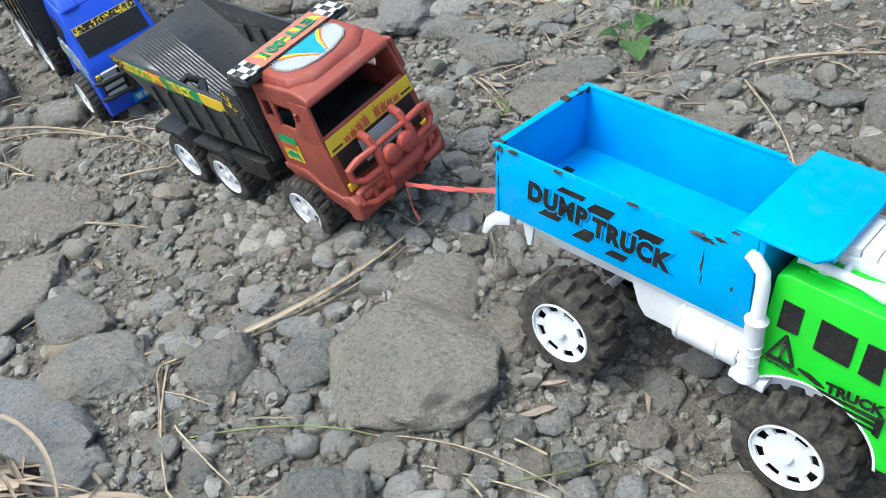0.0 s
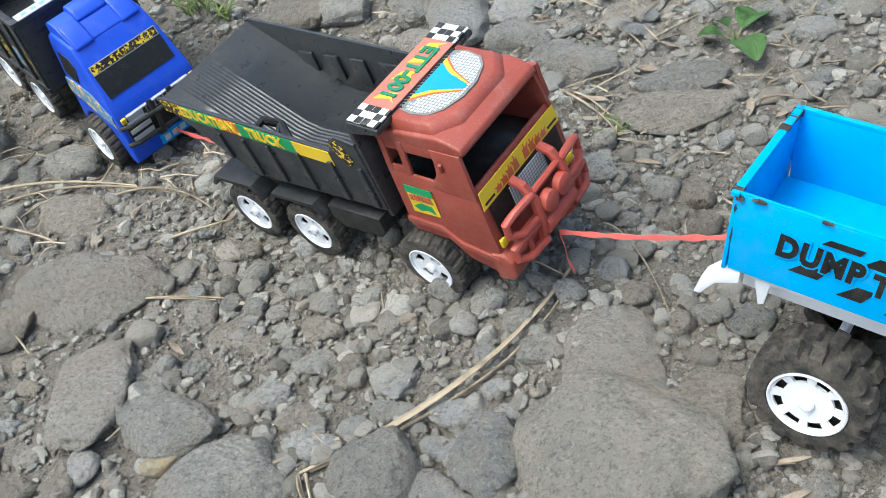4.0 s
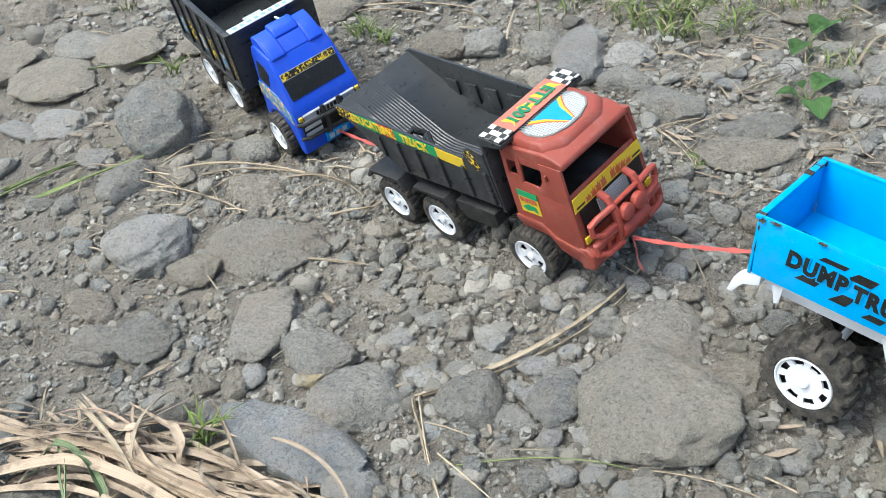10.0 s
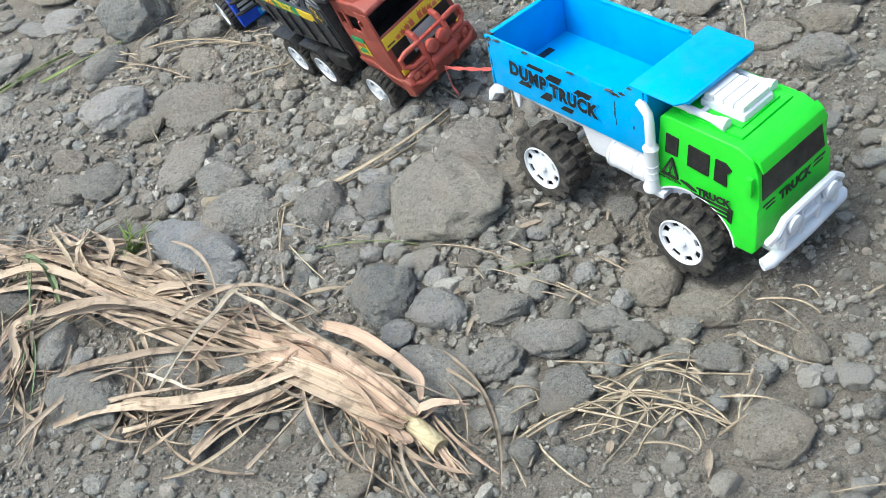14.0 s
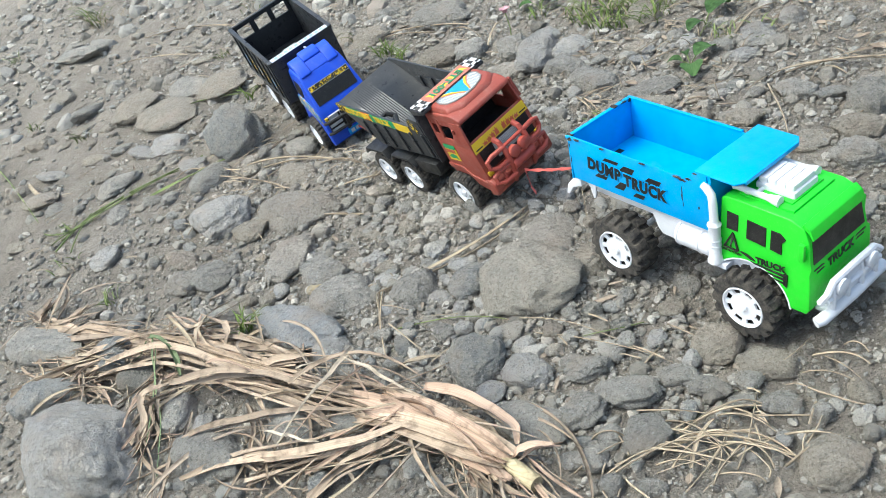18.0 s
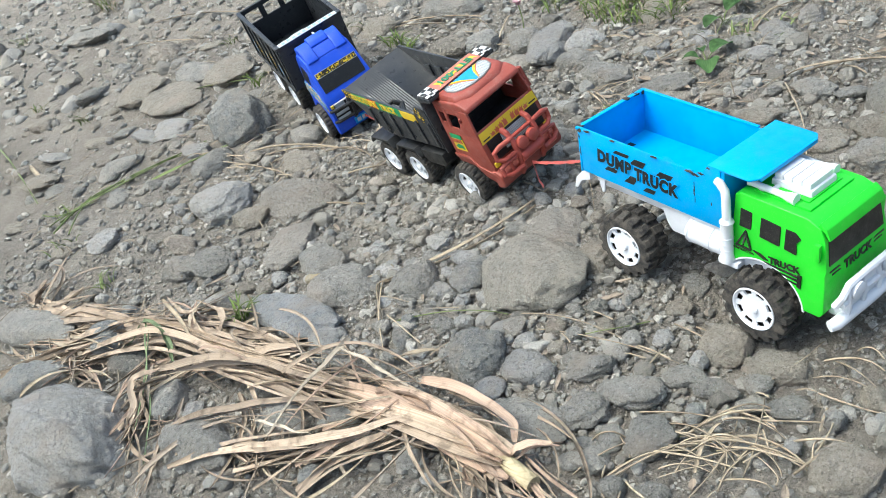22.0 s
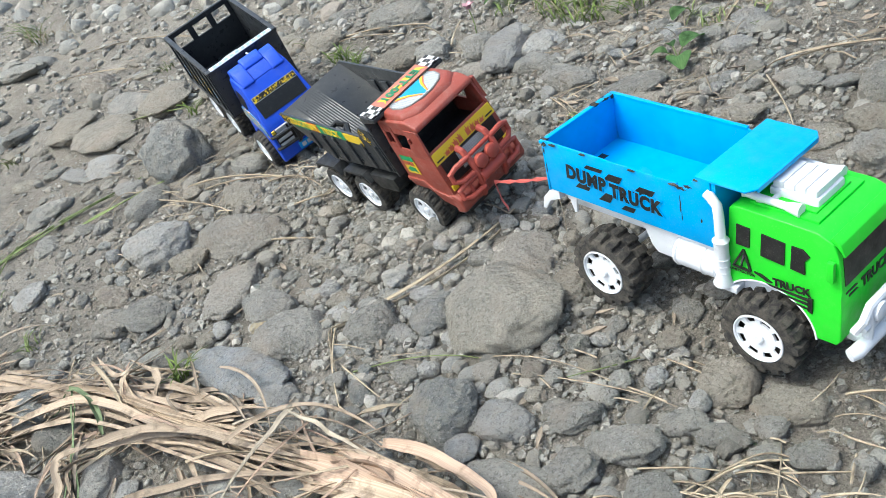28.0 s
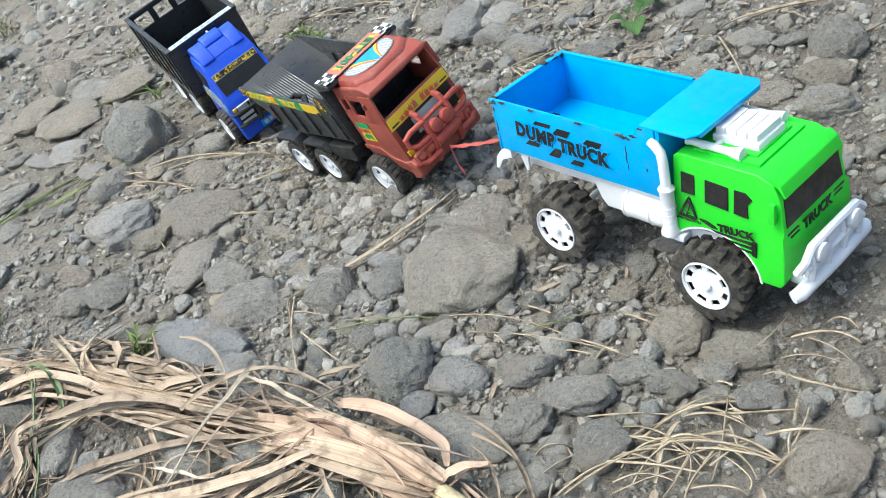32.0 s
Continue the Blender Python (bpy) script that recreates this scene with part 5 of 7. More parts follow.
# ---- royal blue toy truck with black box bed ----
def blue_truck():
    t = toy("toy_cargo_truck", pose(-0.4056, 1.0379, 0.0638, 8.4, 11.0, -59.0), "royal blue toy truck with black slatted cargo bed")
    for x in (0.0, 0.0856, 0.2256):
        for y in (-0.069, 0.069):
            wheel(t, x, y, 0.032, 0.030, "small")
        part("axle", tube([(x, -0.045, 0.032), (x, 0.045, 0.032)], 0.003), M_BLACK, t)
    part("chassis", block(-0.04, 0.27, -0.026, 0.026, 0.040, 0.084), M_BLACK, t, "black plastic chassis")
    for s in (-1, 1):
        side = part("bed_side", prism([(-0.049, 0.186), (0.163, 0.186), (0.163, 0.086), (-0.043, 0.086)], s * 0.0690, s * 0.0715), M_BED, t, "black ribbed bed side")
        for x in (-0.047, -0.012, 0.023, 0.058, 0.093, 0.128, 0.156):
            part("rib", block(x, x + 0.006, min(s * 0.071, s * 0.0745), max(s * 0.071, s * 0.0745), 0.088, 0.182, 0.0008), M_BED, side)
        part("top_rail", block(-0.051, 0.166, min(s * 0.067, s * 0.0755), max(s * 0.067, s * 0.0755), 0.182, 0.1885, 0.001), M_BED, side)
        part("bottom_rail", block(-0.049, 0.164, min(s * 0.070, s * 0.0750), max(s * 0.070, s * 0.0750), 0.084, 0.091, 0.001), M_BED, side)
        if s < 0:
            for n, x in enumerate((-0.038, -0.003, 0.032, 0.067, 0.102, 0.137)):
                part("sticker", block(x + 0.004, x + 0.022, -0.0722, -0.0712, 0.102, 0.128 + 0.01 * (n % 2), 0), M_FLAMEDARK if n % 2 else M_MIXED, side, "small printed sticker")
    part("bed_floor", block(-0.048, 0.162, -0.070, 0.070, 0.086, 0.091), M_BED, t)
    gate = [block(-0.051, -0.047, -0.0715, 0.0715, 0.086, 0.152), block(-0.052, -0.046, -0.0735, 0.0735, 0.178, 0.1885)]
    gate += [block(-0.051, -0.047, y - 0.006, y + 0.006, 0.150, 0.180, 0.0008) for y in (-0.066, -0.022, 0.022, 0.066)]
    part("tailgate", merged(*gate), M_BED, t, "black tailgate with open slots")
    wall = part("front_wall", merged(block(0.160, 0.165, -0.0715, 0.0715, 0.086, 0.186), block(0.158, 0.169, -0.074, 0.074, 0.182, 0.1895)), M_BED, t)
    part("sticker", block(0.1570, 0.1695, -0.066, 0.066, 0.1890, 0.1902, 0), M_SILVER, wall, "silver blue sticker strip")
    for n in range(10):
        part("printed_bar", block(0.160, 0.166, -0.058 + 0.012 * n, -0.051 + 0.012 * n, 0.1896, 0.1906, 0), M_PALEBLUE, wall, "blue printed bar")
    part("sticker", block(0.134, 0.1570, -0.030, 0.000, 0.1790, 0.1800, 0), M_GREYLABEL, t, "pale paper sticker")
    # cab
    def half(z):
        return 0.0560 if z < 0.098 else 0.0560 - 0.0085 * (z - 0.098) / 0.07
    arch = [(0.2256 + 0.037 * math.cos(a), 0.034 + 0.036 * math.sin(a)) for a in np.linspace(radians(6), radians(165), 10).tolist()]
    outline = [(0.180, 0.163), (0.188, 0.169), (0.232, 0.167), (0.247, 0.152), (0.277, 0.104), (0.284, 0.094), (0.288, 0.050), (0.287, 0.026), (0.280, 0.020), (0.268, 0.022)] + arch + [(0.178, 0.046), (0.178, 0.150)]
    bm = bmesh.new()
    rows = [[bm.verts.new((x, f * half(z), z)) for x, z in outline] for f in (-1, 1)]
    for i in range(len(outline)):
        j = (i + 1) % len(outline)
        bm.faces.new((rows[0][i], rows[0][j], rows[1][j], rows[1][i]))
    bm.faces.new(rows[0])
    bm.faces.new(rows[1])
    bmesh.ops.recalc_face_normals(bm, faces=bm.faces)
    cab = part("cab", bevel(bm, 0.003, 3, 30), M_BLUE, t, "royal blue plastic cab", 50)
    bumps = [prism([(0.181, 0.163), (0.182, 0.178), (0.190, 0.1835), (0.204, 0.1825), (0.222, 0.1745), (0.236, 0.1645), (0.234, 0.160)], -0.0445, 0.0445, "y", 0.005, 4), prism([(0.184, 0.176), (0.186, 0.187), (0.193, 0.1895), (0.206, 0.1875), (0.216, 0.180), (0.212, 0.174)], -0.020, 0.020, "y", 0.004, 3)]
    bumps += [prism([(0.206, 0.170), (0.208, 0.183), (0.222, 0.1785), (0.239, 0.1655), (0.236, 0.160)], y - 0.012, y + 0.012, "y", 0.003, 3) for y in (-0.031, 0.031)]
    part("roof_fairing", merged(*bumps), M_BLUE, cab, "royal blue roof fairing", 50)
    part("antenna", tube([(0.176, 0.004, 0.184), (0.192, 0.004, 0.188)], 0.002, 6), M_SILVER, cab, "grey plastic peg")
    # windshield lies on the slope from roof to nose
    a, b = Vector((0.2485, 0, 0.1505)), Vector((0.277, 0, 0.1045))
    down = (b - a).normalized()
    out = Vector((-down.z, 0, down.x))
    if out.x < 0:
        out = -out
    slope = Matrix(((0, down.x, out.x, a.x), (1, 0, 0, 0), (0, down.z, out.z, a.z), (0, 0, 0, 1)))

    def pane(name, y0, y1, d0, d1, mat, label, up=0.0008, taper=0.0):
        bm = prism([(y0 + taper, d0), (y1 - taper, d0), (y1, d1), (y0, d1)], -0.001, up, "z", 0)
        bm.transform(slope)
        return part(name, bm, mat, cab, label)
    pane("windshield", -0.0455, 0.0455, 0.004, 0.045, M_STICKER, "black windshield sticker", 0.0006, 0.0)
    pane("sticker", -0.0452, 0.0452, 0.0036, 0.0150, M_GREYLABEL, "white bordered sticker", 0.0009)
    pane("sticker", -0.0442, 0.0442, 0.0045, 0.0141, M_FLAMEDARK, "yellow and black sticker", 0.0012)
    for s in (-1, 1):
        for pts, mat, label in (([(0.192, 0.118), (0.220, 0.116), (0.226, 0.138), (0.214, 0.146), (0.192, 0.146)], M_STICKER, "black side window sticker"), ([(0.184, 0.088), (0.276, 0.076), (0.276, 0.094), (0.240, 0.110), (0.184, 0.108)], M_MIXED, "printed side sticker")):
            bm = bmesh.new()
            p = [bm.verts.new((x, s * (half(z) + 0.0006), z)) for x, z in pts]
            q = [bm.verts.new((x, s * (half(z) - 0.0015), z)) for x, z in pts]
            bm.faces.new(p)
            bm.faces.new(q[::-1])
            for i in range(len(pts)):
                j = (i + 1) % len(pts)
                bm.faces.new((p[i], p[j], q[j], q[i]))
            part("sticker", bm, mat, cab, label)
    part("grille", block(0.284, 0.2885, -0.050, 0.050, 0.050, 0.090, 0.001), M_STICKER, cab, "black grille sticker")
    for s in (-1, 1):
        for n in range(3):
            part("lamp_bar", block(0.286, 0.2895, min(s * 0.020, s * 0.048), max(s * 0.020, s * 0.048), 0.056 + 0.011 * n, 0.0625 + 0.011 * n, 0.0005), M_SILVER, cab, "silver printed bar")
        part("indicator", block(0.286, 0.2895, min(s * 0.046, s * 0.052), max(s * 0.046, s * 0.052), 0.086, 0.093, 0.0005), M_YELLOW, cab, "yellow indicator sticker")
    part("name_band", block(0.2845, 0.2890, -0.044, 0.044, 0.082, 0.0925, 0.0005), M_GREYLABEL, cab, "silver band with dark bars")
    for n in range(8):
        part("printed_bar", block(0.2885, 0.2896, -0.0235 + 0.006 * n, -0.0195 + 0.006 * n, 0.0835, 0.091, 0), M_STICKER, cab, "dark printed bar")
    part("number_plate", block(0.2880, 0.2905, -0.020, 0.020, 0.030, 0.044, 0.0006), M_VBLUE, cab, "blue plate with pale bars")
    for n in range(3):
        part("printed_bar", block(0.2900, 0.2910, -0.015 + 0.011 * n, -0.007 + 0.011 * n, 0.033, 0.041, 0), M_SILVER, cab, "pale printed bar")
    bars = [tube([(0.288, s * 0.014, 0.046), (0.300, s * 0.014, 0.056), (0.302, s * 0.014, 0.078), (0.292, s * 0.014, 0.098)], 0.0035, 8) for s in (-1, 1)]
    bars += [tube([(0.288, -0.056, z - 0.004), (0.298, -0.046, z), (0.301, 0, z), (0.298, 0.046, z), (0.288, 0.056, z - 0.004)], 0.003, 8) for z in (0.060, 0.086)]
    for bar in bars:
        part("guard_bar", bar, M_BLACK, cab, "black plastic guard bar")
    return t


blue_truck()


# ---- pink-red plastic ribbon that tows the trucks ----
def ribbon(points, w, label):
    bm, last = bmesh.new(), None
    n = len(points)
    for i, p in enumerate(points):
        q = Vector(p)
        twist = 0.35 * math.sin(i * 0.6)
        d = Vector((0.25 * math.sin(twist), 0.25, math.cos(twist))) * w * (0.7 + 0.3 * math.cos(i * 2.3))
        pair = (bm.verts.new(q - d), bm.verts.new(q + d), bm.verts.new(q + d + Vector((0.0006, 0.0006, 0))), bm.verts.new(q - d + Vector((0.0006, 0.0006, 0))))
        if last:
            for k in range(4):
                bm.faces.new((last[k], last[(k + 1) % 4], pair[(k + 1) % 4], pair[k]))
        last = pair
    return tagged(part("tow_ribbon", bm, M_ROPE, None, label, 60), label, "tow ribbon", "ribbons that tow the trucks")


def hang(a, b, sag, n=14):
    a, b = Vector(a), Vector(b)
    return [a.lerp(b, k / n) + Vector((0.0005 * math.sin(k * 1.9), 0, -sag * math.sin(math.pi * k / n))) for k in range(n + 1)]


ribbon(hang((0.0699, 0.3301, 0.0910), (0.1677, 0.2171, 0.1306), 0.003), 0.0028, "thin pink-red plastic ribbon tied between two trucks")
ribbon([(0.0699, 0.3301, 0.0910), (0.0716, 0.3260, 0.0800), (0.0728, 0.3232, 0.0640), (0.0770, 0.3228, 0.0520)], 0.0028, "loose pink-red ribbon end hanging from bumper")
ribbon(hang((-0.2592, 0.7866, 0.0451), (-0.1495, 0.6348, 0.0675), 0.006), 0.0030, "thin pink-red plastic ribbon tied between two trucks")


# ---- dry corn leaves, straws, grass ----
def curve3(p0, pm, p1, n):
    """A smooth way from p0 through pm to p1."""
    p0, pm, p1 = Vector(p0), Vector(pm), Vector(p1)
    c = 2 * pm - 0.5 * (p0 + p1)
    return [(1 - t) ** 2 * p0 + 2 * t * (1 - t) * c + t * t * p1 for t in np.linspace(0, 1, n).tolist()]


def strip_mesh(name, way, width, mat, cup=0.25, twist=0.0, thick=0.0006, tip=0.15, seed=0):
    """A leaf blade: a thin solid strip along a way, folded a little along its midrib, wavy at the edges."""
    rnd = random.Random(seed)
    ph, quick, n = rnd.uniform(0, 6), rnd.uniform(4, 14), len(way)
    bm = bmesh.new()
    uv = bm.loops.layers.uv.new("UVMap")
    rows = []
    for i, p in enumerate(way):
        t = i / (n - 1)
        ahead = (way[min(i + 1, n - 1)] - way[max(i - 1, 0)]).normalized()
        flat = ahead.cross(Vector((0, 0, 1)))
        if flat.length < 1e-4:
            flat = Vector((1, 0, 0))
        flat.normalize()
        turn = Matrix.Rotation(twist * math.sin(3.0 * t + ph) + 0.25 * math.sin(7 * t + ph), 3, ahead)
        across, up = turn @ flat, turn @ flat.cross(ahead)
        w = 0.5 * width * (1 - (1 - tip) * max(0.0, (t - 0.55) / 0.45) ** 1.6) * (0.75 + 0.25 * min(1, t / 0.15)) * (1 + 0.10 * math.sin(quick * 0.5 * t + ph))
        row = []
        for k, f in enumerate((-1, -0.5, 0, 0.5, 1)):
            wave = width * 0.05 * math.sin(quick * t + ph + 0.4 * k) * abs(f)
            row.append(p + across * f * w + up * (cup * w * abs(f) + wave))
        rows.append((row, up))
    top = [[bm.verts.new(q + u * thick) for q in row] for row, u in rows]
    low = [[bm.verts.new(q) for q in row] for row, u in rows]

    def face(vs, at):
        f = bm.faces.new(vs)
        for loop, c in zip(f.loops, at):
            loop[uv].uv = c
    for i in range(n - 1):
        t0, t1 = i / (n - 1) * 6, (i + 1) / (n - 1) * 6
        for k in range(4):
            u0, u1 = k / 4, (k + 1) / 4
            at = ((u0, t0), (u1, t0), (u1, t1), (u0, t1))
            face((top[i][k], top[i][k + 1], top[i + 1][k + 1], top[i + 1][k]), at)
            face((low[i][k + 1], low[i][k], low[i + 1][k], low[i + 1][k + 1]), (at[1], at[0], at[3], at[2]))
        for k in (0, 4):
            face((top[i][k], low[i][k], low[i + 1][k], top[i + 1][k]) if k else (low[i][k], top[i][k], top[i + 1][k], low[i + 1][k]), ((0, t0), (0.02, t0), (0.02, t1), (0, t1)))
    for i in (0, n - 1):
        for k in range(4):
            face((top[i][k], low[i][k], low[i][k + 1], top[i][k + 1]), ((0, 0), (0, 0.1), (0.1, 0.1), (0.1, 0)))
    return part(name, bm, mat, None, "", 70)


blade_count = 0
heap_ways = []


def lie(p, lift):
    return Vector((p[0], p[1], ground_z(p[0], p[1]) + lift))


def spline(points, n):
    """A smooth way through all the points."""
    q = [2 * points[0] - points[1]] + list(points) + [2 * points[-1] - points[-2]]
    out = []
    for i in range(n):
        f = i / (n - 1) * (len(points) - 1)
        k = min(int(f), len(points) - 2)
        t, (a, b, c, d) = f - k, q[k:k + 4]
        out.append(0.5 * (2 * b + (c - a) * t + (2 * a - 5 * b + 4 * c - d) * t * t + (3 * b - a - 3 * c + d) * t ** 3))
    return out


def heap_leaf(kind, width, *points):
    """One dry corn leaf of the heap along its way; a narrow torn strip often runs beside it."""
    global blade_count
    words = {"leaf": "long dry pale brown corn leaf in a heap", "tip": "curled dry brown corn leaf with torn tip", "husk": "broad pinkish brown dry corn sheath", "dark": "dark brown corn leaf under the heap", "green": "long green grass blade bent over dry leaves", "reed": "pale flat straw lying across the heap of dry leaves"}[kind]
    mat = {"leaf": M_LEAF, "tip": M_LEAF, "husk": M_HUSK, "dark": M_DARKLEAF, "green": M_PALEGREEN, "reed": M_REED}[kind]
    heap_ways.append(points)
    for k in range({"leaf": 4, "dark": 3, "husk": 3, "tip": 1, "green": 1, "reed": 1}[kind]):
        blade_count += 1
        rnd = random.Random(700 + blade_count)
        shift = Vector((rnd.uniform(-1, 1), rnd.uniform(-1, 1), 0)) * ((0, 0.006, 0.011, 0.016)[k])
        knots = []
        for i, (x, y, h) in enumerate(points):
            p = Vector((x, y, ground_z(x, y) + max(h * (0.72 if k else 1.0), 0.006))) + shift * (0.6 + i * 0.5)
            knots.append(p + Vector((rnd.uniform(-1, 1), rnd.uniform(-1, 1), rnd.uniform(-0.5, 1))) * (0.007 if k else 0.0012))
        if k and len(knots) > 4:
            knots = knots[rnd.randrange(0, 2):len(knots) - rnd.randrange(0, 3)]
        way = spline(knots, 12 + 7 * len(knots))
        for i, p in enumerate(way):
            p += Vector((noise.noise((i * 0.13, blade_count * 1.7, 0.1)), noise.noise((i * 0.13, blade_count * 1.7, 7.3)), noise.noise((i * 0.16, blade_count * 1.7, 3.1)))) * 0.0025
            p.z = max(p.z, ground_z(p.x, p.y) + 0.004)
        if kind == "tip":
            way.reverse()
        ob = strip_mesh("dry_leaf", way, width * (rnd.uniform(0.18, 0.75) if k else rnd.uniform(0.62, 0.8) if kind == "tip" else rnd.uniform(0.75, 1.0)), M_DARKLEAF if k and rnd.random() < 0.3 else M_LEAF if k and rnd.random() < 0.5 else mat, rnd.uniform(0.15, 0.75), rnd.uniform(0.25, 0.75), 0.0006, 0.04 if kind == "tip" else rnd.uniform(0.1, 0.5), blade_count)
        tagged(ob, words, "dry leaf", "dry corn leaves of the heap")


def straw(kind, p0, pm, p1, width):
    """One straw or thin stem lying over the stones."""
    width *= 0.75
    global blade_count
    blade_count += 1
    rnd = random.Random(900 + blade_count)
    way = curve3(lie(p0, 0.004), lie(pm, 0.008 + rnd.uniform(0, 0.006)), lie(p1, 0.004), 14)
    jit = rnd.uniform(0, 6)
    way = [p + Vector((0.0005 * math.sin(0.6 * i + jit), 0.0005 * math.cos(0.7 * i + jit), 0)) for i, p in enumerate(way)]
    green = kind == "greenstem"
    if width > 0.0042:
        ob = strip_mesh("straw", way, width, M_STEM if green else M_STRAW, 0.5, 0.15, 0.0008, 0.6, blade_count)
    else:
        bm = tube(way, [max(width, 0.0016) * 0.5 * (1 - 0.4 * i / 13) for i in range(14)], 6)
        uv = bm.loops.layers.uv.new("UVMap")
        for f in bm.faces:
            for loop in f.loops:
                loop[uv].uv = (loop.vert.co.z * 300, (loop.vert.co.x + loop.vert.co.y) * 8)
        ob = part("straw", bm, M_STEM if green else M_STRAW, None, "", 60)
    return tagged(ob, "thin faded green stem lying on stones" if green else "dry yellow straw lying across the stones", "straw", "loose straws")


straw("straw", (-0.422, 0.231), (-0.288, 0.253), (-0.149, 0.266), 0.0064)
straw("straw", (-0.185, 0.247), (-0.035, 0.273), (0.089, 0.355), 0.0064)
straw("straw", (-0.177, 0.247), (-0.028, 0.269), (0.078, 0.338), 0.0049)
straw("straw", (-0.509, 0.272), (-0.377, 0.256), (-0.268, 0.258), 0.0059)
straw("straw", (-0.188, 0.247), (-0.185, 0.210), (-0.173, 0.148), 0.0033)
straw("straw", (-0.387, 0.533), (-0.311, 0.511), (-0.229, 0.481), 0.0045)
straw("straw", (-0.509, 0.791), (-0.426, 0.779), (-0.315, 0.727), 0.0054)
straw("straw", (-0.469, 0.764), (-0.370, 0.750), (-0.253, 0.662), 0.0043)
straw("straw", (-0.350, 0.720), (-0.279, 0.684), (-0.228, 0.628), 0.0050)
straw("straw", (-0.292, 0.597), (-0.243, 0.593), (-0.203, 0.607), 0.0047)
straw("straw", (-0.637, 0.843), (-0.565, 0.803), (-0.495, 0.729), 0.0037)
straw("straw", (-0.471, 0.748), (-0.443, 0.701), (-0.429, 0.646), 0.0026)
straw("straw", (-0.454, 0.718), (-0.413, 0.744), (-0.359, 0.789), 0.0035)
straw("greenstem", (-0.738, 0.793), (-0.633, 0.819), (-0.527, 0.855), 0.0086)
straw("straw", (-0.186, 0.248), (-0.182, 0.178), (-0.170, 0.103), 0.0038)
straw("straw", (-0.181, 0.247), (-0.179, 0.177), (-0.170, 0.100), 0.0031)
straw("straw", (-0.170, 0.103), (-0.158, 0.080), (-0.143, 0.067), 0.0036)
straw("straw", (-0.168, 0.169), (-0.140, 0.121), (-0.109, 0.084), 0.0029)
straw("straw", (-0.151, 0.070), (-0.120, 0.067), (-0.088, 0.068), 0.0085)
straw("greenstem", (-0.167, 0.152), (-0.064, 0.130), (0.008, 0.105), 0.0022)
straw("straw", (0.008, 0.105), (0.090, 0.055), (0.169, -0.015), 0.0020)
straw("straw", (0.045, 0.063), (0.136, 0.005), (0.204, -0.045), 0.0020)
straw("greenstem", (0.183, 0.032), (0.131, 0.022), (0.103, 0.034), 0.0020)
straw("straw", (0.193, -0.154), (0.245, -0.144), (0.293, -0.151), 0.0043)
straw("straw", (0.209, -0.145), (0.258, -0.139), (0.288, -0.149), 0.0033)
straw("straw", (0.096, -0.198), (0.163, -0.176), (0.216, -0.169), 0.0036)
straw("straw", (0.068, -0.176), (0.123, -0.157), (0.192, -0.156), 0.0029)
straw("straw", (0.192, -0.205), (0.21, -0.173), (0.23, -0.149), 0.0059)
straw("straw", (0.175, -0.174), (0.255, -0.179), (0.301, -0.234), 0.0044)
straw("straw", (0.181, -0.17), (0.247, -0.188), (0.313, -0.241), 0.0040)
straw("straw", (0.244, -0.176), (0.265, -0.209), (0.273, -0.231), 0.0032)
straw("straw", (0.219, -0.184), (0.228, -0.196), (0.219, -0.213), 0.0025)
straw("straw", (0.194, -0.161), (0.232, -0.176), (0.263, -0.193), 0.0042)
straw("straw", (0.301, -0.234), (0.308, -0.212), (0.32, -0.196), 0.0030)
straw("straw", (0.215, -0.221), (0.247, -0.237), (0.261, -0.245), 0.0029)
straw("straw", (0.265, -0.24), (0.266, -0.226), (0.251, -0.194), 0.0027)
straw("straw", (0.168, -0.179), (0.199, -0.167), (0.233, -0.172), 0.0034)
straw("straw", (0.249, -0.181), (0.273, -0.207), (0.297, -0.23), 0.0032)
straw("straw", (0.355, -0.085), (0.384, -0.107), (0.404, -0.125), 0.0038)
straw("straw", (0.336, -0.109), (0.365, -0.129), (0.392, -0.163), 0.0023)
straw("straw", (0.335, -0.134), (0.359, -0.168), (0.385, -0.182), 0.0032)
straw("straw", (0.365, -0.091), (0.381, -0.135), (0.39, -0.166), 0.0021)
straw("straw", (0.391, -0.082), (0.402, -0.094), (0.41, -0.108), 0.0032)
straw("straw", (0.211, 0.022), (0.236, -0.006), (0.255, -0.022), 0.0029)
straw("straw", (0.287, -0.103), (0.332, -0.081), (0.365, -0.048), 0.0019)
straw("greenstem", (-0.955, 0.726), (-0.856, 0.788), (-0.632, 0.897), 0.0062)
straw("greenstem", (-0.932, 0.736), (-0.813, 0.825), (-0.686, 0.869), 0.0050)
straw("greenstem", (-0.995, 0.792), (-0.924, 0.752), (-0.856, 0.788), 0.0040)
straw("greenstem", (-0.888, 0.676), (-0.886, 0.742), (-0.885, 0.812), 0.0040)
straw("greenstem", (-1.303, 1.224), (-1.179, 1.057), (-1.036, 0.855), 0.0044)
straw("greenstem", (-0.842, 1.181), (-0.73, 1.173), (-0.585, 1.148), 0.0060)
straw("greenstem", (-0.814, 0.828), (-0.742, 0.852), (-0.631, 0.889), 0.0050)
straw("greenstem", (-0.932, 0.699), (-0.873, 0.798), (-0.788, 0.83), 0.0056)
straw("straw", (-0.69, 0.814), (-0.646, 0.846), (-0.58, 0.777), 0.0034)
straw("straw", (0.076, -0.084), (0.081, -0.098), (0.090, -0.110), 0.0037)
straw("straw", (0.085, -0.092), (0.091, -0.102), (0.097, -0.110), 0.0031)
straw("straw", (-0.713, 0.244), (-0.625, 0.221), (-0.535, 0.183), 0.0027)
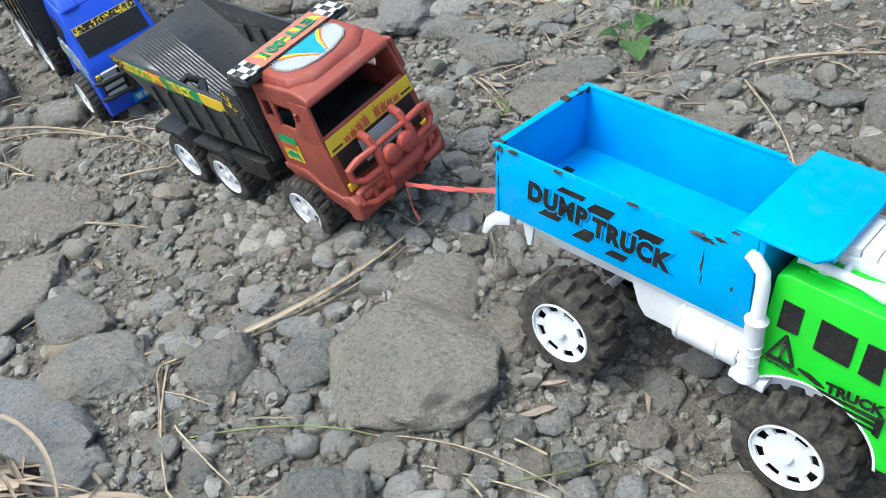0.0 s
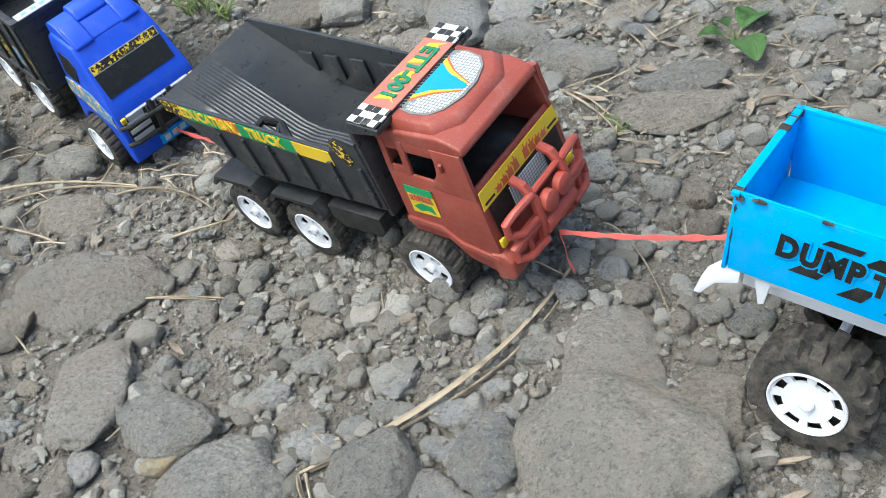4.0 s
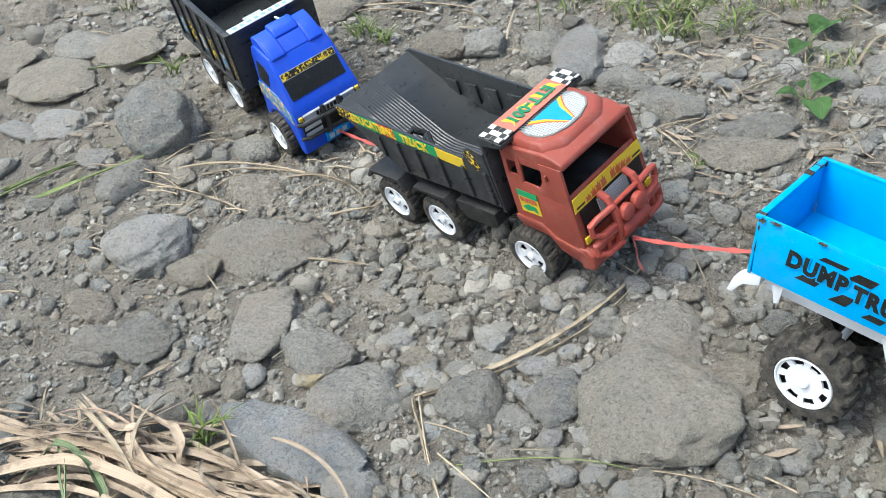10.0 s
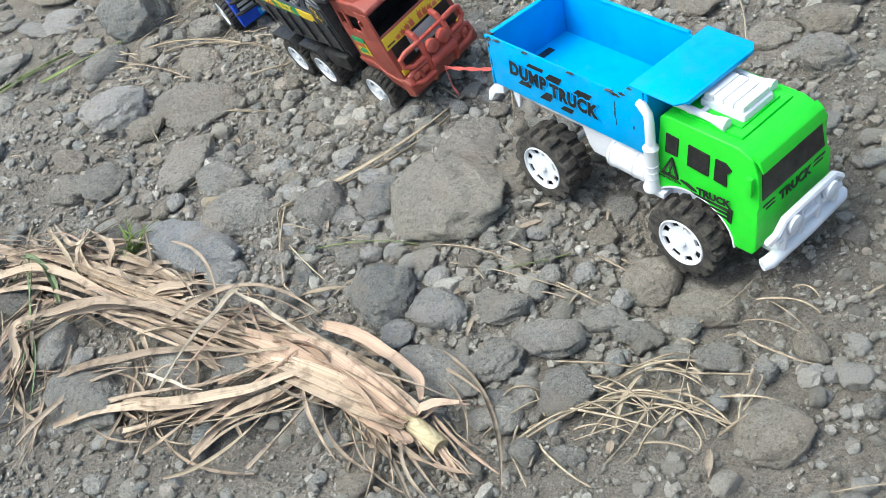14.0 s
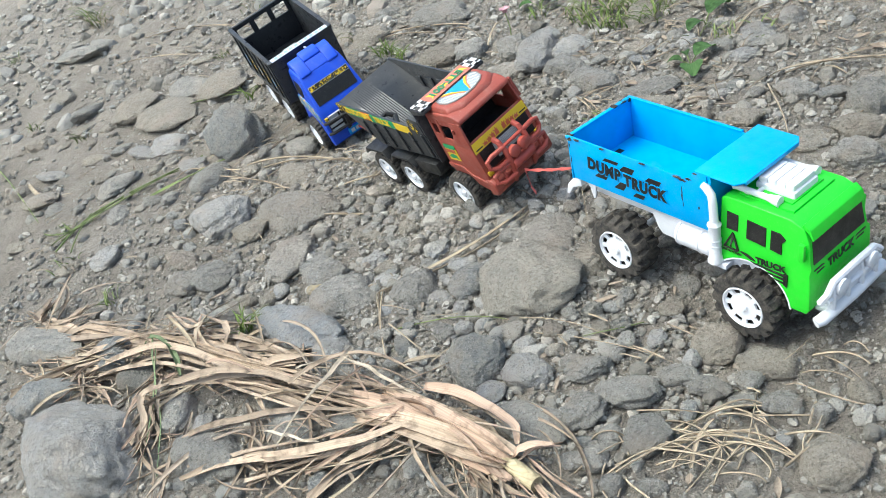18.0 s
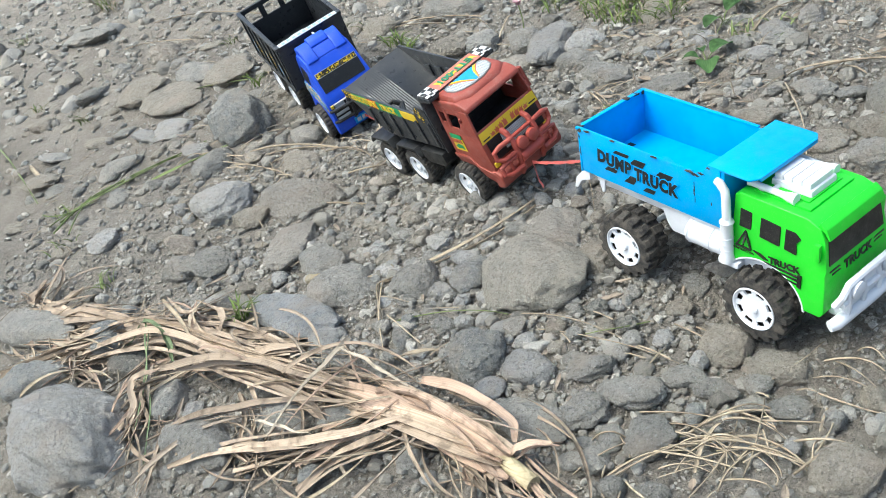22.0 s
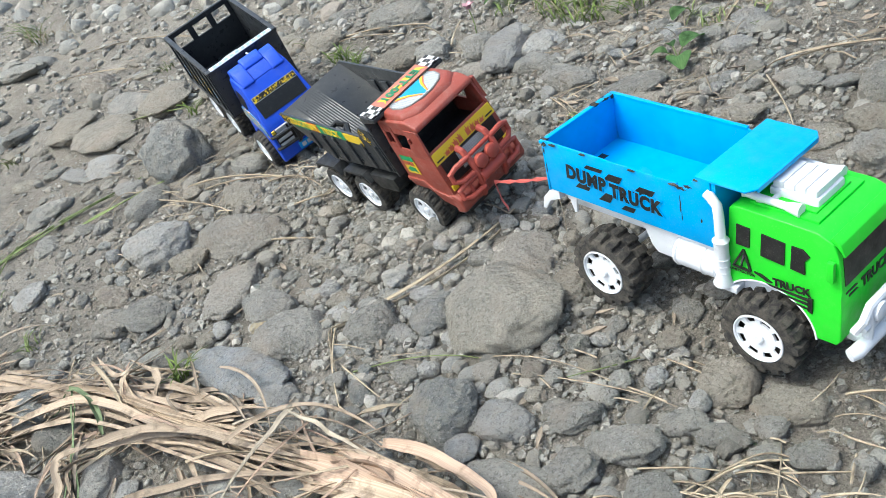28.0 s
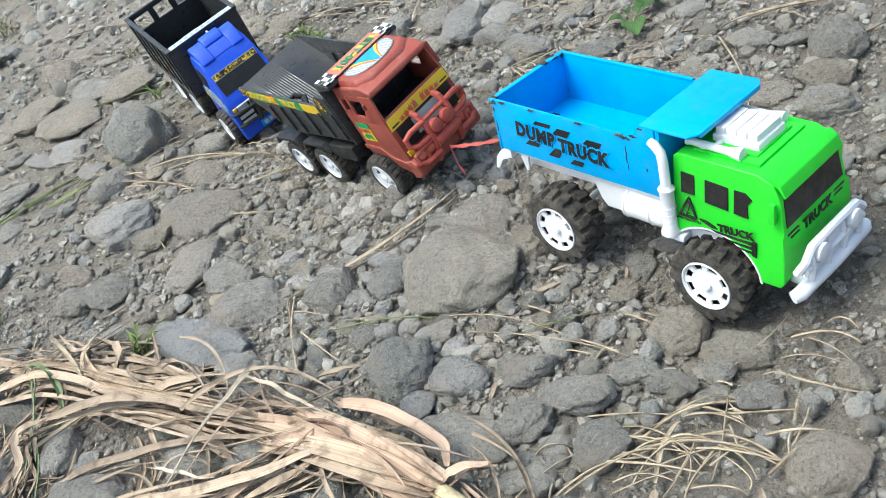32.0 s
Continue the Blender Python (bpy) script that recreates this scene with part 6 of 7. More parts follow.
straw("straw", (0.236, 0.013), (0.253, -0.013), (0.270, -0.037), 0.0032)
straw("straw", (-0.224, 1.167), (-0.173, 1.140), (-0.074, 1.084), 0.0044)
straw("straw", (-0.058, 1.083), (-0.020, 1.049), (0.012, 0.967), 0.0041)
straw("straw", (0.019, 0.946), (0.038, 1.004), (0.048, 1.035), 0.0048)
straw("straw", (0.182, 0.611), (0.190, 0.578), (0.201, 0.547), 0.0037)
straw("straw", (0.181, 0.666), (0.197, 0.633), (0.217, 0.616), 0.0077)
straw("straw", (0.361, 0.676), (0.318, 0.653), (0.287, 0.659), 0.0034)
straw("straw", (0.129, 0.391), (0.142, 0.354), (0.142, 0.280), 0.0026)
straw("straw", (-0.374, 0.530), (-0.327, 0.517), (-0.236, 0.481), 0.0029)
straw("straw", (0.454, 0.656), (0.492, 0.689), (0.542, 0.719), 0.0059)
straw("straw", (0.466, 0.488), (0.534, 0.474), (0.676, 0.418), 0.0058)
straw("straw", (0.493, 0.488), (0.567, 0.468), (0.628, 0.439), 0.0049)
straw("straw", (0.461, 0.472), (0.452, 0.349), (0.438, 0.278), 0.0036)
straw("straw", (0.651, 0.353), (0.590, 0.336), (0.532, 0.310), 0.0037)
straw("straw", (-0.211, 1.187), (-0.097, 1.122), (-0.005, 1.066), 0.0052)
straw("straw", (0.160, 0.636), (0.183, 0.577), (0.194, 0.520), 0.0050)
straw("straw", (-1.147, 1.066), (-1.084, 0.980), (-1.045, 0.934), 0.0116)
straw("straw", (-1.025, 1.791), (-0.814, 1.691), (-0.610, 1.534), 0.0086)
straw("straw", (-1.080, 1.647), (-0.975, 1.601), (-0.835, 1.543), 0.0068)
straw("straw", (-0.402, 0.642), (-0.458, 0.696), (-0.636, 0.826), 0.0045)
# the thin tangle of broken straw beside the corn heap
tangle = random.Random(23)
for n in range(26):
    x, y, a, l = tangle.gauss(0.225, 0.045), tangle.gauss(-0.178, 0.024), radians(tangle.choice((-35, -35, -10, 15, 55)) + tangle.gauss(0, 14)), tangle.uniform(0.018, 0.055)
    bow = tangle.uniform(-0.2, 0.2) * l
    straw("straw", (x - l * math.cos(a), y - l * math.sin(a)), (x - bow * math.sin(a), y + bow * math.cos(a)), (x + l * math.cos(a), y + l * math.sin(a)), tangle.uniform(0.0024, 0.0042))


heap_leaf("leaf", 0.0135, (-0.714, 0.245, 0.010), (-0.655, 0.236, 0.030), (-0.553, 0.223, 0.045), (-0.470, 0.180, 0.045), (-0.400, 0.128, 0.040), (-0.303, 0.079, 0.030), (-0.211, 0.023, 0.022))
heap_leaf("leaf", 0.0124, (-0.493, 0.115, 0.052), (-0.430, 0.115, 0.052), (-0.358, 0.095, 0.048), (-0.272, 0.051, 0.036), (-0.175, -0.002, 0.026))
heap_leaf("leaf", 0.0133, (-0.493, 0.115, 0.052), (-0.538, 0.119, 0.046), (-0.547, 0.109, 0.038), (-0.539, 0.084, 0.025), (-0.562, 0.049, 0.015), (-0.620, 0.029, 0.008))
heap_leaf("leaf", 0.0109, (-0.540, 0.083, 0.024), (-0.546, 0.050, 0.014), (-0.582, 0.010, 0.008))
heap_leaf("leaf", 0.0088, (-0.533, 0.103, 0.022), (-0.535, 0.065, 0.014), (-0.565, 0.025, 0.008))
heap_leaf("leaf", 0.0085, (-0.506, 0.026, 0.012), (-0.433, 0.031, 0.025), (-0.354, 0.025, 0.030), (-0.269, 0.009, 0.030), (-0.184, -0.013, 0.025))
heap_leaf("leaf", 0.0136, (-0.452, -0.036, 0.010), (-0.354, -0.043, 0.025), (-0.244, -0.069, 0.035), (-0.171, -0.077, 0.040), (-0.094, -0.063, 0.030))
heap_leaf("leaf", 0.0110, (-0.353, -0.070, 0.008), (-0.262, -0.073, 0.020), (-0.156, -0.078, 0.030))
heap_leaf("leaf", 0.0131, (-0.262, -0.121, 0.008), (-0.215, -0.094, 0.020), (-0.157, -0.084, 0.028), (-0.118, -0.073, 0.030))
heap_leaf("tip", 0.0139, (-0.434, 0.098, 0.022), (-0.382, 0.090, 0.026), (-0.311, 0.046, 0.026), (-0.253, 0.007, 0.020), (-0.228, -0.027, 0.010))
heap_leaf("leaf", 0.0142, (-0.733, 0.353, 0.020), (-0.658, 0.323, 0.030), (-0.574, 0.264, 0.032), (-0.509, 0.237, 0.030), (-0.417, 0.169, 0.028), (-0.324, 0.113, 0.024), (-0.225, 0.043, 0.020))
heap_leaf("leaf", 0.0109, (-0.721, 0.318, 0.020), (-0.622, 0.285, 0.026), (-0.546, 0.247, 0.026), (-0.467, 0.188, 0.024), (-0.382, 0.127, 0.020))
heap_leaf("leaf", 0.0102, (-0.672, 0.321, 0.030), (-0.582, 0.263, 0.030), (-0.524, 0.246, 0.028), (-0.441, 0.206, 0.024), (-0.357, 0.148, 0.020), (-0.294, 0.108, 0.014))
heap_leaf("leaf", 0.0084, (-0.728, 0.355, 0.028), (-0.625, 0.292, 0.034), (-0.541, 0.252, 0.034), (-0.445, 0.191, 0.030), (-0.333, 0.110, 0.026), (-0.229, 0.038, 0.022))
heap_leaf("tip", 0.0176, (-0.567, 0.348, 0.015), (-0.508, 0.269, 0.028), (-0.482, 0.254, 0.036), (-0.483, 0.239, 0.032), (-0.455, 0.197, 0.028), (-0.415, 0.166, 0.022))
heap_leaf("tip", 0.0150, (-0.505, 0.314, 0.015), (-0.448, 0.259, 0.028), (-0.433, 0.240, 0.030), (-0.429, 0.214, 0.026), (-0.431, 0.194, 0.020))
heap_leaf("dark", 0.0116, (-0.444, 0.239, 0.014), (-0.381, 0.200, 0.016), (-0.324, 0.143, 0.014), (-0.294, 0.129, 0.008))
heap_leaf("dark", 0.0086, (-0.437, 0.218, 0.014), (-0.350, 0.166, 0.016), (-0.299, 0.126, 0.010))
heap_leaf("leaf", 0.0126, (-0.370, 0.133, 0.022), (-0.334, 0.129, 0.030), (-0.288, 0.114, 0.034))
heap_leaf("leaf", 0.0129, (-0.710, 0.279, 0.020), (-0.662, 0.274, 0.026), (-0.604, 0.265, 0.028), (-0.568, 0.256, 0.024))
heap_leaf("leaf", 0.0131, (-0.690, 0.257, 0.008), (-0.659, 0.264, 0.020), (-0.610, 0.267, 0.030))
heap_leaf("leaf", 0.0156, (-0.705, 0.265, 0.024), (-0.704, 0.255, 0.016), (-0.698, 0.242, 0.008))
heap_leaf("dark", 0.0110, (-0.610, 0.263, 0.020), (-0.569, 0.245, 0.012), (-0.513, 0.198, 0.008))
heap_leaf("dark", 0.0106, (-0.577, 0.276, 0.018), (-0.510, 0.256, 0.018), (-0.459, 0.245, 0.016), (-0.426, 0.218, 0.012))
heap_leaf("leaf", 0.0109, (-0.540, 0.252, 0.024), (-0.476, 0.221, 0.024), (-0.407, 0.164, 0.022), (-0.331, 0.110, 0.020))
heap_leaf("leaf", 0.0082, (-0.499, 0.230, 0.022), (-0.405, 0.158, 0.024), (-0.310, 0.093, 0.022), (-0.200, 0.011, 0.020))
heap_leaf("leaf", 0.0106, (-0.414, 0.176, 0.016), (-0.314, 0.107, 0.018), (-0.226, 0.040, 0.018), (-0.158, -0.007, 0.018))
heap_leaf("leaf", 0.0097, (-0.460, 0.144, 0.020), (-0.361, 0.099, 0.026), (-0.266, 0.040, 0.024), (-0.171, -0.017, 0.020))
heap_leaf("husk", 0.0219, (-0.203, 0.016, 0.026), (-0.134, -0.033, 0.030), (-0.071, -0.098, 0.026), (-0.019, -0.158, 0.020), (-0.003, -0.175, 0.016))
heap_leaf("husk", 0.0198, (-0.185, -0.014, 0.024), (-0.109, -0.073, 0.026), (-0.058, -0.125, 0.022), (-0.024, -0.162, 0.018))
heap_leaf("leaf", 0.0143, (-0.154, 0.022, 0.018), (-0.090, -0.039, 0.018), (-0.042, -0.091, 0.016), (-0.016, -0.126, 0.012))
heap_leaf("husk", 0.0160, (-0.106, 0.003, 0.018), (-0.058, -0.036, 0.032), (-0.018, -0.082, 0.038), (0.010, -0.114, 0.030), (0.010, -0.129, 0.020))
heap_leaf("husk", 0.0112, (-0.000, -0.150, 0.020), (0.024, -0.147, 0.030), (0.052, -0.153, 0.030))
heap_leaf("husk", 0.0187, (-0.161, -0.013, 0.030), (-0.107, -0.041, 0.034), (-0.073, -0.087, 0.030), (-0.035, -0.141, 0.024), (-0.006, -0.177, 0.018))
heap_leaf("husk", 0.0097, (-0.050, -0.145, 0.018), (-0.048, -0.156, 0.010), (-0.039, -0.161, 0.005))
heap_leaf("leaf", 0.0167, (-0.225, 0.021, 0.016), (-0.135, -0.045, 0.018), (-0.065, -0.108, 0.016), (-0.021, -0.158, 0.014))
heap_leaf("leaf", 0.0078, (-0.374, 0.063, 0.020), (-0.356, 0.018, 0.014), (-0.355, -0.025, 0.008), (-0.319, -0.081, 0.006))
heap_leaf("leaf", 0.0087, (-0.408, 0.024, 0.012), (-0.400, -0.008, 0.010), (-0.363, -0.034, 0.014), (-0.342, -0.042, 0.010))
heap_leaf("dark", 0.0095, (-0.236, 0.063, 0.016), (-0.193, 0.043, 0.018), (-0.144, 0.011, 0.016))
heap_leaf("leaf", 0.0056, (-0.275, 0.013, 0.020), (-0.230, -0.019, 0.008))
heap_leaf("dark", 0.0089, (-0.703, 0.257, 0.008), (-0.629, 0.255, 0.014), (-0.566, 0.242, 0.016))
heap_leaf("leaf", 0.0103, (-0.732, 0.339, 0.016), (-0.685, 0.302, 0.014), (-0.653, 0.269, 0.010))
heap_leaf("leaf", 0.0097, (-0.639, 0.309, 0.030), (-0.692, 0.318, 0.020), (-0.730, 0.300, 0.010))
heap_leaf("leaf", 0.0128, (-0.821, 0.321, 0.008), (-0.779, 0.356, 0.020), (-0.731, 0.362, 0.026), (-0.653, 0.325, 0.028))
heap_leaf("leaf", 0.0142, (-0.902, 0.430, 0.008), (-0.816, 0.395, 0.020), (-0.729, 0.349, 0.024), (-0.631, 0.291, 0.026))
heap_leaf("leaf", 0.0110, (-0.913, 0.499, 0.008), (-0.802, 0.412, 0.016), (-0.689, 0.317, 0.024), (-0.601, 0.262, 0.024))
heap_leaf("leaf", 0.0108, (-0.820, 0.270, 0.008), (-0.741, 0.262, 0.014), (-0.680, 0.268, 0.020))
heap_leaf("green", 0.0115, (-0.563, 0.245, 0.050), (-0.530, 0.218, 0.052), (-0.506, 0.186, 0.040), (-0.497, 0.161, 0.025))
heap_leaf("green", 0.0040, (-0.558, 0.246, 0.046), (-0.547, 0.199, 0.040), (-0.533, 0.144, 0.030), (-0.531, 0.085, 0.020), (-0.534, 0.025, 0.010))
heap_leaf("green", 0.0027, (-0.548, 0.229, 0.046), (-0.532, 0.141, 0.034), (-0.513, 0.079, 0.020), (-0.501, -0.015, 0.010))
heap_leaf("green", 0.0030, (-0.569, 0.244, 0.044), (-0.587, 0.235, 0.030), (-0.612, 0.235, 0.015))
heap_leaf("reed", 0.0090, (-0.198, 0.070, 0.055), (-0.214, 0.052, 0.056), (-0.246, 0.014, 0.052), (-0.304, -0.048, 0.035))
heap_leaf("reed", 0.0050, (-0.288, 0.077, 0.046), (-0.249, 0.064, 0.055), (-0.211, 0.058, 0.057))
heap_leaf("reed", 0.0048, (-0.210, 0.057, 0.057), (-0.159, 0.009, 0.055), (-0.115, -0.029, 0.045))
heap_leaf("reed", 0.0036, (-0.335, -0.009, 0.035), (-0.292, -0.033, 0.035), (-0.243, -0.060, 0.035))
heap_leaf("tip", 0.0047, (-0.246, -0.105, 0.006), (-0.295, -0.027, 0.012), (-0.277, 0.011, 0.016))
heap_leaf("leaf", 0.0053, (-0.671, 0.236, 0.008), (-0.574, 0.194, 0.012), (-0.483, 0.151, 0.014))
heap_leaf("leaf", 0.0056, (-0.498, 0.143, 0.008), (-0.465, 0.152, 0.014), (-0.438, 0.162, 0.022))
heap_leaf("tip", 0.0041, (-0.248, -0.051, 0.006), (-0.208, -0.039, 0.016), (-0.162, -0.036, 0.026))
heap_leaf("leaf", 0.0078, (-0.634, 0.277, 0.026), (-0.648, 0.261, 0.016), (-0.675, 0.251, 0.008))
heap_leaf("leaf", 0.0074, (-0.589, 0.268, 0.030), (-0.568, 0.248, 0.024), (-0.562, 0.221, 0.014))
heap_leaf("leaf", 0.0052, (-0.722, 0.305, 0.014), (-0.631, 0.263, 0.020), (-0.545, 0.239, 0.016))
heap_leaf("husk", 0.0063, (-0.015, -0.152, 0.016), (0.013, -0.173, 0.012), (0.042, -0.212, 0.006))
heap_leaf("leaf", 0.0039, (0.020, -0.158, 0.006), (0.032, -0.186, 0.007), (0.051, -0.214, 0.005))
heap_leaf("leaf", 0.0169, (-0.884, 0.406, 0.012), (-0.746, 0.339, 0.026), (-0.646, 0.303, 0.032), (-0.575, 0.267, 0.030), (-0.508, 0.245, 0.028))
heap_leaf("leaf", 0.0183, (-0.843, 0.265, 0.008), (-0.729, 0.267, 0.026), (-0.660, 0.269, 0.036), (-0.608, 0.269, 0.040))
heap_leaf("leaf", 0.0148, (-0.703, 0.256, 0.008), (-0.662, 0.262, 0.024), (-0.620, 0.266, 0.036))
heap_leaf("tip", 0.0180, (-0.703, 0.243, 0.008), (-0.707, 0.252, 0.020), (-0.715, 0.263, 0.026))
heap_leaf("leaf", 0.0164, (-0.863, 0.438, 0.020), (-0.853, 0.461, 0.024), (-0.862, 0.507, 0.015))
heap_leaf("leaf", 0.0136, (-0.809, 0.412, 0.016), (-0.759, 0.367, 0.020), (-0.718, 0.345, 0.024))
heap_leaf("leaf", 0.0074, (-0.799, 0.413, 0.016), (-0.777, 0.424, 0.020), (-0.760, 0.447, 0.014))
heap_leaf("dark", 0.0037, (-0.742, 0.265, 0.010), (-0.741, 0.255, 0.010), (-0.745, 0.244, 0.008))
heap_leaf("dark", 0.0036, (-0.728, 0.257, 0.012), (-0.716, 0.246, 0.010), (-0.694, 0.221, 0.008))
heap_leaf("dark", 0.0034, (-0.774, 0.261, 0.008), (-0.768, 0.257, 0.010), (-0.762, 0.253, 0.008))
heap_leaf("dark", 0.0038, (-0.756, 0.262, 0.010), (-0.715, 0.260, 0.016), (-0.685, 0.262, 0.018))
heap_leaf("dark", 0.0031, (-0.722, 0.218, 0.024), (-0.687, 0.208, 0.026), (-0.656, 0.197, 0.022))
heap_leaf("leaf", 0.0041, (-0.731, 0.307, 0.026), (-0.663, 0.267, 0.028), (-0.599, 0.251, 0.022))
heap_leaf("leaf", 0.0035, (-0.830, 0.338, 0.012), (-0.736, 0.290, 0.020), (-0.659, 0.266, 0.026))


def torn_strips(count):
    """Narrow torn strips and frayed fibres that lie in and under the heap, along its leaves."""
    rnd = random.Random(58)
    pile = {}
    for n in range(count):
        pts = rnd.choice([w for w in heap_ways if len(w) > 2])
        k = rnd.randrange(len(pts) - 1)
        a, b = Vector(pts[k]), Vector(pts[k + 1])
        low = rnd.random() < 0.55
        mid = a.lerp(b, rnd.random()) + Vector((rnd.uniform(-0.03, 0.03), rnd.uniform(-0.03, 0.03), 0))
        way = Matrix.Rotation(rnd.gauss(0, 0.45), 3, "Z") @ Vector((b.x - a.x, b.y - a.y, 0)).normalized() * rnd.uniform(0.03, 0.10)
        bend = Vector((-way.y, way.x, 0)) * rnd.uniform(-0.35, 0.35)
        h = rnd.uniform(0.004, 0.014) if low else mid.z * rnd.uniform(0.6, 1.15) + 0.004
        line = curve3(lie(mid - way, h * rnd.uniform(0.4, 1.0) + 0.003), lie(mid + bend, h + 0.004), lie(mid + way, h * rnd.uniform(0.3, 1.2) + 0.003), 14)
        # strips low in the heap mostly take the darker leaf colour
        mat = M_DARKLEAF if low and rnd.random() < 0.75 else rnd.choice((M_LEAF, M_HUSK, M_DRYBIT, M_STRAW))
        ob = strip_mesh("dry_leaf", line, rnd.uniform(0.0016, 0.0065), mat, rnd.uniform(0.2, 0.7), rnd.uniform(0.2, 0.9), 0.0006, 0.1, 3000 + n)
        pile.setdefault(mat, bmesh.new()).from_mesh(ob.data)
        bpy.data.meshes.remove(ob.data)
    for mat, bm in pile.items():
        tagged(part("torn_fibres", bm, mat, None, "", 70), "thin torn strips of dry corn leaf in the heap", "leaf litter", kind="stuff")


torn_strips(260)


def corn_stalk():
    """The thick end of the corn plant: a pale torn stalk with sheaths wrapped round it."""
    root = tagged(new("corn_stalk"), "broken dry corn stalk with torn brown sheaths", "corn stalk")
    way = [lie((0.026, -0.183), 0.010), lie((0.001, -0.154), 0.014), lie((-0.028, -0.127), 0.016), lie((-0.078, -0.072), 0.017), lie((-0.127, -0.022), 0.016), lie((-0.178, 0.018), 0.013)]
    core = tube(way, [0.010, 0.0105, 0.011, 0.010, 0.008, 0.005], 12)
    uv = core.loops.layers.uv.new("UVMap")
    for f in core.faces:
        for loop in f.loops:
            loop[uv].uv = (loop.vert.co.z * 60, (loop.vert.co.x - loop.vert.co.y) * 10)
    part("stalk", core, M_PITH, root, "pale torn stalk")
    for k in range(9):
        rnd = random.Random(40 + k)
        side = rnd.uniform(-0.016, 0.016)
        a, b = Vector((-0.001, -0.152)), Vector((-0.161 - 0.05 * rnd.random(), -0.003 + 0.03 * rnd.random()))
        m = a.lerp(b, 0.5) + Vector((0.7, 0.7)) * side
        w = curve3(lie(a + Vector((0.7, 0.7)) * side * 0.6, 0.017 + 0.006 * rnd.random()), lie(m, 0.026 + 0.008 * rnd.random()), lie(b + Vector((0.7, 0.7)) * side * 1.3, 0.012), 18)
        ob = strip_mesh("sheath", w, rnd.uniform(0.016, 0.026), M_HUSK if k % 3 else M_LEAF, 0.5, 0.3, 0.0008, 0.35, 60 + k)
        ob.parent = root
    return root


corn_stalk()


def tuft(x, y, count, height, mat, spread=0.02, label="small tuft of green grass growing between stones", dry=0):
    """Grass blades that grow from one foot."""
    rnd = random.Random(int(x * 991 + y * 577) + count)
    root = tagged(new("grass_tuft"), label, "grass", "grass tufts")
    root.matrix_basis = Matrix.Translation((x, y, ground_z(x, y)))
    for k in range(int(count * 1.5)):
        a, l = rnd.uniform(0, 2 * math.pi), height * rnd.uniform(0.5, 1.1)
        foot = Vector((rnd.uniform(-1, 1), rnd.uniform(-1, 1), 0)) * spread
        out = Vector((math.cos(a), math.sin(a), 0))
        way = [foot + out * l * 0.75 * t ** 1.5 + Vector((0, 0, l * (t - 0.45 * t ** 2.4))) for t in np.linspace(0, 1, 8).tolist()]
        ob = strip_mesh("blade", way, rnd.uniform(0.0014, 0.0032) if k >= dry else 0.0018, M_STRAW if k < dry else mat, 0.5, 0.3, 0.0004, 0.05, k + count)
        ob.parent = root
    return root


for spot in ((0.243, 0.855), (0.289, 0.835), (0.328, 0.818), (0.213, 0.907), (0.273, 0.886)):
    tuft(*spot, 13, 0.050, M_GRASS, 0.022, "spreading tuft of green grass with dry blades", 3)
for spot in ((0.363, 0.831), (0.129, 1.006), (0.319, 0.896), (0.607, 0.766)):
    tuft(*spot, 9, 0.042, M_GRASS, 0.022, "spreading tuft of green grass with dry blades", 2)
tuft(-0.414, 0.252, 12, 0.060, M_GRASS, 0.010)
tuft(-0.175, 1.040, 10, 0.035, M_GRASS, 0.012)
tuft(-1.287, 2.100, 18, 0.13, M_GRASS, 0.03, "tuft of green grass with dry straw foot", 7)
tuft(-1.230, 2.060, 12, 0.07, M_STRAW, 0.05, "flattened tuft of dry straw")
for spot in ((-1.587, 2.04), (-1.26, 1.392), (-0.689, 1.425), (-1.05, 1.22)):
    tuft(*spot, 8, 0.045, M_STEM, 0.02, "sparse tuft of green and dry grass", 3)
tuft(-0.930, 0.760, 7, 0.04, M_STEM, 0.02)
tuft(-0.720, 0.454, 7, 0.04, M_STEM, 0.015)
tuft(0.199, 0.517, 8, 0.03, M_STEM, 0.012, "sparse tuft of green and dry grass", 3)
tuft(0.436, 0.658, 6, 0.03, M_STEM, 0.02, "sparse tuft of green and dry grass", 3)
tuft(-0.557, 1.099, 7, 0.05, M_GRASS, 0.012)


for spot, count, tall in (((0.212, 0.946), 12, 0.05), ((0.249, 0.921), 14, 0.055), ((0.303, 0.910), 14, 0.05), ((0.335, 0.892), 12, 0.045), ((0.375, 0.874), 12, 0.045), ((0.420, 0.856), 10, 0.05), ((0.461, 0.842), 10, 0.05), ((0.507, 0.782), 8, 0.04), ((0.348, 0.951), 12, 0.05), ((0.266, 0.984), 12, 0.05)):
    tuft(*spot, count - 2, tall, M_GRASS, 0.030, "spreading tuft of green grass with dry blades", 4)
for spot in ((0.444, 0.690), (0.495, 0.646), (0.403, 0.685), (0.455, 0.625), (-0.658, 1.715), (-0.325, 1.236), (-0.880, 0.631)):
    tuft(*spot, 7, 0.035, M_STEM, 0.03, "sparse tuft of green and dry grass", 4)
tuft(-0.211, 1.076, 16, 0.05, M_GRASS, 0.018)


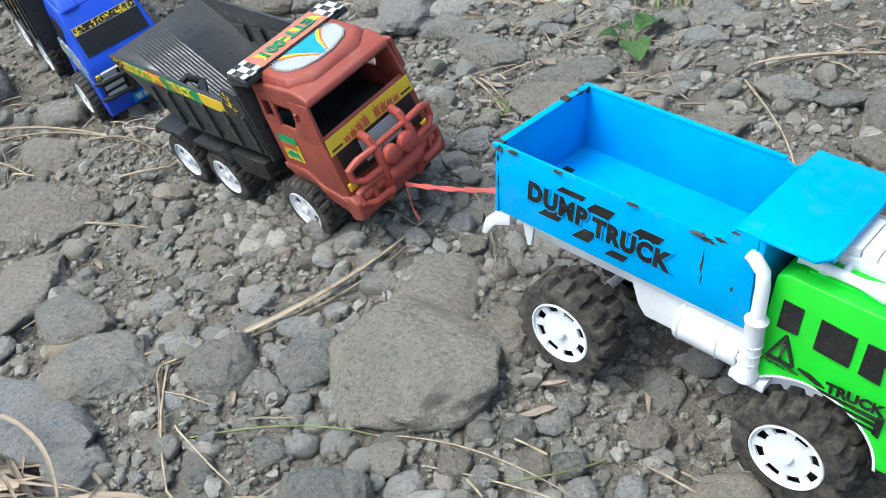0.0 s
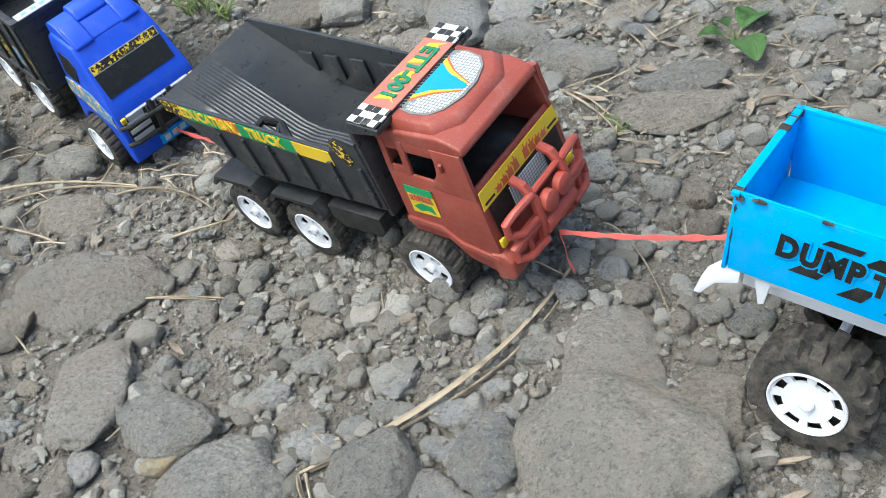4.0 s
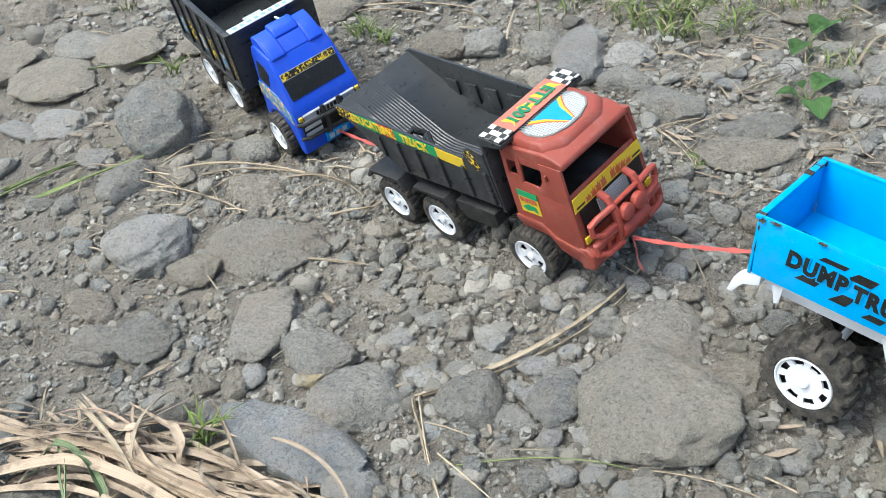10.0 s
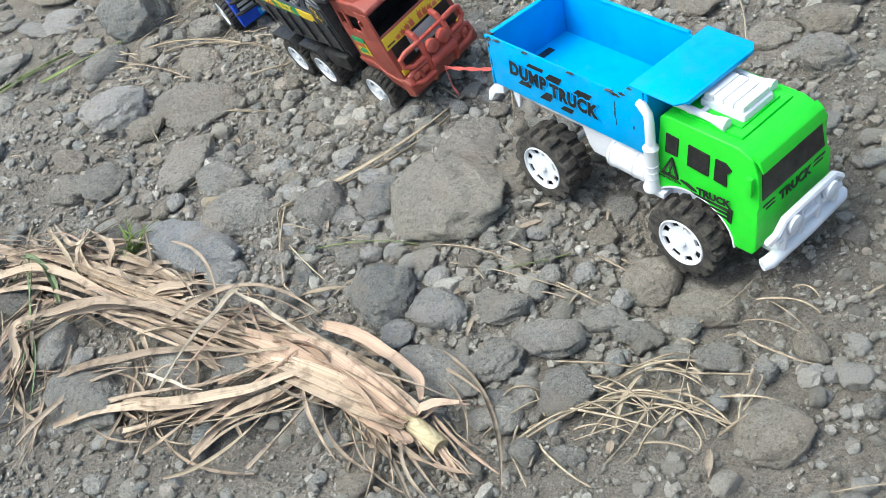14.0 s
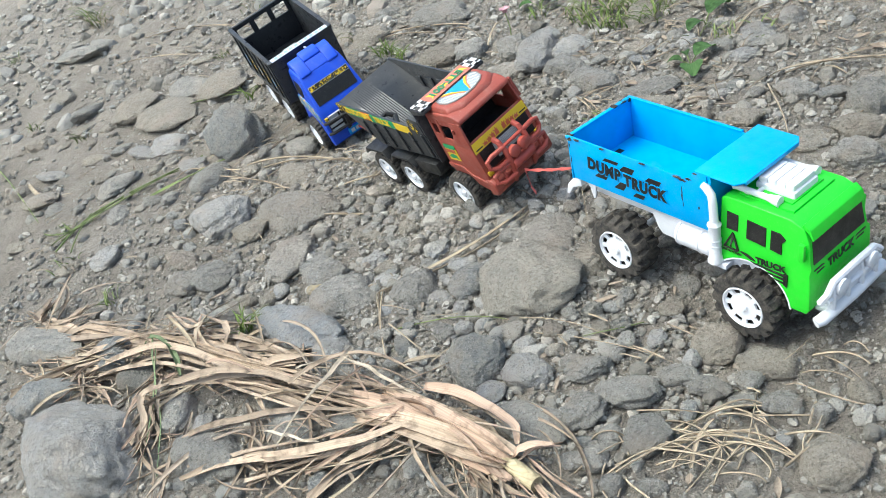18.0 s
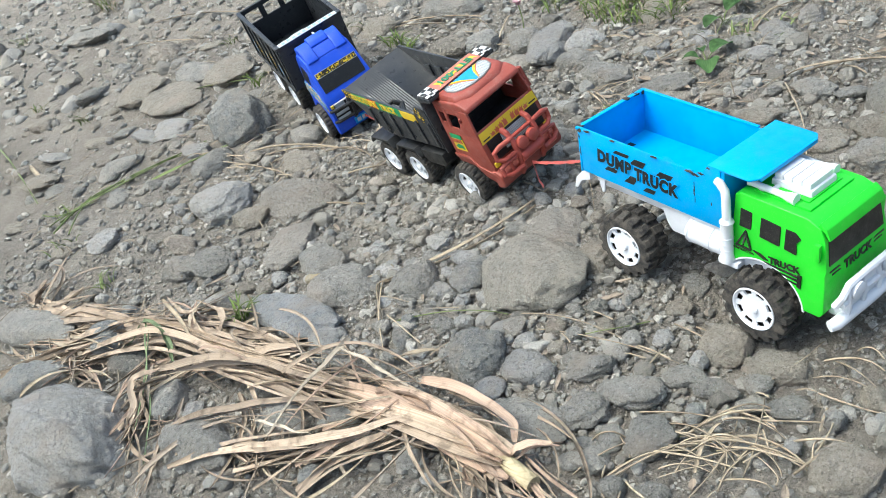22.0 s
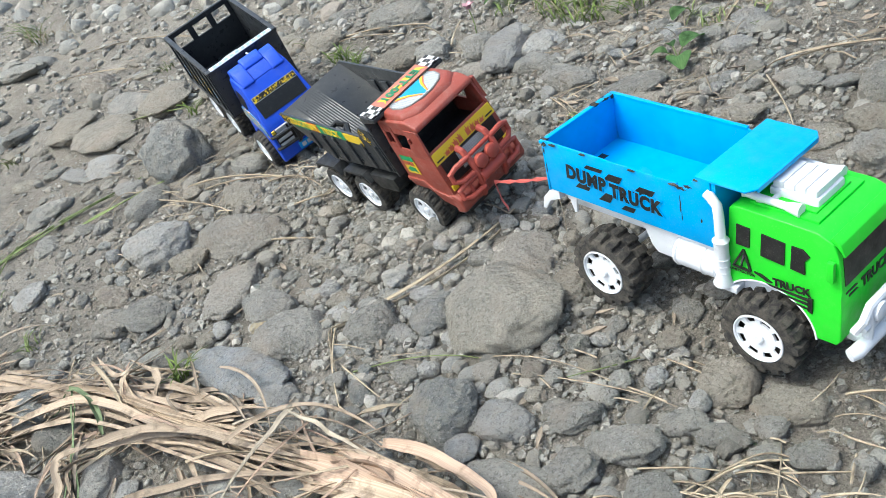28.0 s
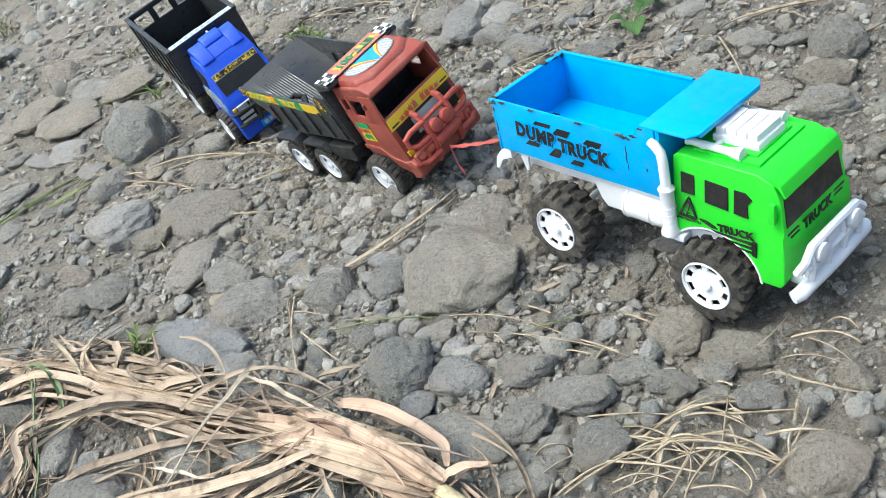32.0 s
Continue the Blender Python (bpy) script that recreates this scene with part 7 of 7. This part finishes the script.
def leaf_plant(x, y, leaves, label):
    """A seedling with oval leaves on short stalks."""
    root = tagged(new("leafy_plant"), label, "plant")
    root.matrix_basis = Matrix.Translation((x, y, ground_z(x, y)))
    for a, d, h, size in leaves:
        size *= 1.3
        out = Vector((math.cos(radians(a)), math.sin(radians(a)), 0))
        tip = out * d + Vector((0, 0, h))
        stem = tube([Vector((0, 0, -0.004)), out * d * 0.4 + Vector((0, 0, h * 0.7)), tip], 0.0011, 6)
        stem.loops.layers.uv.new("UVMap")
        part("stem", stem, M_STEM, root)
        bm = bmesh.new()
        uv = bm.loops.layers.uv.new("UVMap")
        across = Vector((-out.y, out.x, 0))
        rows = []
        for i, t in enumerate(np.linspace(0, 1, 9).tolist()):
            w = size * 0.40 * math.sin(math.pi * min(1, t * 0.93 + 0.035)) ** 0.75
            p = tip + out * size * t * 0.95 + Vector((0, 0, 0.18 * size * math.sin(2.4 * t) - 0.2 * size * t * t))
            rows.append([(bm.verts.new(p + across * w * f + Vector((0, 0, 0.35 * w * abs(f) + 0.02 * size * math.sin(9 * t) * abs(f)))), (f * 0.5 + 0.5, t * 4)) for f in (-1, -0.5, 0, 0.5, 1)])
        for r0, r1 in zip(rows, rows[1:]):
            for k in range(4):
                q = (r0[k], r0[k + 1], r1[k + 1], r1[k])
                f = bm.faces.new([v for v, _ in q])
                for loop, (_, c) in zip(f.loops, q):
                    loop[uv].uv = c
        bmesh.ops.solidify(bm, geom=bm.faces[:], thickness=0.0004)
        part("leaf", bm, M_PLANT, root, "oval fresh green leaf", 70)
    return root


leaf_plant(0.367, 0.598, ((35, 0.014, 0.018, 0.036), (-95, 0.010, 0.014, 0.036), (150, 0.014, 0.016, 0.022), (95, 0.016, 0.02, 0.016)), "small green seedling with oval leaves")
leaf_plant(0.423, 0.733, ((40, 0.012, 0.016, 0.045), (-140, 0.010, 0.012, 0.030)), "small green plant with broad leaf")
leaf_plant(0.512, 0.830, ((-60, 0.02, 0.03, 0.05), (20, 0.02, 0.03, 0.05), (110, 0.02, 0.03, 0.045)), "green plant with broad oval leaves")
leaf_plant(0.139, 1.044, ((-30, 0.012, 0.014, 0.03), (60, 0.012, 0.014, 0.03), (180, 0.012, 0.014, 0.025)), "small green plant with broad leaf")


def pink_flower():
    root = tagged(new("wild_flower"), "single pale pink wild flower on stem", "flower")
    root.matrix_basis = Matrix.Translation((0.070, 0.936, ground_z(0.070, 0.936)))
    stem = tube([(0, 0, 0), (0.004, 0, 0.03), (0.002, 0.002, 0.06)], 0.0011, 6)
    stem.loops.layers.uv.new("UVMap")
    part("stem", stem, M_STEM, root)
    for k in range(5):
        a = 2 * math.pi * k / 5
        out = Vector((math.cos(a), math.sin(a), 0))
        ob = strip_mesh("petal", [Vector((0.002, 0.002, 0.06)) + out * 0.012 * t + Vector((0, 0, 0.014 * t - 0.004 * t * t)) for t in np.linspace(0, 1, 6).tolist()], 0.009, M_FLOWER, 0.4, 0.1, 0.0004, 0.6, k)
        ob.parent = root


pink_flower()

# ---- gravel: what nobody could count ----
def scatter(name, label, count, level, sizes, area, seed, lift, clump, cuts=5, rough=0.26):
    """Many small stones as one mesh; thicker where a slow noise is high."""
    rng = np.random.default_rng(seed)
    forms = []
    for k in range(9):
        bm = rock_shape(level, seed * 31 + k, cuts, rough, 0.9)
        bm.verts.index_update()
        forms.append((np.array([v.co[:] for v in bm.verts]), np.array([[v.index for v in f.verts] for f in bm.faces])))
        bm.free()
    x0, x1, y0, y1 = area
    verts, faces, base, made = [], [], 0, 0
    while made < count:
        x, y = rng.uniform(x0, x1), rng.uniform(y0, y1)
        thick = 0.5 + 0.5 * noise.noise((x * 4.5 + seed, y * 4.5, 0.7)) + 0.35 * noise.noise((x * 14, y * 14 + seed, 4.0))
        heart = math.exp(-((x + 0.12) ** 2 / 0.10 + (y - 0.36) ** 2 / 0.16)) + 0.8 * math.exp(-((x - 0.12) ** 2 / 0.06 + (y + 0.02) ** 2 / 0.03)) + 0.5 * math.exp(-((x - 0.45) ** 2 / 0.15 + (y - 0.5) ** 2 / 0.15))
        bare = 0.85 * math.exp(-((x + 0.95) ** 2 / 0.22 + (y - 1.10) ** 2 / 0.26))
        if rng.random() > (1 - bare) * (clump + (1 - clump) * min(1.0, (0.25 + 0.75 * thick) * (0.30 + 1.2 * heart))):
            continue
        s = sizes[0] * (sizes[1] / sizes[0]) ** (rng.random() ** 1.7)
        co, fa = forms[int(rng.integers(0, 9))]
        a = rng.uniform(0, 2 * math.pi)
        c, d = math.cos(a), math.sin(a)
        p = co * (s * np.array([rng.uniform(0.85, 1.35), rng.uniform(0.75, 1.05), rng.uniform(0.65, 1.0)]))
        p = np.stack([p[:, 0] * c - p[:, 1] * d, p[:, 0] * d + p[:, 1] * c, p[:, 2]], 1)
        verts.append(p + np.array([x, y, soil_z(x, y) + s * lift]))
        faces.append(fa + base)
        base += len(co)
        made += 1
    v, f = np.concatenate(verts), np.concatenate(faces)
    me = bpy.data.meshes.new(name)
    me.vertices.add(len(v))
    me.vertices.foreach_set("co", v.ravel().astype(np.float32))
    me.loops.add(f.size)
    me.loops.foreach_set("vertex_index", f.ravel().astype(np.int32))
    me.polygons.add(len(f))
    me.polygons.foreach_set("loop_start", np.arange(0, f.size, 3, dtype=np.int32))
    me.update(calc_edges=True)
    me.materials.append(M_GRAVEL)
    me.shade_smooth()
    me.set_sharp_from_angle(angle=radians(30))
    return tagged(new(name, me), label, "gravel", kind="stuff")


def lone_pebbles(count):
    """The larger pebbles near the toys, each a thing of its own on one of a few shared shapes."""
    rnd = random.Random(77)
    tones = ("pale", "tan", "light", "grey", "grey", "slategrey", "brown", "light")
    shapes = [(tone, rock_mesh(3, 900 + k, ROCKS[tone], 8)) for k, tone in enumerate(tones * 2)]
    made = []
    while len(made) < count:
        x, y, r = rnd.gauss(-0.02, 0.26), rnd.gauss(0.26, 0.24), rnd.uniform(0.0095, 0.0165)
        if any((x - a) ** 2 + (y - b) ** 2 < (0.9 * c + r) ** 2 for a, b, c in made + [s[:3] for s in stone_spots]):
            continue
        tone, me = rnd.choice(shapes)
        ob = new("pebble", me)
        ob.matrix_basis = pose(x, y, soil_z(x, y) + r * 0.30, rnd.uniform(-15, 15), rnd.uniform(-15, 15), rnd.uniform(0, 360)) @ Matrix.Diagonal((r * rnd.uniform(0.95, 1.3), r * rnd.uniform(0.8, 1.0), r * rnd.uniform(0.6, 0.85), 1))
        tagged(ob, "small " + STONE_WORDS[tone], "pebble", "pebbles on the ground")
        made.append((x, y, r))


def sunk_stones(count):
    """Dusty stones half sunk in the silt of the bank beyond the trucks, each a thing of its own on a shared shape."""
    rnd = random.Random(41)
    shapes = [(tone, rock_mesh(4, 960 + k, ROCKS[tone], 7)) for k, tone in enumerate(("tan", "grey", "tan", "grey", "pale", "tan", "brown"))]
    made = []
    while len(made) < count:
        x, y, r = rnd.uniform(-1.3, 0.75), rnd.uniform(0.62, 1.6), 0.014 * 3.2 ** (rnd.random() ** 1.6)
        if y < 0.62 + 0.5 * max(0.0, min(1.0, (x + 0.55) / 0.25)) and x < 0.3 or any((x - a) ** 2 + (y - b) ** 2 < (0.85 * c + r) ** 2 for a, b, c in made + [s[:3] for s in stone_spots]):
            continue
        tone, me = rnd.choice(shapes)
        ob = new("stone", me)
        ob.matrix_basis = pose(x, y, soil_z(x, y) + r * rnd.uniform(-0.05, 0.15), rnd.uniform(-9, 9), rnd.uniform(-9, 9), rnd.uniform(0, 360)) @ Matrix.Diagonal((r * rnd.uniform(1.0, 1.45), r * rnd.uniform(0.8, 1.05), r * rnd.uniform(0.45, 0.7), 1))
        tagged(ob, STONE_WORDS[tone], "stone", "stones on the ground")
        made.append((x, y, r))


sunk_stones(115)
scatter("sunk_stones", "dusty stones half sunk in the far silt", 260, 3, (0.013, 0.040), (-2.0, 0.9, 1.35, 2.75), 31, 0.05, 0.6, 7, 0.16)
lone_pebbles(200)
scatter("pebbles", "mixed grey and tan pebbles strewn over soil", 760, 3, (0.0082, 0.0155), (-1.25, 1.05, -0.42, 1.95), 3, 0.22, 0.16, 7, 0.18)
scatter("small_pebbles", "small rounded grey pebbles strewn over soil", 4300, 2, (0.0046, 0.0096), (-1.15, 0.95, -0.42, 1.7), 4, 0.22, 0.12, 7, 0.2)
scatter("gravel", "small grey gravel scattered over dry soil", 7000, 2, (0.0032, 0.0060), (-1.05, 0.85, -0.42, 1.5), 5, 0.55, 0.1, 8)
scatter("fine_gravel", "fine angular grey gravel covering dry soil", 20000, 1, (0.0019, 0.004), (-1.0, 0.8, -0.40, 1.4), 7, 0.5, 0.25, 6)
scatter("far_gravel", "grey gravel and small stones strewn over the far bank", 4200, 1, (0.004, 0.013), (-2.0, 0.95, 1.0, 2.7), 15, 0.4, 0.5)
scatter("grit", "fine grey grit lying on dry soil", 3000, 1, (0.001, 0.002), (-0.8, 0.65, -0.38, 0.85), 8, 0.5, 0.25)


def litter(count, area, seed):
    """Short bits of dry straw, strewn."""
    rng = np.random.default_rng(seed)
    bm = bmesh.new()
    uv = bm.loops.layers.uv.new("UVMap")
    for _ in range(count):
        x, y, a, l, w = rng.uniform(area[0], area[1]), rng.uniform(area[2], area[3]), rng.uniform(0, 6.3), rng.uniform(0.012, 0.06), rng.uniform(0.0006, 0.0013)
        d, s = Vector((math.cos(a), math.sin(a), 0)), Vector((-math.sin(a), math.cos(a), 0))
        p = Vector((x, y, ground_z(x, y) + rng.uniform(0.004, 0.010)))
        q = [bm.verts.new(p + d * l * f + s * w * g + Vector((0, 0, h))) for f, h in ((-0.5, 0), (0, 0.003), (0.5, rng.uniform(-0.002, 0.004))) for g, h2 in ((-1, 0), (0, 1), (1, 0))]
        for i in (1, 4, 7):
            q[i].co.z += w
        for i in (0, 3):
            for k in (0, 1):
                f = bm.faces.new((q[i + k], q[i + k + 1], q[i + k + 4], q[i + k + 3]))
                for loop in f.loops:
                    loop[uv].uv = (rng.random(), rng.random() * 3)
    ob = part("straw_litter", bm, M_STRAW, None, "", 60)
    return tagged(ob, "short bits of dry straw strewn on soil", "straw litter", kind="stuff")


litter(240, (-1.0, 0.9, 0.55, 1.9), 11)
litter(90, (-0.7, 0.6, -0.35, 0.55), 12)
litter(60, (-0.62, -0.20, 0.60, 0.88), 14)
litter(16, (0.10, 0.36, -0.25, -0.12), 16)


def leaf_bits(count, area, seed):
    """Broken bits of brown leaf and pale stubble lying about."""
    rng = np.random.default_rng(seed)
    bm = bmesh.new()
    uv = bm.loops.layers.uv.new("UVMap")
    for _ in range(count):
        x, y, a, l, w = rng.uniform(area[0], area[1]), rng.uniform(area[2], area[3]), rng.uniform(0, 6.3), rng.uniform(0.010, 0.040), rng.uniform(0.0014, 0.0042)
        d, s = Vector((math.cos(a), math.sin(a), rng.uniform(-0.2, 0.2))), Vector((-math.sin(a), math.cos(a), rng.uniform(-0.4, 0.4)))
        p = Vector((x, y, soil_z(x, y) + 0.006))
        rows = [[bm.verts.new(p + d * l * f + s * w * g * h + Vector((0, 0, 0.5 * w * abs(g) + rng.uniform(0, 0.002)))) for g in (-1, 0, 1)] for f, h in ((-0.5, 0.3), (-0.15, 1.0), (0.2, 0.9), (0.5, 0.15))]
        for r0, r1 in zip(rows, rows[1:]):
            for k in (0, 1):
                f = bm.faces.new((r0[k], r0[k + 1], r1[k + 1], r1[k]))
                for loop in f.loops:
                    loop[uv].uv = (rng.random(), rng.random() * 3)
    ob = part("leaf_litter", bm, M_DRYBIT, None, "", 60)
    return tagged(ob, "broken bits of dry brown leaf on soil", "leaf litter", kind="stuff")


leaf_bits(120, (0.16, 0.75, 0.45, 1.05), 21)
leaf_bits(130, (-1.0, 0.5, 0.6, 1.8), 22)
leaf_bits(40, (-0.7, 0.6, -0.35, 0.6), 23)
litter(160, (0.15, 0.75, 0.45, 1.05), 13)
